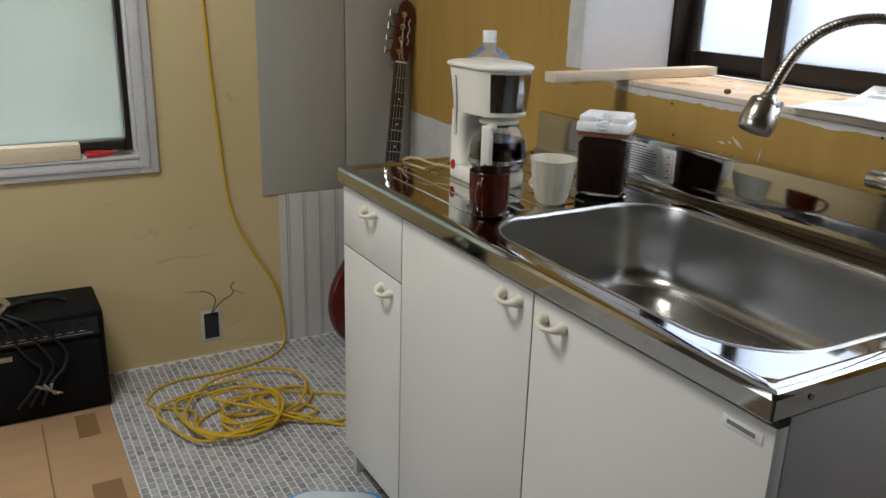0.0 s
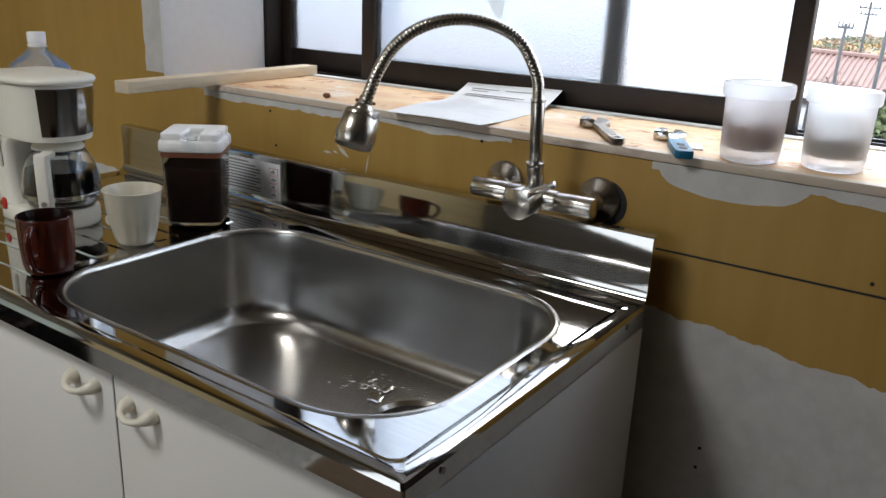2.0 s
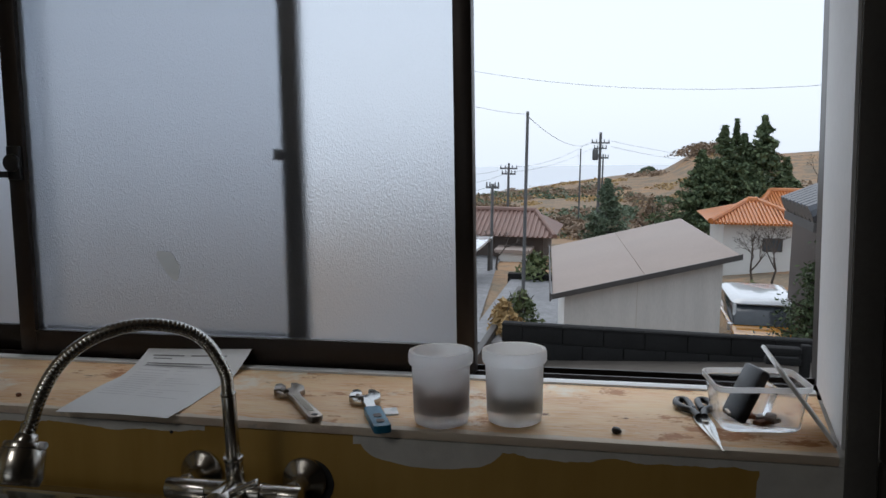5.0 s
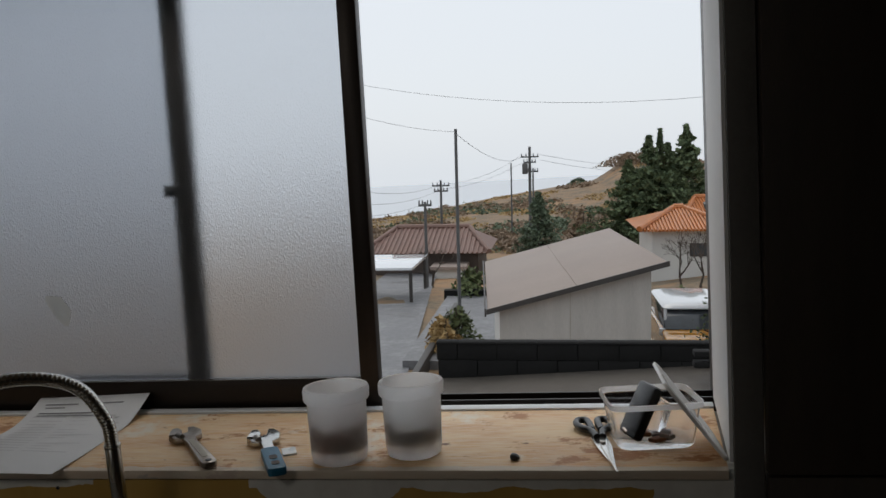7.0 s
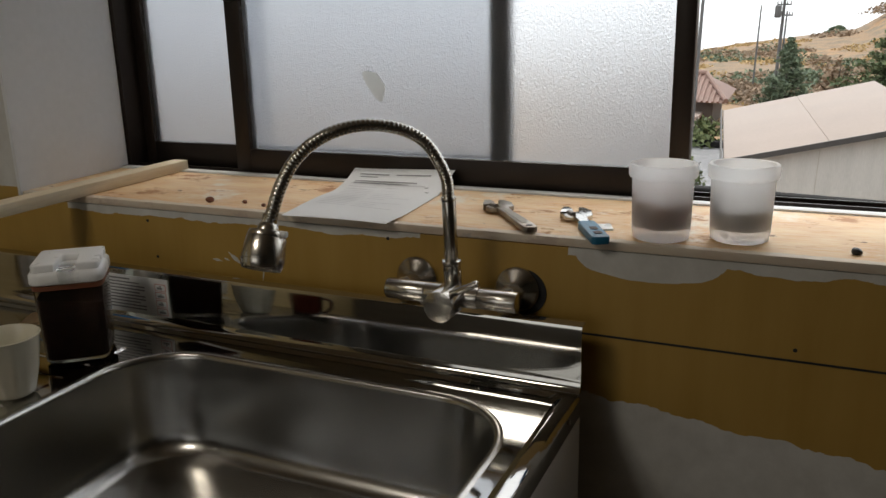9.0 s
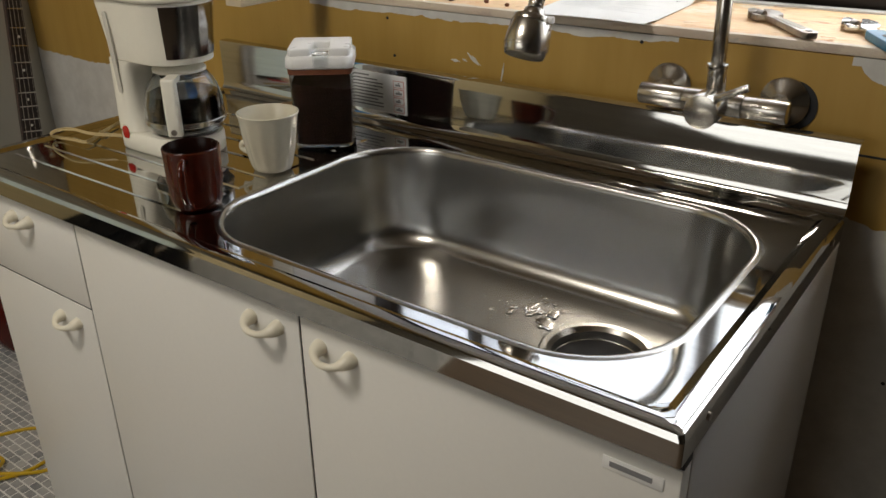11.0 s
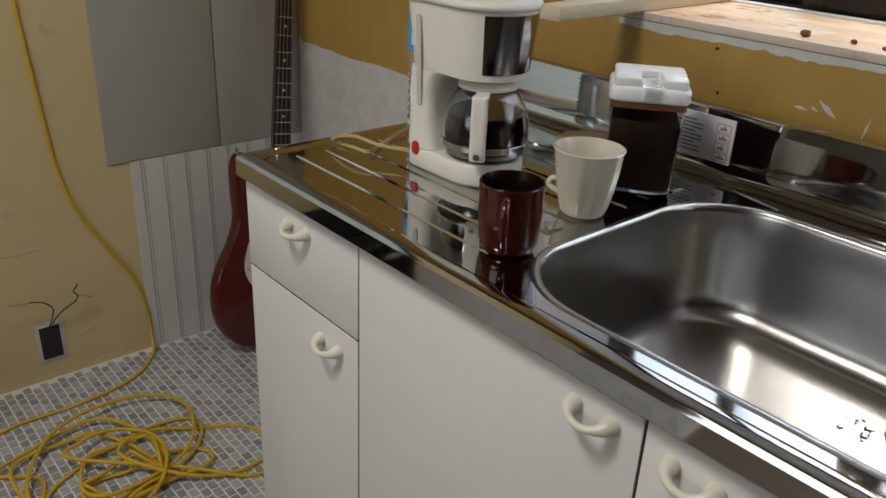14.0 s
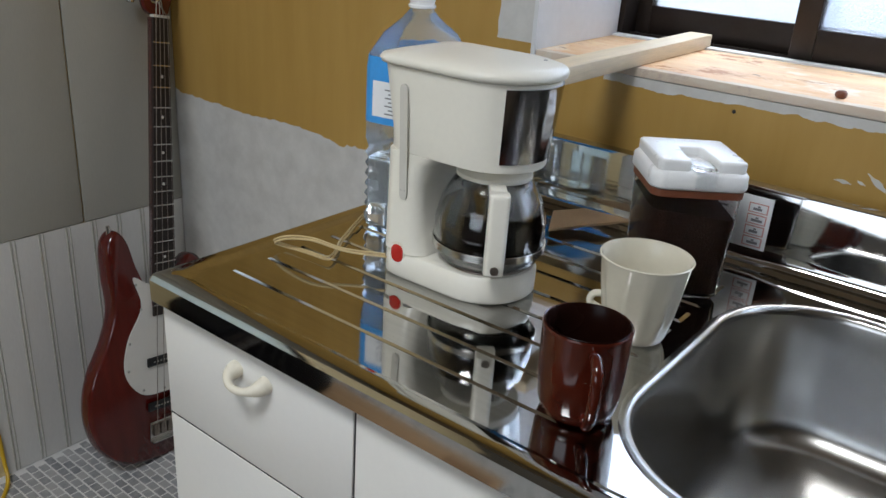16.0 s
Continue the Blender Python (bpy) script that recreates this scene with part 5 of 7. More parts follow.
for k in range(7):
    bm = boxes((-0.013, 0.013, -0.007, 0.007, 0, 0.006))
    bit = single("hardware_bit", bm, (M_GREYSTUFF, M_TARNISH, M_BRUSHSTUFF)[k % 3], "small grey hardware piece in the tub", "hardware", "pieces in the tub", bevel=0.0015)
    bit.matrix_basis = pose(0.185 + random.uniform(-0.026, 0.026), -0.508 + random.uniform(-0.033, 0.033), sill_z(-0.5) + 0.0065 + 0.006 * (k % 2), random.uniform(-12, 12), random.uniform(-12, 12), random.uniform(0, 180))
bm = bmesh.new()
loft(bm, [ring(bm, rr(-w * 0.85, w * 0.85, -w, w, 0.020, 6), z) for w, z in ((0.066, 0.0), (0.067, 0.004), (0.064, 0.0055), (0.058, 0.003))])
lidt = single("tub_lid", bm, M_LIDPL, "white plastic tub lid leaning against the window reveal", "lid", angle=60)
lidt.matrix_basis = Matrix.Translation((0.140, -0.553, sill_z(-0.57) + 0.0545)) @ pose(0, 0, 0, 54, 0, 0) @ pose(0, 0, 0, 0, 0, 6)

# ---- under the end wall's window ----
bm = boxes((-1.32, -1.000, 2.020, 2.072, LZ0 + 0.0065, LZ0 + 0.050))
single("timber_offcut", bm, M_PINE, "sawn timber offcut on the window ledge", "timber", loc=(-1.2, 2.045, LZ0 + 0.0065), bevel=0.0015)
pl = thing("pliers", (-0.93, 2.05, LZ0 + 0.0065), "steel pliers with red dipped handles", "pliers")
for s in (-1, 1):
    bm = bmesh.new()
    tube(bm, smooth_path([(-0.985, 2.05 + s * 0.020, LZ0 + 0.013), (-0.955, 2.05 + s * 0.021, LZ0 + 0.014), (-0.925, 2.05 + s * 0.010, LZ0 + 0.014), (-0.910, 2.05 - s * 0.002, LZ0 + 0.014)], 6), 0.0058, 10)
    part("handle", bm, M_PLIERRED, pl, "red dipped handle")
    bm = bmesh.new()
    plate(bm, [(-0.910, 2.05 - s * 0.012), (-0.890, 2.05 - s * 0.013), (-0.858, 2.05 - s * 0.004), (-0.858, 2.05 - s * 0.0008), (-0.90, 2.05 - s * 0.0008)], LZ0 + 0.008, LZ0 + 0.019)
    part("jaw", bm, M_TARNISH, pl, bevel=0.001)
bm = bmesh.new()
cyl(bm, (-0.902, 2.05, LZ0 + 0.018), (-0.902, 2.05, LZ0 + 0.0215), 0.007, n=16)
part("pivot", bm, M_TARNISH, pl)

# ---- open wall box with loose wires ----
ob = thing("wall_box", (-0.657, EY, 0.10), "open wall socket box with loose wires", "wall box")
part("plaster_patch", boxes((-0.693, -0.625, EY - 0.0015, EY - 0.0004, 0.046, 0.158)), M_CASING, ob, "rough whitish patch", bevel=0.0005)
# no recess is cut; a near-black plate gives the box's inner shade
part("opening", boxes((-0.683, -0.636, EY - 0.0026, EY - 0.0017, 0.058, 0.146)), M_GAP, ob, "dark plate standing in for the shaded hole", smooth=False)
part("rim", boxes((-0.686, -0.6835, EY - 0.004, EY - 0.0016, 0.055, 0.149), (-0.6355, -0.633, EY - 0.004, EY - 0.0016, 0.055, 0.149), (-0.683, -0.636, EY - 0.004, EY - 0.0016, 0.1465, 0.149), (-0.683, -0.636, EY - 0.004, EY - 0.0016, 0.055, 0.0575)), M_CASING, ob, smooth=False)
for pts, c in (([(-0.660, EY - 0.003, 0.140), (-0.652, EY - 0.02, 0.175), (-0.650, EY - 0.035, 0.205), (-0.664, EY - 0.042, 0.228), (-0.685, EY - 0.045, 0.240), (-0.70, EY - 0.045, 0.243)], M_WIRE),
               ([(-0.655, EY - 0.003, 0.140), (-0.645, EY - 0.018, 0.170), (-0.625, EY - 0.030, 0.195), (-0.600, EY - 0.038, 0.212), (-0.592, EY - 0.040, 0.228), (-0.600, EY - 0.040, 0.240), (-0.588, EY - 0.040, 0.258)], M_WIRE)):
    bm = bmesh.new()
    tube(bm, smooth_path(pts, 5), 0.0016, 7)
    part("wire", bm, c, ob, "black loose wire")
for pts in ([(-0.70, EY - 0.045, 0.243), (-0.72, EY - 0.045, 0.244), (-0.745, EY - 0.044, 0.248)], [(-0.592, EY - 0.040, 0.228), (-0.575, EY - 0.040, 0.222), (-0.560, EY - 0.038, 0.212)]):
    bm = bmesh.new()
    tube(bm, smooth_path(pts, 4), 0.0023, 7)
    part("wire_sleeve", bm, M_COPPER, ob, "grey bared wire end")

# ---- yellow extension cable ----
random.seed(11)
R = 0.0042
pts = [(-0.66, EY - 0.007, 1.75), (-0.632, EY - 0.007, 1.25), (-0.618, EY - 0.007, 0.95), (-0.600, EY - 0.007, 0.70), (-0.585, EY - 0.007, 0.54), (-0.555, EY - 0.007, 0.43), (-0.49, EY - 0.007, 0.305), (-0.442, EY - 0.007, 0.215), (-0.420, EY - 0.008, 0.12), (-0.418, EY - 0.012, 0.05),
       (-0.435, EY - 0.05, R + 0.001), (-0.52, 1.915, R), (-0.66, 1.885, R), (-0.80, 1.885, R), (-0.885, 1.845, R), (-0.915, 1.76, R)]
a = math.radians(150)
lay = 0
for k in range(118):
    a += 0.42 + 0.05 * math.sin(k * 0.7)
    turn = k / 15.0
    rx = 0.145 + 0.065 * math.sin(turn * 2.1) + 0.03 * math.sin(k * 0.9)
    ry = 0.130 + 0.060 * math.cos(turn * 1.7 + 0.6) + 0.03 * math.cos(k * 0.83)
    ox, oy = 0.07 * math.sin(turn * 1.3), 0.06 * math.cos(turn * 1.9)
    pts.append((-0.690 + 0.8 * ox + 0.84 * rx * math.cos(a), 1.585 + oy + ry * math.sin(a), R + 0.0035 * (k // 15) + 0.004 * (1 + math.sin(k * 1.31))))
pts += [(-0.56, 1.50, 0.02), (-0.46, 1.415, R), (-0.40, 1.42, R), (-0.365, 1.49, R), (-0.385, 1.575, R), (-0.47, 1.63, R), (-0.58, 1.67, 0.02), (-0.66, 1.62, 0.03), (-0.60, 1.50, 0.03), (-0.52, 1.455, R + 0.004), (-0.45, 1.44, R), (-0.36, 1.46, R)]
bm = bmesh.new()
tube(bm, smooth_path(pts, 5), R, 8)
single("extension_cable", bm, M_CABLE, "yellow extension cable hanging down and coiled on the floor", "cable", loc=(-0.725, 1.585, 0))

# plaster nicks on the ochre board
for y, z, w, h, a in ((0.621, 0.914, 0.030, 0.006, 35), (0.660, 0.908, 0.018, 0.004, 5), (0.564, 0.898, 0.003, 0.030, 10), (0.640, 0.911, 0.010, 0.003, 20)):
    bm = bmesh.new()
    plate(bm, [(w * 0.5 * math.cos(t) * (1 + 0.3 * math.sin(5 * t + y * 90)), h * 0.5 * math.sin(t) * (1 + 0.3 * math.cos(4 * t))) for t in [i * math.tau / 18 for i in range(18)]], 0, 0.0008)
    bm.transform(Matrix.Translation((WX, y, z)) @ pose(0, 0, 0, 90, a, -90))
    single("plaster_nick", bm, M_BEAD, "small white plaster nick in the ochre wall", "trim", kind="structure", smooth=False)

# ---- practice amplifier on cardboard ----
bm = boxes((-1.40, -1.018, 1.24, 1.84, 0.0004, 0.0045))
card = single("cardboard_sheet", bm, M_CARD, "flattened brown cardboard with strips of tape on the floor", "cardboard", loc=(-1.4, 1.5, 0), bevel=0.001)
for x0, x1, y0, y1, r in ((-1.115, -1.060, 1.66, 1.79, 4), (-1.115, -1.045, 1.30, 1.42, -3), (-1.38, -1.32, 1.26, 1.4, 2)):
    bm = boxes((x0, x1, y0, y1, 0.0047, 0.0052))
    part("tape", bm, M_TAPE, card, "strip of brown parcel tape", smooth=False)
part("crease", boxes((-1.20, -1.196, 1.25, 1.78, 0.0046, 0.005)), M_TAPE, card, smooth=False)
amp = thing("guitar_amplifier", (-1.19, 1.92, 0.005), "small black combo guitar amplifier on cardboard", "amplifier")
part("cabinet", boxes((-1.375, -1.008, 1.815, 2.025, 0.0055, 0.305)), M_TOLEX, amp, bevel=0.010, segments=3)
part("grille", boxes((-1.360, -1.023, 1.809, 1.8145, 0.022, 0.222)), M_GRILL, amp, "black grille cloth", bevel=0.002)
panel = part("control_panel", boxes((-1.360, -1.023, 1.807, 1.8145, 0.236, 0.288)), M_BLACKPL, amp, bevel=0.001)
for k in range(9):
    bm = bmesh.new()
    x = -1.065 - 0.030 * k
    cyl(bm, (x, 1.8068, 0.268), (x, 1.795, 0.268), 0.0075, 0.0065, n=16)
    part("knob", bm, M_BLACKPL, panel, bevel=0.0008)
bm = bmesh.new()
for k in range(10):
    box(bm, -1.075 - 0.030 * k, -1.058 - 0.030 * k, 1.8062, 1.8069, 0.252, 0.2538)
box(bm, -1.35, -1.04, 1.8062, 1.8069, 0.2445, 0.2455)
part("panel_print", bm, M_FAINT, panel, smooth=False)
part("badge", boxes((-1.335, -1.245, 1.8072, 1.8088, 0.196, 0.212)), M_NICKEL, amp, "small silver badge", bevel=0.001)
bm = bmesh.new()
tube(bm, smooth_path([(-1.24, 1.92, 0.308), (-1.20, 1.92, 0.322), (-1.13, 1.92, 0.322), (-1.09, 1.92, 0.308)], 6), 0.008, 8)
part("carry_handle", bm, M_BLACKPL, amp)
hp = thing("cable_bundle", (-1.26, 1.86, 0.306), "bundle of black leads with metal plugs over the amplifier", "cable")
random.seed(5)
for k in range(3):
    bm = bmesh.new()
    q = [(-1.16 - 0.04 * k, 1.93, 0.3125), (-1.22 - 0.03 * k, 1.88, 0.330), (-1.27, 1.83 + 0.01 * k, 0.328), (-1.255 + 0.03 * k, 1.803, 0.30), (-1.22 + 0.05 * k, 1.797, 0.22), (-1.18 + 0.03 * k, 1.795, 0.165), (-1.20 + 0.02 * k, 1.790, 0.12), (-1.25 + 0.03 * k, 1.79, 0.06)]
    tube(bm, smooth_path(q, 7), 0.0036, 7)
    lead = part("lead", bm, M_WIRE, hp)
    bm = bmesh.new()
    e = Vector(q[-2])
    cyl(bm, e, e + Vector((0.035 - 0.02 * k, -0.004, -0.018)), 0.0055, 0.0045, n=12)
    cyl(bm, e + Vector((0.035 - 0.02 * k, -0.004, -0.018)), e + Vector((0.065 - 0.03 * k, -0.006, -0.032)), 0.003, 0.0026, n=12)
    part("plug", bm, M_NICKEL, lead, "silver jack plug")
bm = bmesh.new()
cyl(bm, (-1.275, 1.845, 0.318), (-1.245, 1.835, 0.360), 0.022, 0.018, n=24)
part("metal_cup", bm, M_NICKEL, hp, "shiny metal cup", bevel=0.003)

bm = bmesh.new()
loops = []
for s, z in ((1.0, 0.0006), (1.03, 0.010), (0.85, 0.030), (0.45, 0.036)):
    loops.append(ring(bm, [(-0.675 + s * 0.15 * math.cos(t) * (1 + 0.08 * math.sin(5 * t)), 1.02 + s * 0.11 * math.sin(t) * (1 + 0.08 * math.cos(4 * t))) for t in [i * math.tau / 36 for i in range(36)]], z))
loft(bm, loops)
bag = single("plastic_bag", bm, M_BAG, "crumpled pale blue plastic bag on the floor", "bag", loc=(-0.675, 1.02, 0))
bm = bmesh.new()
tube(bm, [(-0.675 + 0.152 * math.cos(t) * (1 + 0.08 * math.sin(5 * t)), 1.02 + 0.111 * math.sin(t) * (1 + 0.08 * math.cos(4 * t)), 0.014) for t in [i * math.tau / 40 for i in range(36)]], 0.004, 6)
part("blue_hem", bm, M_BLUE, bag, "blue printed hem")

# ---- bass guitar leaning in the corner ----
foot, nut = Vector((-0.150, 1.850, 0.004)), Vector((-0.006, 1.980, 0.950))
gu = (nut - foot).normalized()
gn = Vector((0.12, -1, 0.10))
gn = (gn - gu * gn.dot(gu)).normalized()
gw = gu.cross(gn) * -1
GM = Matrix((gw, gu, gn)).transposed().to_4x4()
GM.translation = foot
if (GM.to_3x3() @ Vector((1, 0, 0))).x < 0:
    GM = GM @ Matrix.Diagonal((-1, 1, 1, 1))
guitar = thing("bass_guitar", foot, "cherry red electric bass guitar leaning in the corner", "guitar")


def gpart(name, bm, mat_, parent=None, label="", **kw):
    bm.transform(GM)
    return part(name, bm, mat_, parent or guitar, label, **kw)


def curve2(pts, step=5):
    ring_ = [Vector((x, y, 0)) for x, y in pts]
    out = []
    for i in range(len(ring_)):
        a, b, c, d = (ring_[(i + k) % len(ring_)] for k in (-1, 0, 1, 2))
        for k in range(step):
            t = k / step
            p = 0.5 * (2 * b + (c - a) * t + (2 * a - 5 * b + 4 * c - d) * t * t + (3 * b - a - 3 * c + d) * t ** 3)
            out.append((p.x, p.y))
    return out


BODY = curve2([(0.0, 0.0), (-0.085, 0.008), (-0.150, 0.055), (-0.180, 0.13), (-0.175, 0.215), (-0.135, 0.30), (-0.118, 0.365), (-0.128, 0.44), (-0.130, 0.50), (-0.112, 0.528), (-0.090, 0.512), (-0.068, 0.455), (-0.045, 0.412), (-0.028, 0.40),
               (0.030, 0.40), (0.055, 0.43), (0.085, 0.455), (0.115, 0.435), (0.112, 0.37), (0.120, 0.29), (0.155, 0.21), (0.165, 0.13), (0.135, 0.055), (0.075, 0.008)])
bm = bmesh.new()
cx_, cy_ = -0.01, 0.22
loft(bm, [ring(bm, [(cx_ + (x - cx_) * s, cy_ + (y - cy_) * s) for x, y in BODY], z) for s, z in ((0.965, -0.040), (0.99, -0.036), (1.0, -0.028), (1.0, -0.012), (0.99, -0.004), (0.965, 0.0))])
gb = gpart("body", bm, M_GUITAR, angle=60)
bm = bmesh.new()
plate(bm, curve2([(-0.075, 0.425), (-0.055, 0.36), (-0.092, 0.29), (-0.100, 0.22), (-0.060, 0.165), (0.0, 0.155), (0.06, 0.16), (0.085, 0.22), (0.07, 0.30), (0.085, 0.38), (0.05, 0.40), (-0.03, 0.405)]), 0.0005, 0.003)
guard = gpart("pickguard", bm, M_GUARD, label="white pickguard")
for k in range(7):
    bm = bmesh.new()
    x, y = ((-0.07, 0.41), (-0.058, 0.355), (-0.088, 0.285), (-0.092, 0.225), (-0.055, 0.173), (0.0, 0.163), (0.075, 0.23))[k]
    cyl(bm, (x, y, 0.003), (x, y, 0.0042), 0.003, n=10)
    gpart("screw", bm, M_NICKEL, guard)
for y in (0.232, 0.130):
    pk = gpart("pickup", boxes((-0.046, 0.046, y - 0.010, y + 0.010, 0.0032, 0.0090)), M_BLACKPL, bevel=0.002)
    for k in range(8):
        bm = bmesh.new()
        x = -0.030 + 0.0083 * k
        cyl(bm, (x, y, 0.0088), (x, y, 0.0102), 0.0024, n=8)
        gpart("pole_piece", bm, M_NICKEL, pk)
br = gpart("bridge", boxes((-0.040, 0.040, 0.048, 0.092, 0.0006, 0.004), (-0.040, 0.040, 0.046, 0.049, 0.0006, 0.014)), M_NICKEL, bevel=0.0008)
for k in range(4):
    gpart("saddle", boxes((-0.036 + 0.0185 * k, -0.022 + 0.0185 * k, 0.062, 0.088, 0.0043, 0.0125)), M_TARNISH, br, bevel=0.001)
NUTU = 0.958
bm = bmesh.new()
loft(bm, [[bm.verts.new((x * w, u, z)) for x, z in ((-1, 0.006), (-0.8, -0.010), (0, -0.016), (0.8, -0.010), (1, 0.006))] for w, u in ((0.031, 0.36), (0.027, 0.55), (0.020, NUTU))])
neck = gpart("neck", bm, M_GUITAR, label="dark red lacquered neck", angle=60)
bm = bmesh.new()
loft(bm, [[bm.verts.new((x * w, u, z)) for x, z in ((-1, 0.0062), (1, 0.0062), (0.96, 0.0112), (-0.96, 0.0112))] for w, u in ((0.031, 0.335), (0.020, NUTU))])
fb = gpart("fretboard", bm, M_ROSEWOOD, label="dark rosewood fretboard")
SC = 0.875
for k in range(1, 21):
    u = NUTU - SC * (1 - 2 ** (-k / 12))
    w = 0.020 + (0.031 - 0.020) * (NUTU - u) / (NUTU - 0.335)
    gpart("fret", boxes((-w * 0.97, w * 0.97, u - 0.0012, u + 0.0012, 0.0110, 0.0126)), M_NICKEL, fb, smooth=False)
    if k in (3, 5, 7, 9, 15, 17, 19):
        bm = bmesh.new()
        um = u + 0.5 * (SC * (2 ** (-(k - 1) / 12) - 2 ** (-k / 12)))
        cyl(bm, (0, um, 0.0110), (0, um, 0.0117), 0.0034, n=12)
        gpart("inlay", bm, M_GUARD, fb)
gpart("nut", boxes((-0.0205, 0.0205, NUTU, NUTU + 0.005, 0.004, 0.0135)), M_GUARD, neck, smooth=False)
bm = bmesh.new()
plate(bm, curve2([(-0.020, NUTU + 0.006), (-0.036, NUTU + 0.030), (-0.030, NUTU + 0.060), (-0.026, NUTU + 0.12), (-0.014, NUTU + 0.185), (0.006, NUTU + 0.205), (0.030, NUTU + 0.190), (0.040, NUTU + 0.15), (0.034, NUTU + 0.10), (0.040, NUTU + 0.06), (0.030, NUTU + 0.025), (0.020, NUTU + 0.006)], 4), -0.010, 0.004)
hs = gpart("headstock", bm, M_GUITAR, label="dark red headstock", bevel=0.0015)
for k in range(4):
    bm = bmesh.new()
    x, u = -0.012 + 0.003 * k, NUTU + 0.036 + 0.040 * k
    cyl(bm, (x, u, 0.004), (x, u, 0.016), 0.0065, 0.005, n=14)
    cyl(bm, (x, u, 0.0042), (x, u, 0.006), 0.0095, n=16)
    cyl(bm, (x, u, -0.016), (x - 0.040, u, -0.016), 0.003, n=8)
    cyl(bm, (x - 0.040, u - 0.011, -0.016), (x - 0.040, u + 0.011, -0.016), 0.0075, n=10)
    gpart("tuner", bm, M_NICKEL, hs)
bm = bmesh.new()
tube(bm, smooth_path([(0.018, NUTU + 0.06, 0.0048), (0.023, NUTU + 0.075, 0.0048), (0.017, NUTU + 0.09, 0.0048), (0.024, NUTU + 0.11, 0.0048), (0.018, NUTU + 0.13, 0.0048), (0.024, NUTU + 0.145, 0.0048)], 4), 0.0014, 5)
gpart("logo_stroke", bm, M_GUARD, hs)
for k in range(4):
    bm = bmesh.new()
    x0, x1 = -0.029 + 0.0193 * k, -0.0145 + 0.0097 * k
    cyl(bm, (x0, 0.075, 0.0135), (x1, NUTU + 0.002, 0.0142), 0.0008 - 0.0001 * k, n=6)
    cyl(bm, (x1, NUTU + 0.002, 0.0142), (-0.012 + 0.003 * (3 - k), NUTU + 0.036 + 0.040 * (3 - k), 0.0110), 0.001, n=6)
    gpart("string", bm, M_TARNISH)
bm = bmesh.new()
cyl(bm, (-0.115, 0.520, -0.018), (-0.118, 0.538, -0.018), 0.006, 0.004, n=12)
gpart("strap_button", bm, M_NICKEL, gb)

# ---- outdoors: land, road, yard ----
indoors = set(bpy.data.objects)


def lerp_table(x, table):
    for (x0, v0), (x1, v1) in zip(table, table[1:]):
        if x <= x1:
            return v0 + (v1 - v0) * max(0.0, (x - x0) / (x1 - x0))
    return table[-1][1]


CREST = [(-400, 6), (-60, 2.5), (-30, 0.2), (-18, -0.9), (-12.5, -0.5), (-10.5, -0.7), (-7, -3.0), (7.4, -5.2), (21, -7.8), (40, -10), (400, -16)]
BASE = [(0, -2.2), (6, -2.7), (13, -3.17), (25, -3.42), (36, -4.2), (50, -4.8)]


def land_z(x, y):
    if x < 50:
        z = lerp_table(x, BASE)
        if y > 0.75 and x < 13:
            z += max(0.0, (13 - x) / 13) * 1.7 * max(0.0, 1 - abs(y - 1.2) / 3.2)
        if y < -3 and 18 < x:
            z += min(2.5, (-3 - y) * 0.10)
        return z + 0.08 * noise.noise(Vector((x * 0.3, y * 0.3, 0)))
    c = lerp_table(y, CREST)
    side = lerp_table(50, BASE) + (min(2.5, (-3 - y) * 0.10) if y < -3 else 0)
    if x < 120:
        t = (x - 50) / 70
        return side + (c - side) * t * t * (3 - 2 * t) * (0.55 + 0.45 * t) + 0.5 * noise.noise(Vector((x * 0.05, y * 0.05, 3))) * (1 - abs(2 * t - 1))
    if x < 220:
        return c + (-60 - c) * ((x - 120) / 100) ** 1.2
    return -60.0 - 0.06 * (x - 220) - 0.04 * abs(y)


xs = [0.47, 1, 2, 3, 4, 5, 6, 7, 8, 9, 10, 11, 12, 13, 14, 16, 18, 20, 22, 25, 28, 31, 34, 37, 41, 45, 50, 56, 63, 70, 78, 86, 95, 104, 112, 120, 128, 140, 160, 190, 220, 600, 4500]
ys = [-3000, -400, -150, -90] + [-60 + 4 * i for i in range(11)] + [-18 + 0.75 * i for i in range(50)] + [20 + 4 * i for i in range(8)] + [60, 90, 150, 400, 3000]
bm = bmesh.new()
rows_ = [[bm.verts.new((x, y, land_z(x, y))) for y in ys] for x in xs]
for a, b in zip(rows_, rows_[1:]):
    for j in range(len(ys) - 1):
        bm.faces.new((a[j], b[j], b[j + 1], a[j + 1]))
single("ground", bm, M_LAND, "dry winter hillside running down to the coast", "ground", kind="structure", angle=80)
single("water", boxes((200, 4400, -2900, 2900, -41, -40)), M_SEA, "sea under the overcast, its haze put into a pale colour", "water", kind="structure", smooth=False)

yard_bm = boxes((0.47, 7.2, -14, 0.74, -3.2, -0.83))
for v in yard_bm.verts:
    if v.co.z > -1:
        v.co.z += -0.05 + (0.05 * (0.74 - v.co.y) if v.co.y > -4 else 0.9)
single("yard", yard_bm, M_YARD, "wet concrete yard below the window", "ground", kind="structure", smooth=False)
bm = bmesh.new()
ra = []
for x, y, w in ((2.0, 5.5, 3.0), (8, 3.0, 2.2), (13, 3.35, 1.9), (18, 3.85, 1.9), (24, 4.4, 1.8), (32, 5.2, 1.6), (44, 6.2, 1.5)):
    ra.append([bm.verts.new((x, y + s * w, max(land_z(x, y), land_z(x, y + w * s)) + 0.06)) for s in (-0.55, -0.2, 0.2, 1.0)])
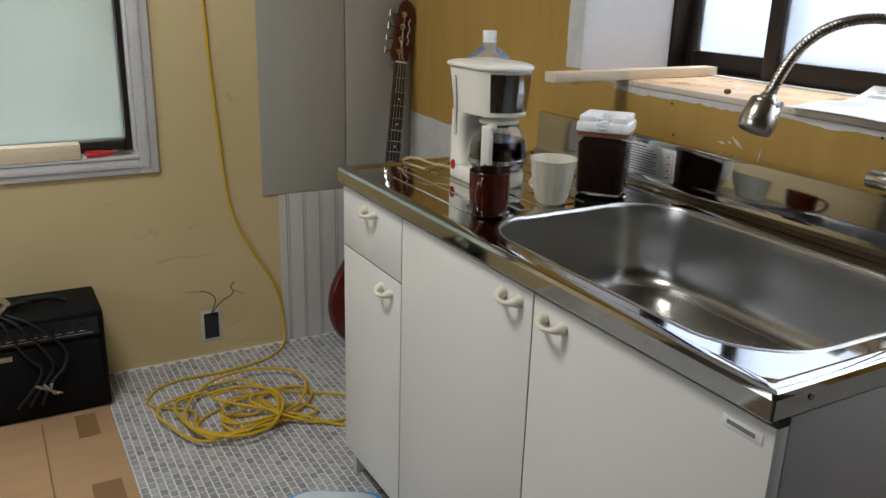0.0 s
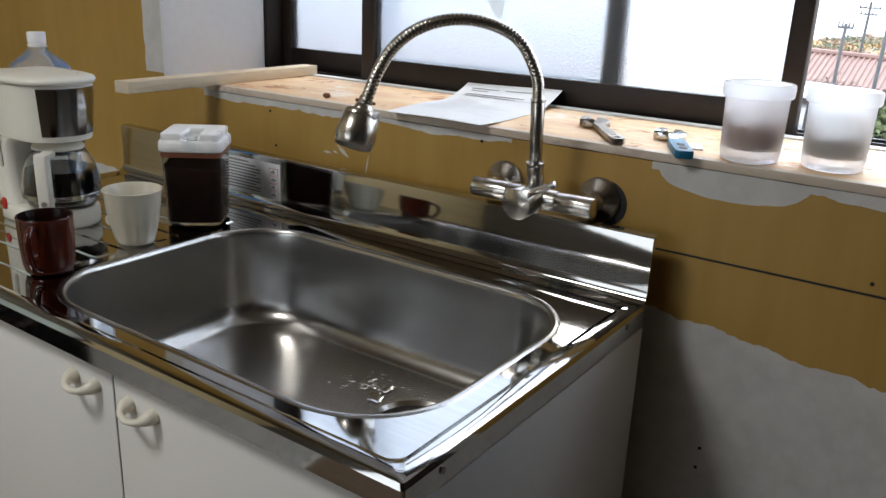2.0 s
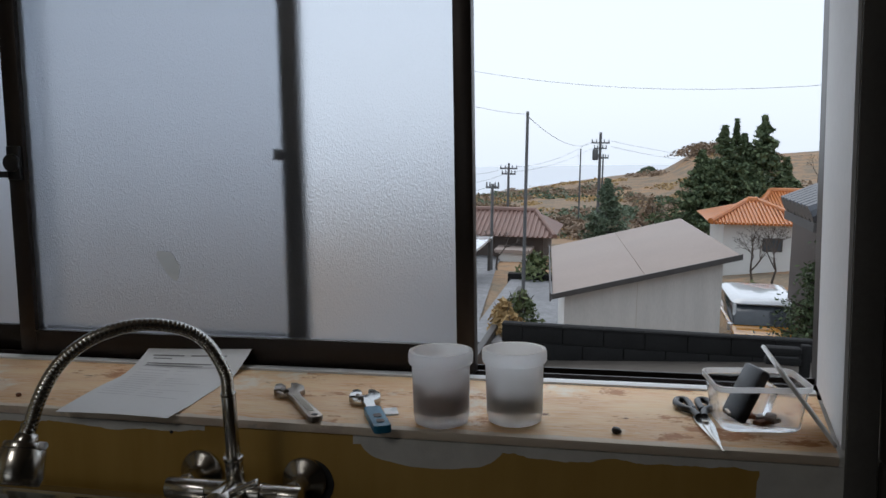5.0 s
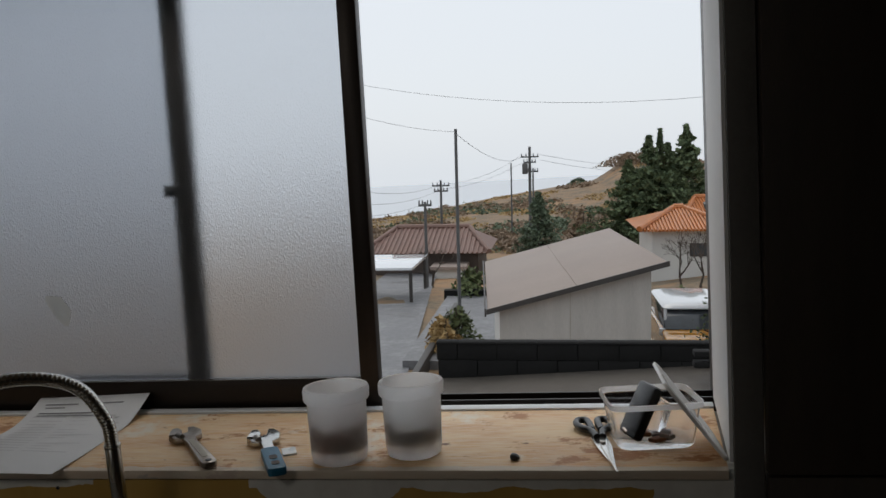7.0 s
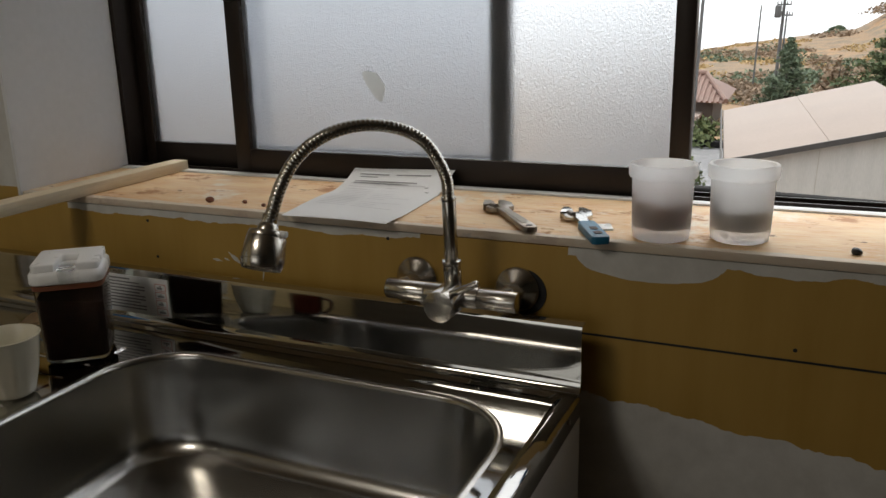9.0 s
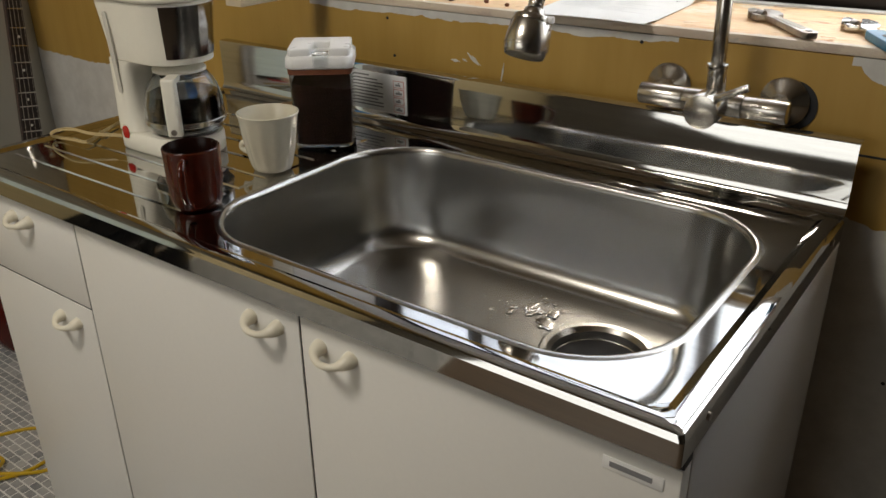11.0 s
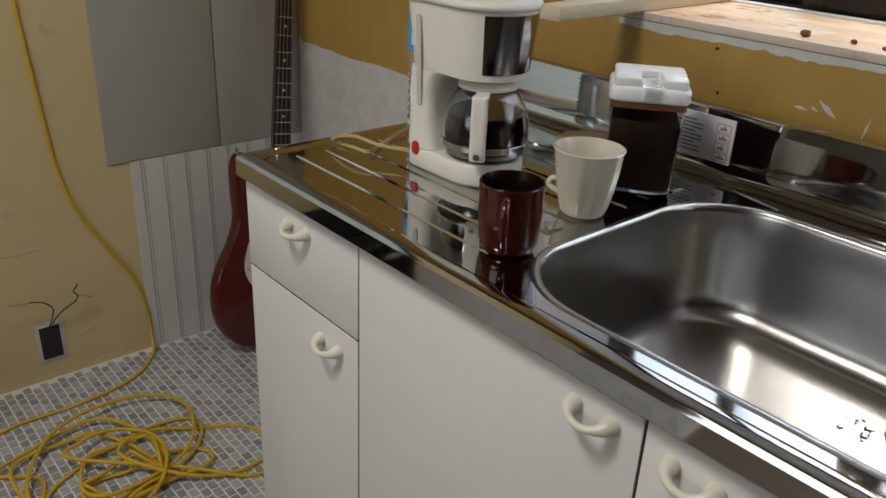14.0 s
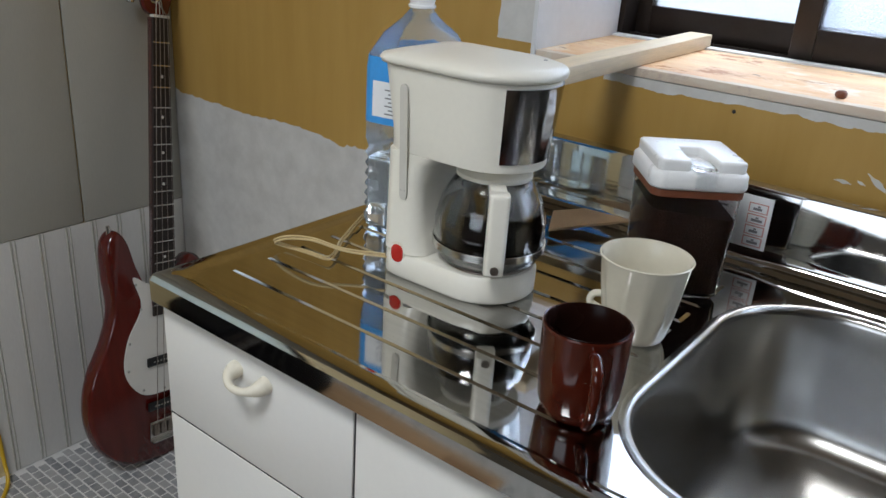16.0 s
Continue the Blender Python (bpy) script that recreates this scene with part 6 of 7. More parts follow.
for a, b in zip(ra, ra[1:]):
    for j in range(3):
        bm.faces.new((a[j], b[j], b[j + 1], a[j + 1]))
single("road", bm, M_ROAD, "wet grey lane running downhill", "road", kind="structure")
single("forecourt", boxes((16, 24.5, -0.9, 2.75, -3.6, -3.02)), M_ROAD, "wet concrete apron beside the shed", "pavement", kind="structure", smooth=False)

# dark block wall along the yard
BZ = -0.07
bw = thing("block_wall", (7.1, -0.6, -0.80), "low dark wet concrete block wall", "wall")
shared = finish(boxes((-0.06, 0.06, -0.196, 0.196, 0.0, 0.186)), "block", M_BLOCK, bevel=0.006)
for c in range(2):
    for k in range(9):
        y = 0.52 - 0.40 * k - (0.2 if c else 0)
        b = new("block", shared)
        b.parent = bw
        b.location = Vector((7.1, y, -0.80 + BZ + 0.19 * c)) - bw.location
part("core", boxes((7.06, 7.14, -3.2, 0.70, -0.90, -0.455 + BZ)), M_BLOCK, bw, smooth=False)
part("coping", boxes((7.03, 7.17, -3.2, 0.735, -0.45 + BZ, -0.43 + BZ)), M_BLOCK, bw, bevel=0.006)
part("end_block", boxes((7.04, 7.16, 0.522, 0.73, -0.61 + BZ, -0.422 + BZ)), M_BLOCK, bw, bevel=0.006)
post = thing("gate_post", (6.6, -1.55, -0.80), "black steel gate bracket by the yard wall", "gate post")
part("post", boxes((6.52, 6.60, -2.08, -2.0, -0.80, -0.42)), M_BLOCK, post, bevel=0.01)
for z in (-0.60, -0.50):
    part("hinge_plate", boxes((6.48, 6.60, -1.995, -1.70, z, z + 0.055)), M_BLOCK, post, bevel=0.01)

# ---- shed ----
shed = thing("shed", (14.9, -0.7, -3.0), "whitewashed lean-to shed with a grey-brown sheet roof", "shed", rot=(0, 0, 4.0))
SM = Matrix.Translation((12.0, 0.585, 0)) @ Matrix.Rotation(math.radians(4.8), 4, "Z")


def shed_part(name, bm, m, parent=None, label="", **kw):
    bm.transform(SM)
    return part(name, bm, m, parent or shed, label, **kw)


def sloped(x0, x1, y0, y1, top, bottom, shift=0.0):
    """A slab under the single-pitch roof: its top rises towards -y."""
    bm = boxes((x0, x1, y0, y1, 0, 1))
    for v in bm.verts:
        line = -1.13 + 0.72 * (-v.co.y / 2.86)
        v.co.z = line + top if v.co.z > 0.5 else (line + bottom if shift else bottom)
    return bm


for k in range(2):
    shed_part("roof_sheet", sloped(0.0, 5.88, -2.88 + 1.442 * k, -1.4405 + 1.442 * k, 0.0, -0.045, 1), M_SHEDROOF, label="grey-brown roofing sheet", bevel=0.01)
shed_part("verge_board", sloped(-0.03, -0.002, -2.9, 0.02, 0.010, -0.075, 1), M_DARKTRIM, smooth=False)
shed_part("eave_board", boxes((-0.03, 5.9, 0.022, 0.05, -1.24, -1.11)), M_DARKTRIM, smooth=False)
shed_part("front_wall", sloped(0.22, 0.30, -2.66, -0.20, -0.12, -3.3), M_SHEDWALL, label="stained white wall", smooth=False)
shed_part("side_wall", sloped(0.30, 5.6, -0.29, -0.20, -0.12, -3.3), M_HOUSEWALL, smooth=False)
shed_part("far_wall", sloped(0.30, 5.6, -2.66, -2.57, -0.12, -3.3), M_SHEDWALL, smooth=False)
for y in (-1.35,):
    shed_part("wall_joint", sloped(0.214, 0.2185, y - 0.006, y + 0.006, -0.13, -3.2), M_STAIN, smooth=False)

# ---- small amber van beside the shed ----
van = thing("parked_van", (15.6, -3.55, -3.16), "amber boxy small van with a white roof", "car")
VX, VY, VZ = 14.6, -3.32, -3.24


side = [(0.0, 0.28), (0.02, 0.80), (0.18, 1.00), (0.62, 1.08), (3.2, 1.08), (3.28, 0.35), (3.1, 0.22), (0.1, 0.20)]
bm = bmesh.new()
loft(bm, [[bm.verts.new((VX + x, VY + y, VZ + z)) for x, z in side] for y in (-0.73, 0.73)])
vb = part("body", bm, M_CARBODY, van, "amber paint", bevel=0.05, segments=3)
cab_pts = [(0.60, 1.082), (0.95, 1.38), (1.2, 1.44), (3.0, 1.43), (3.18, 1.082)]
bm = bmesh.new()
loft(bm, [[bm.verts.new((VX + x, VY + y * (1 - 0.10 * (z - 0.95) / 0.6), VZ + z)) for x, z in cab_pts] for y in (-0.70, 0.70)])
part("cabin", bm, M_CARGLASS, van, "dark glazed cabin", bevel=0.03, segments=2)
bm = bmesh.new()
loft(bm, [ring(bm, rr(VX + 0.95 - e, VX + 3.1 + e, VY - 0.64 - e, VY + 0.64 + e, 0.16, 5), VZ + z) for e, z in ((0.0, 1.415), (0.02, 1.44), (-0.03, 1.49), (-0.16, 1.52))])
part("roof", bm, M_CARROOF, van, "white roof")
for y in (-0.66, 0.66):
    bm = bmesh.new()
    tube(bm, [(VX + 0.60, VY + y, VZ + 0.95), (VX + 0.97, VY + y * 0.93, VZ + 1.42)], 0.035, 8)
    part("pillar", bm, M_CARROOF, van)
    part("mirror", boxes((VX + 0.62, VX + 0.74, VY + y * 1.08 - 0.06, VY + y * 1.08 + 0.06, VZ + 0.96, VZ + 1.10)), M_CARROOF, van, bevel=0.02)
    part("headlight", boxes((VX - 0.01, VX + 0.10, VY + y * 0.84 - 0.12, VY + y * 0.84 + 0.12, VZ + 0.60, VZ + 0.78)), M_NICKEL, van, bevel=0.02)
    for x in (0.55, 2.75):
        bm = bmesh.new()
        cyl(bm, (VX + x, VY + y * 1.0 - 0.07, VZ + 0.27), (VX + x, VY + y * 1.0 + 0.07, VZ + 0.27), 0.27, n=24)
        tyre = part("wheel", bm, M_TYRE, van, "black tyre", bevel=0.03)
        bm = bmesh.new()
        cyl(bm, (VX + x, VY + y * 1.0 - 0.075, VZ + 0.27), (VX + x, VY + y * 1.0 + 0.075, VZ + 0.27), 0.16, n=20)
        part("rim", bm, M_NICKEL, tyre)
part("grille", boxes((VX - 0.012, VX + 0.02, VY - 0.34, VY + 0.34, VZ + 0.52, VZ + 0.62)), M_BLACKPL, van, bevel=0.01)

# ---- houses ----


def hip_house(name, x0, x1, y0, y1, zb, ze, zr, wall, roof, label, ridge=0.4, rows=9):
    h = thing(name, ((x0 + x1) / 2, (y0 + y1) / 2, zb), label, "house")
    w = part("wall", boxes((x0, x1, y0, y1, zb, ze)), wall, h, smooth=False)
    o = 0.55
    cx, r = (x0 + x1) / 2, (y1 - y0) * ridge / 2
    cy = (y0 + y1) / 2
    bm = bmesh.new()
    e = [bm.verts.new(p) for p in ((x0 - o, y0 - o, ze - 0.1), (x0 - o, y1 + o, ze - 0.1), (x1 + o, y1 + o, ze - 0.1), (x1 + o, y0 - o, ze - 0.1))]
    t = [bm.verts.new((cx, cy - r, zr)), bm.verts.new((cx, cy + r, zr))]
    for f in ((e[0], t[0], t[1], e[1]), (e[1], t[1], e[2]), (e[2], t[1], t[0], e[3]), (e[3], t[0], e[0]), (e[0], e[1], e[2], e[3])):
        bm.faces.new(f)
    rf = part("roof", bm, roof, h, smooth=False)
    # rows of tiles seen as ribs running up the near slope, and ridge caps
    for k in range(rows * 3):
        y = y0 - o + (y1 - y0 + 2 * o) * (k + 0.5) / (rows * 3)
        lim = (y - (y0 - o)) / (cy - r - (y0 - o)) if y < cy - r else ((y1 + o - y) / (y1 + o - cy - r) if y > cy + r else 1.0)
        lim = max(0.05, min(1.0, lim))
        bm = bmesh.new()
        cyl(bm, (x0 - o, y, ze - 0.08), (x0 - o + (cx - x0 + o) * lim, y, ze - 0.08 + (zr - ze + 0.1) * lim), 0.055, n=6)
        part("tile_rib", bm, roof, rf)
    bm = bmesh.new()
    tube(bm, [t_ for t_ in ((cx, cy - r, zr + 0.05), (cx, cy + r, zr + 0.05))], 0.14, 8)
    for c, s in (((x0 - o, y0 - o, ze), -1), ((x0 - o, y1 + o, ze), 1)):
        tube(bm, [c, (cx, cy + s * r, zr + 0.05)], 0.11, 8)
    part("ridge_cap", bm, roof, rf)
    return h


oh = hip_house("tiled_house", 31.0, 35.5, -6.95, -4.35, -3.8, -1.62, -1.06, M_HOUSEWALL, M_ORANGE, "white house with an orange tiled hip roof", 0.15)
for y in (-6.1,):
    w = part("window", boxes((30.95, 31.05, y - 0.35, y + 0.35, -2.75, -2.25)), M_DARKTRIM, oh, smooth=False)
    part("pane", boxes((30.93, 30.948, y - 0.3, y + 0.3, -2.7, -2.3)), M_CARGLASS, w, smooth=False)
hip_house("tiled_house", 37, 41, -9.4, -6.9, -3.9, -1.62, -1.0, M_HOUSEWALL, M_ORANGE, "further house with an orange tiled roof", 0.7)
bh = hip_house("timber_house", 36, 41, 2.8, 7.6, -4.6, -3.0, -2.2, M_TIMBER, M_BROWNROOF, "dark timber house with a reddish brown roof", 0.75)
part("lean_to_wall", boxes((34.5, 35.9, 3.4, 4.6, -4.6, -3.7)), M_HOUSEWALL, bh, "pale lean-to", smooth=False)
part("lean_to_roof", boxes((34.3, 35.95, 3.2, 4.8, -3.69, -3.55)), M_SHEDROOF, bh, smooth=False)
ch = thing("carport", (26, 5.2, -3.4), "small open carport with a pale sheet roof", "carport")
part("roof", boxes((25, 28.5, 4.0, 6.4, -2.36, -2.26)), M_CARROOF, ch, "pale sheet roof", bevel=0.02)
for x in (25.2, 28.3):
    for y in (4.1, 6.2):
        bm = bmesh.new()
        cyl(bm, (x, y, -3.5), (x, y, -2.365), 0.06, n=8)
        part("post", bm, M_DARKTRIM, ch)
# neighbour's eave with dark tiles, close by on one side
nh = thing("neighbour_roof", (13, -4.2, -0.3), "dark tiled eave of a neighbouring house", "house")
part("wall", boxes((12.6, 16, -7.5, -3.75, -3.0, -0.02)), M_TIMBER, nh, smooth=False)
for k in range(8):
    bm = bmesh.new()
    x = 12.0 + 0.27 * k
    tube(bm, [(x, -3.17, 0.28), (x, -4.2, 0.72), (x, -6.0, 1.5)], 0.15, 10)
    part("tile_row", bm, M_SLATE, nh)
part("fascia", boxes((11.9, 14.1, -3.30, -3.22, 0.02, 0.16)), M_DARKTRIM, nh, smooth=False)

# ---- poles and wires ----


def pole(x, y, z0, z1, r, arms, label, box_at=None):
    p = thing("utility_pole", (x, y, z0), label, "utility pole", "utility poles")
    bm = bmesh.new()
    cyl(bm, (x, y, z0 - 0.3), (x, y, z1), r, r * 0.75, n=12)
    part("pole", bm, M_POLE, p)
    for z, half in arms:
        part("crossarm", boxes((x - 0.05, x + 0.05, y - half, y + half, z, z + 0.08)), M_POLE, p, smooth=False)
        for s in (-0.9, -0.4, 0.4, 0.9):
            bm = bmesh.new()
            cyl(bm, (x, y + s * half, z + 0.08), (x, y + s * half, z + 0.24), 0.035, 0.02, n=8)
            part("insulator", bm, M_POLE, p)
    if box_at:
        bm = bmesh.new()
        cyl(bm, (x - 0.35, y + 0.25, box_at), (x - 0.35, y + 0.25, box_at + 0.6), 0.16, n=14)
        part("transformer", bm, M_POLE, p, "grey transformer can", bevel=0.03)
    return p


pole(20.4, 1.97, -3.4, 2.02, 0.052, [], "slim dark steel pole beside the lane")
pole(45, 0.60, -4.5, 1.66, 0.10, [(1.05, 0.5), (0.75, 0.35)], "concrete power pole with crossarms and a transformer", 0.15)
pole(46.5, 0.45, -4.5, 0.45, 0.06, [(0.2, 0.3)], "shorter concrete pole beside the power pole")
pole(45, 5.62, -4.6, -0.1, 0.085, [(-0.45, 0.5), (-0.75, 0.4)], "concrete power pole with crossarms")
pole(30, 4.28, -3.9, -0.42, 0.07, [(-0.6, 0.25)], "weathered pole by the lane")
pole(60, 2.3, -5, 0.55, 0.07, [], "tall thin bare mast on the hillside")


def wire(a, b, sag, r=0.012):
    a, b, r = Vector(a), Vector(b), 0.55 * r
    bm = bmesh.new()
    tube(bm, [a.lerp(b, t) - Vector((0, 0, 4 * sag * t * (1 - t))) for t in [i / 14 for i in range(15)]], r, 5)
    single("overhead_wire", bm, M_WIRE, "thin black overhead wire between poles", "wire", "overhead wires")


wire((20.4, 1.97, 1.9), (45, 0.9, 1.2), 0.5)
wire((20.4, 1.97, 1.95), (9, 4.6, 3.0), 0.3, 0.007)
wire((16, 4.5, 3.1), (13, -5.5, 2.45), 0.5, 0.006)
wire((45, 0.0, 1.2), (62, -14, 0.4), 0.6, 0.015)
wire((45, 0.0, 0.9), (62, -12, -0.1), 0.5, 0.015)
wire((45, 1.2, 1.1), (45, 5.2, -0.3), 0.3)
wire((45, 1.0, 0.8), (45, 6.0, -0.6), 0.35)
wire((45, 5.62, -0.3), (22, 6.0, 0.6), 0.4)
wire((45, 5.62, -0.6), (24, 6.6, 0.0), 0.4)
wire((30, 4.28, -0.5), (20, 6.0, -0.1), 0.25, 0.009)

# ---- trees and shrubs ----


def leaves(name, centres, size, material, parent, rng):
    """Many small bent leaf tufts, one mesh."""
    co, faces = [], []
    for c in centres:
        a, t = rng.uniform(0, math.tau), rng.uniform(-0.9, 0.9)
        u = Vector((math.cos(a) * math.cos(t), math.sin(a) * math.cos(t), math.sin(t)))
        v = u.orthogonal().normalized()
        v.rotate(Matrix.Rotation(rng.uniform(0, math.tau), 3, u))
        s = size * rng.uniform(0.6, 1.5)
        k = len(co)
        c = Vector(c)
        co += [c - u * s, c + v * s * 0.5, c + u * s + v * s * 0.15, c - v * s * 0.5 + Vector((0, 0, s * 0.2))]
        faces += [(k, k + 1, k + 2), (k, k + 2, k + 3)]
    me = bpy.data.meshes.new(name)
    me.from_pydata([tuple(p) for p in co], [], faces)
    me.materials.append(material)
    ob = new(name, me)
    ob.data.transform(origin(parent).inverted())
    ob.parent = parent
    return ob


def conifer(x, y, z0, z1, spread, count, leaf, material, seed, label, ragged=0.2):
    rng = random.Random(seed)
    t = thing("conifer_tree", (x, y, z0), label, "tree", "trees on the slope")
    bm = bmesh.new()
    cyl(bm, (x, y, z0 - 0.4), (x, y, z1 - 0.2), 0.04 * (z1 - z0), 0.01, n=8)
    limbs = []
    h = z1 - z0
    for k in range(190):
        f = rng.uniform(0.05, 0.98)
        a = rng.uniform(0, math.tau)
        reach = spread * 1.08 * (1 - f) ** 1.05 * rng.uniform(0.55, 1.1) + 0.03 * spread
        p = Vector((x, y, z0 + f * h))
        q = p + Vector((reach * math.cos(a), reach * math.sin(a), reach * rng.uniform(-0.05, 0.3)))
        limbs.append((p, q, reach))
        cyl(bm, p, q, 0.012 * h * (1 - f) + 0.01, 0.006, n=5)
    part("trunk", bm, M_BARK, t)
    cs = []
    for k in range(count):
        p, q, reach = limbs[rng.randrange(len(limbs))]
        f = rng.uniform(0.2, 1.08)
        c = p.lerp(q, f)
        w = ragged * (0.14 + 0.24 * reach)
        cs.append(c + Vector((rng.gauss(0, w), rng.gauss(0, w), rng.gauss(0, w * 0.7))))
    for k in range(count // 14):
        cs.append(Vector((x + rng.gauss(0, 0.05), y + rng.gauss(0, 0.05), z0 + h * rng.uniform(0.85, 1.03))))
    leaves("crown", cs, leaf, material, t, rng)
    return t


conifer(40, -4.3, -3.4, 0.7, 2.3, 12480, 0.094, M_PINELEAF, 1, "dense dark green conifer behind the houses")
conifer(40.6, -5.35, -3.4, 1.85, 2.3, 12480, 0.089, M_PINELEAF, 2, "tall dark green conifer behind the houses")
conifer(41, -7.2, -3.2, 2.35, 2.6, 13440, 0.094, M_PINELEAF, 3, "tall dark green conifer behind the houses")
conifer(41, -6.3, -3.2, 1.5, 2.4, 10560, 0.094, M_PINELEAF, 4, "dark green conifer behind the houses")
conifer(41.5, -6.0, -3.2, 2.2, 0.9, 5000, 0.09, M_PINELEAF, 15, "slender dark green conifer behind the houses")
conifer(41.5, -8.4, -3.2, 0.4, 1.6, 11664, 0.094, M_PINELEAF, 5, "dark green conifer behind the houses")
conifer(28, -0.05, -3.7, -0.15, 1.65, 12560, 0.055, M_PINELEAF2, 6, "grey-green pine behind the shed", 0.25)
conifer(13.4, -3.80, -3.2, 0.15, 1.05, 16480, 0.034, M_PINELEAF, 7, "dark evergreen beside the parked van", 0.35)


def shrub(x, y, z, r, h, count, leaf, material, seed, label, name="shrub", category="shrub"):
    rng = random.Random(seed)
    s = thing(name, (x, y, z), label, category, "shrubs on the slope")
    bm = bmesh.new()
    for k in range(9):
        a, w = rng.uniform(0, math.tau), rng.uniform(0.3, 0.8)
        tube(bm, [(x, y, z - 0.1), (x + 0.4 * w * r * math.cos(a), y + 0.4 * w * r * math.sin(a), z + 0.45 * h), (x + w * r * math.cos(a), y + w * r * math.sin(a), z + h * rng.uniform(0.6, 0.95))], 0.02, 5, [0.03 * h, 0.02 * h, 0.006])
    part("stem", bm, M_BARK, s)
    cs = []
    for k in range(count):
        a, q, e = rng.uniform(0, math.tau), rng.random() ** 0.5, rng.random()
        k2 = 1 + 0.35 * math.sin(3 * a + seed)
        cs.append((x + r * k2 * q * math.cos(a) * (1 - 0.5 * e), y + r * k2 * q * math.sin(a) * (1 - 0.5 * e), z + h * e * (1.05 - 0.4 * q)))
    leaves("foliage", cs, leaf, material, s, rng)
    return s


shrub(18, 1.75, -3.0, 0.55, 0.85, 500, 0.07, M_SHRUB, 21, "straggly green shrub by the lane")
shrub(17.2, 2.05, -3.0, 0.35, 0.75, 500, 0.08, M_STRAW, 22, "tuft of straw-coloured grass", "grass_tuft", "grass")
shrub(16.6, 1.75, -3.0, 0.35, 0.55, 400, 0.07, M_STRAW, 23, "tuft of straw-coloured grass", "grass_tuft", "grass")
shrub(24.5, 2.0, -3.3, 0.9, 1.2, 700, 0.09, M_SHRUB, 24, "green garden shrub behind the low wall")
shrub(19.5, -3.6, -3.0, 1.0, 1.0, 700, 0.07, M_SHRUB, 25, "yellow-green hedge beyond the van")
shrub(43, -2.2, -4.6, 1.5, 3.0, 1400, 0.12, M_RUSSET, 26, "rounded russet winter tree", "winter_tree", "tree")
for k, (x, y, r, h) in enumerate(((52, 7, 3, 1.6), (55, 3.5, 3, 1.5), (58, 10, 4, 1.8), (50, 1.2, 2.2, 1.7), (64, -1, 4, 1.6), (54, -3.2, 2.5, 2.0), (115, -11.4, 3.2, 2.6), (118, -14, 4, 2.8), (118, -4.8, 1.2, 1.4), (116, -17, 5, 2.2), (60, 14, 4, 1.8))):
    shrub(x, y, land_z(x, y) - 0.3, r * 1.2, h * 0.8, 1100, 0.07 + 0.0012 * x, M_RUSSET if k % 4 else M_PINELEAF2, 40 + k, "patch of russet winter scrub on the hill", "scrub_patch", "scrub")
# winter scrub over the slope, thick in the hollows
rng = random.Random(77)
for name_, mat_, want, label_ in (("hillside_scrub", M_RUSSET, 260, "russet winter scrub scattered over the hillside"), ("hillside_brush", M_PINELEAF2, 130, "olive brush scattered over the hillside"), ("dry_grass", M_STRAW, 150, "straw-coloured dry grass on the hillside")):
    hs = thing(name_, (70, 0, land_z(70, 0)), label_, "scrub", kind="stuff")
    cs, made = [], 0
    while made < want:
        x, y = rng.uniform(49, 116), rng.uniform(-17, 19)
        if noise.noise(Vector((x * 0.06, y * 0.16, 5 if mat_ is M_STRAW else 9))) < -0.05 + 0.12 * (x > 95):
            continue
        made += 1
        r_, h_ = rng.uniform(0.5, 1.7), rng.uniform(0.25, 0.85) * (0.4 if mat_ is M_STRAW else 1)
        for k in range(55):
            a, q = rng.uniform(0, math.tau), rng.random() ** 0.5
            px, py = x + 1.6 * r_ * q * math.cos(a), y + r_ * q * math.sin(a)
            cs.append((px, py, land_z(px, py) + h_ * rng.random() * (1.1 - q)))
    leaves("foliage", cs, 0.17, mat_, hs, rng)
single("retaining_wall", boxes((24.0, 24.3, 0.9, 2.85, -3.6, -2.85)), M_BLOCK, "low dark retaining wall by the lane", "wall", smooth=False)
single("kerb", boxes((9, 22, 2.16, 2.30, -3.3, -2.86)), M_DARKTRIM, "dark kerb along the lane", "kerb", kind="structure", bevel=0.01)


def bare_tree(x, y, z, h, seed, label):
    rng = random.Random(seed)
    t = thing("bare_tree", (x, y, z), label, "tree", "bare trees")
    bm = bmesh.new()

    def grow(p, d, ln, r, lvl):
        q = p + d * ln
        tube(bm, [p, p.lerp(q, 0.5) + Vector((rng.gauss(0, 0.05), rng.gauss(0, 0.05), 0)) * ln, q], r, 5, [r, r * 0.8, r * 0.6])
        if lvl:
            for k in range(3 if lvl > 1 else 4):
                n_ = (d + Vector((rng.gauss(0, 0.55), rng.gauss(0, 0.55), rng.gauss(0.1, 0.3)))).normalized()
                grow(q, n_, ln * rng.uniform(0.55, 0.8), r * 0.55, lvl - 1)

    grow(Vector((x, y, z - 0.2)), Vector((0, 0, 1)), h * 0.34, 0.024 * h, 5)
    part("crown", bm, M_BARK, t)
    return t


bare_tree(30.5, 4.1, -3.9, 2.3, 3, "bare winter tree by the lane")
bare_tree(26, -4.6, -3.4, 2.5, 6, "bare winter tree in front of the white house")
bare_tree(26.8, -5.5, -3.4, 2.3, 8, "bare winter tree in front of the white house")
bare_tree(60, -14, -1.6, 2.2, 9, "bare tree on the ridge")

# the land lies a little askew to the house
SKEW = Matrix.Translation((-1.0, -0.33, 1.38)) @ Euler((0.033, -0.0225, 0.020)).to_matrix().to_4x4() @ Matrix.Translation((1.0, 0.33, -1.38))
for o in list(bpy.data.objects):
    if o not in indoors and o.parent is None and o.name.split(".")[0] != "water":
        o.matrix_basis = SKEW @ o.matrix_basis

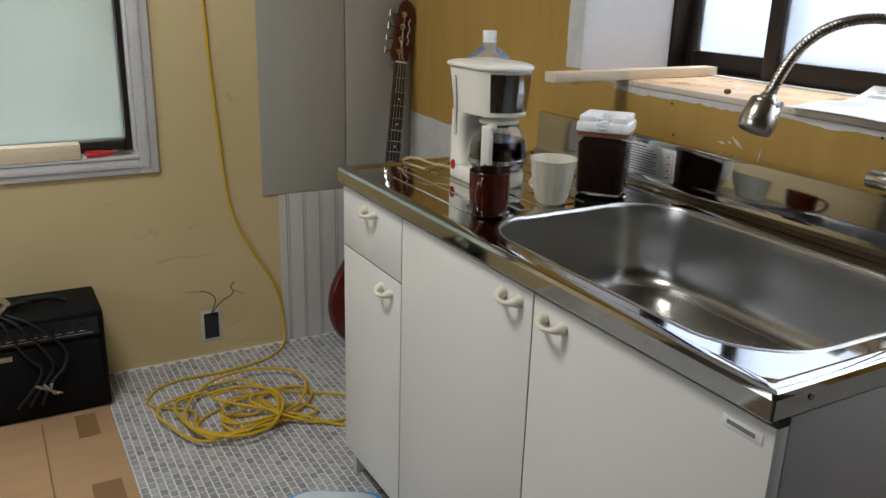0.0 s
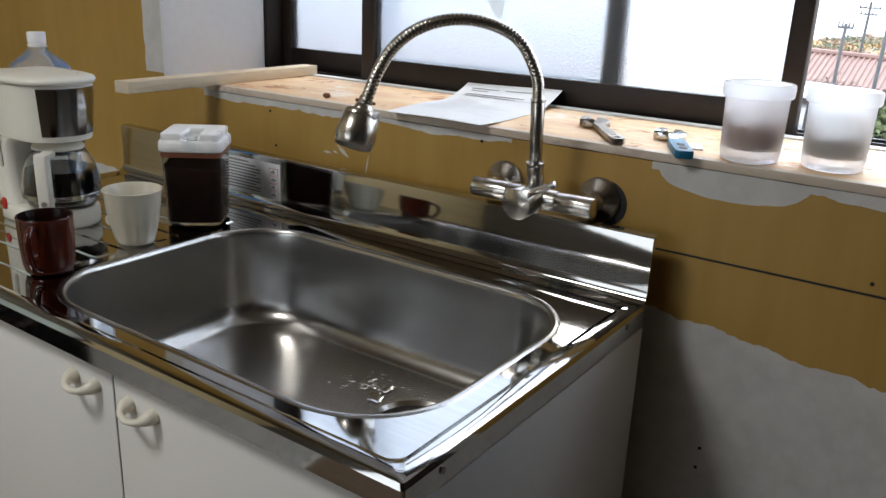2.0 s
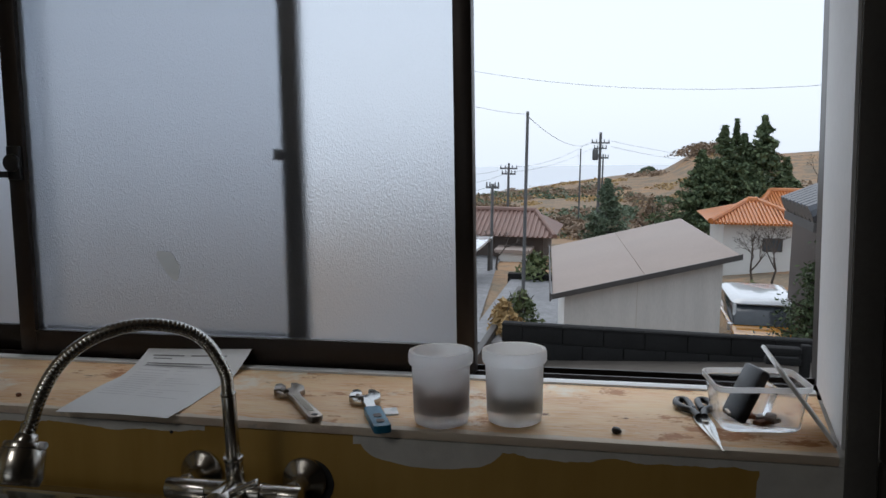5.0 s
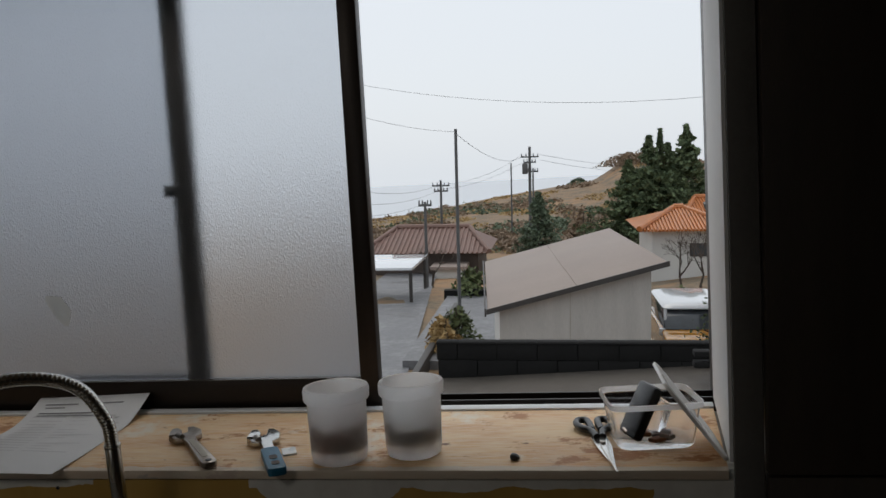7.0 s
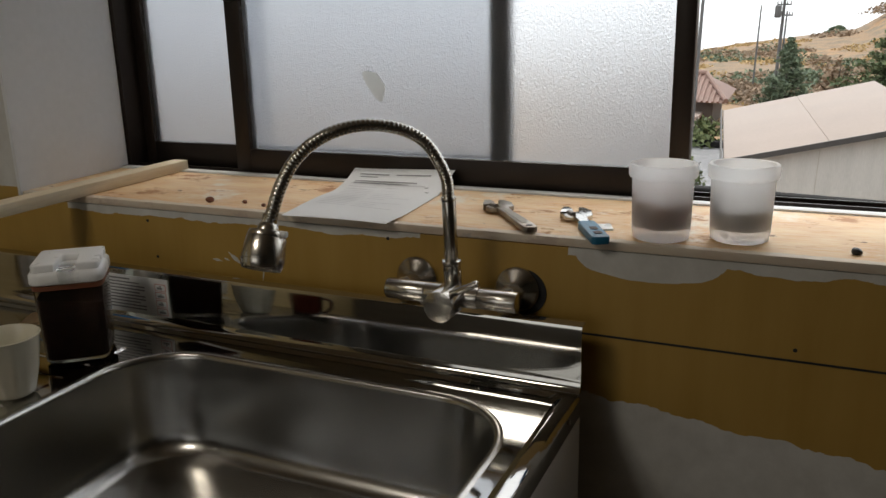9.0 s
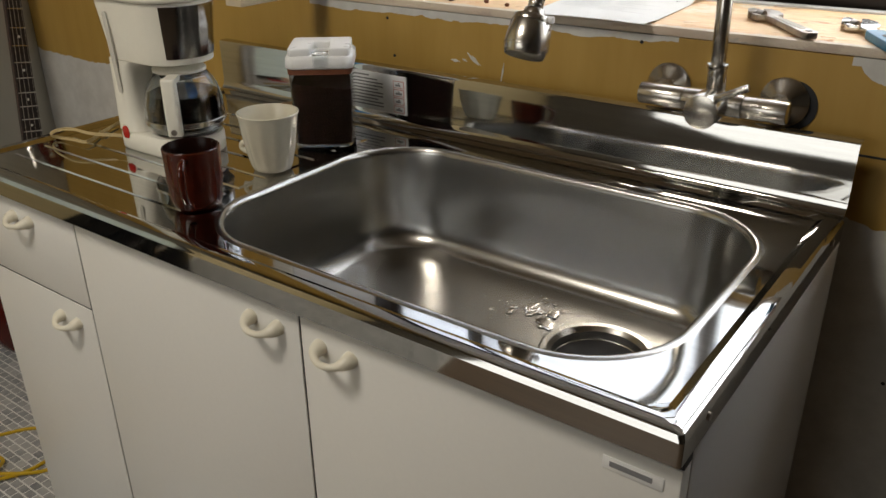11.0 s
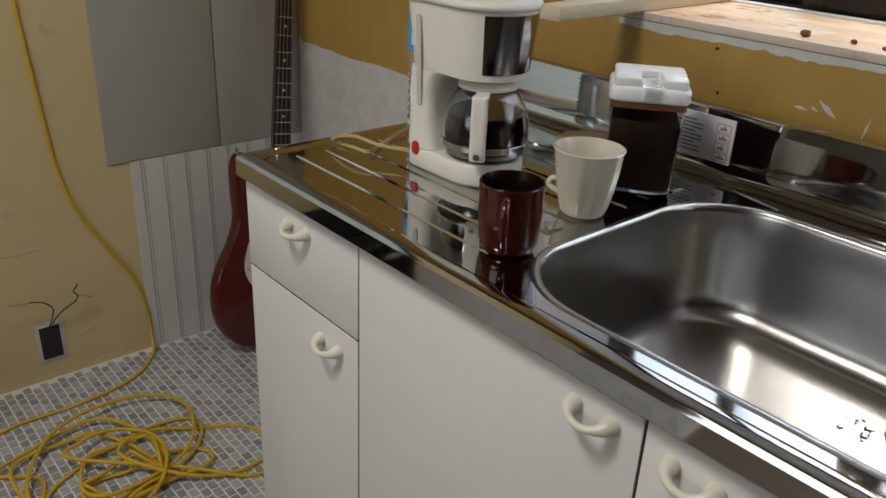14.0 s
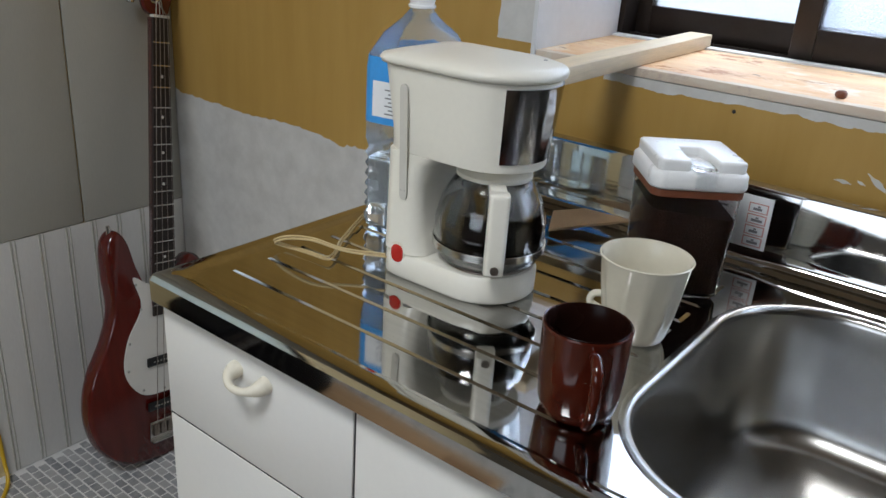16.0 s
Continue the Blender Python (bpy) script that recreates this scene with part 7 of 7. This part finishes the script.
# mottled screen added close outside the end wall's window to dim its pane
single("backdrop", boxes((-3.2, 0.2, 2.85, 2.95, -2.5, 2.3)), plain("grey_green_backdrop", (0.36, 0.40, 0.36), 0.8, var=0.5, scale=3.0), "grey-green screen added outside the misted window to dim it", "backdrop", kind="structure", smooth=False)

# ---- floor mosaic ----
TX, TY, G = 0.0205, 0.0275, 0.0036
verts, faces = [], []
tile = bmesh.new()
lo = [tile.verts.new((x, y, -0.0010)) for x, y in ((0, 0), (TX - G, 0), (TX - G, TY - G), (0, TY - G))]
hi = [tile.verts.new((x, y, 0.0)) for x, y in ((0.0006, 0.0006), (TX - G - 0.0006, 0.0006), (TX - G - 0.0006, TY - G - 0.0006), (0.0006, TY - G - 0.0006))]
for i in range(4):
    tile.faces.new((lo[i], lo[(i + 1) % 4], hi[(i + 1) % 4], hi[i]))
tile.faces.new(hi)
tile_mesh = finish(tile, "tile", M_TILE, smooth=False)
for i in range(int((WX + 2.98) / TX)):
    for j in range(int((EY + 2.38) / TY)):
        x, y = -2.98 + i * TX, -2.38 + j * TY + (0.5 * TY if i % 2 else 0)
        if x + TX > WX or y + TY > EY or y < 0.9 or (x > -0.47 and y < 1.15):
            continue
        if -0.99 < x < -0.53 and 1.12 < y < 1.45:
            t = new("tile", tile_mesh)
            t.location = (x, y, 0)
            t.parent = floor
            continue
        k = len(verts)
        verts += [(x, y, -0.0010), (x + TX - G, y, -0.0010), (x + TX - G, y + TY - G, -0.0010), (x, y + TY - G, -0.0010), (x + 0.0006, y + 0.0006, 0), (x + TX - G - 0.0006, y + 0.0006, 0), (x + TX - G - 0.0006, y + TY - G - 0.0006, 0), (x + 0.0006, y + TY - G - 0.0006, 0)]
        faces += [(k + 4, k + 5, k + 6, k + 7), (k, k + 1, k + 5, k + 4), (k + 1, k + 2, k + 6, k + 5), (k + 2, k + 3, k + 7, k + 6), (k + 3, k, k + 4, k + 7)]
me = bpy.data.meshes.new("mosaic")
me.from_pydata(verts, [], faces)
me.materials.append(M_TILE)
mosaic = new("mosaic", me)
mosaic.parent = floor
tagged(mosaic, "small grey mosaic pieces", kind="stuff")
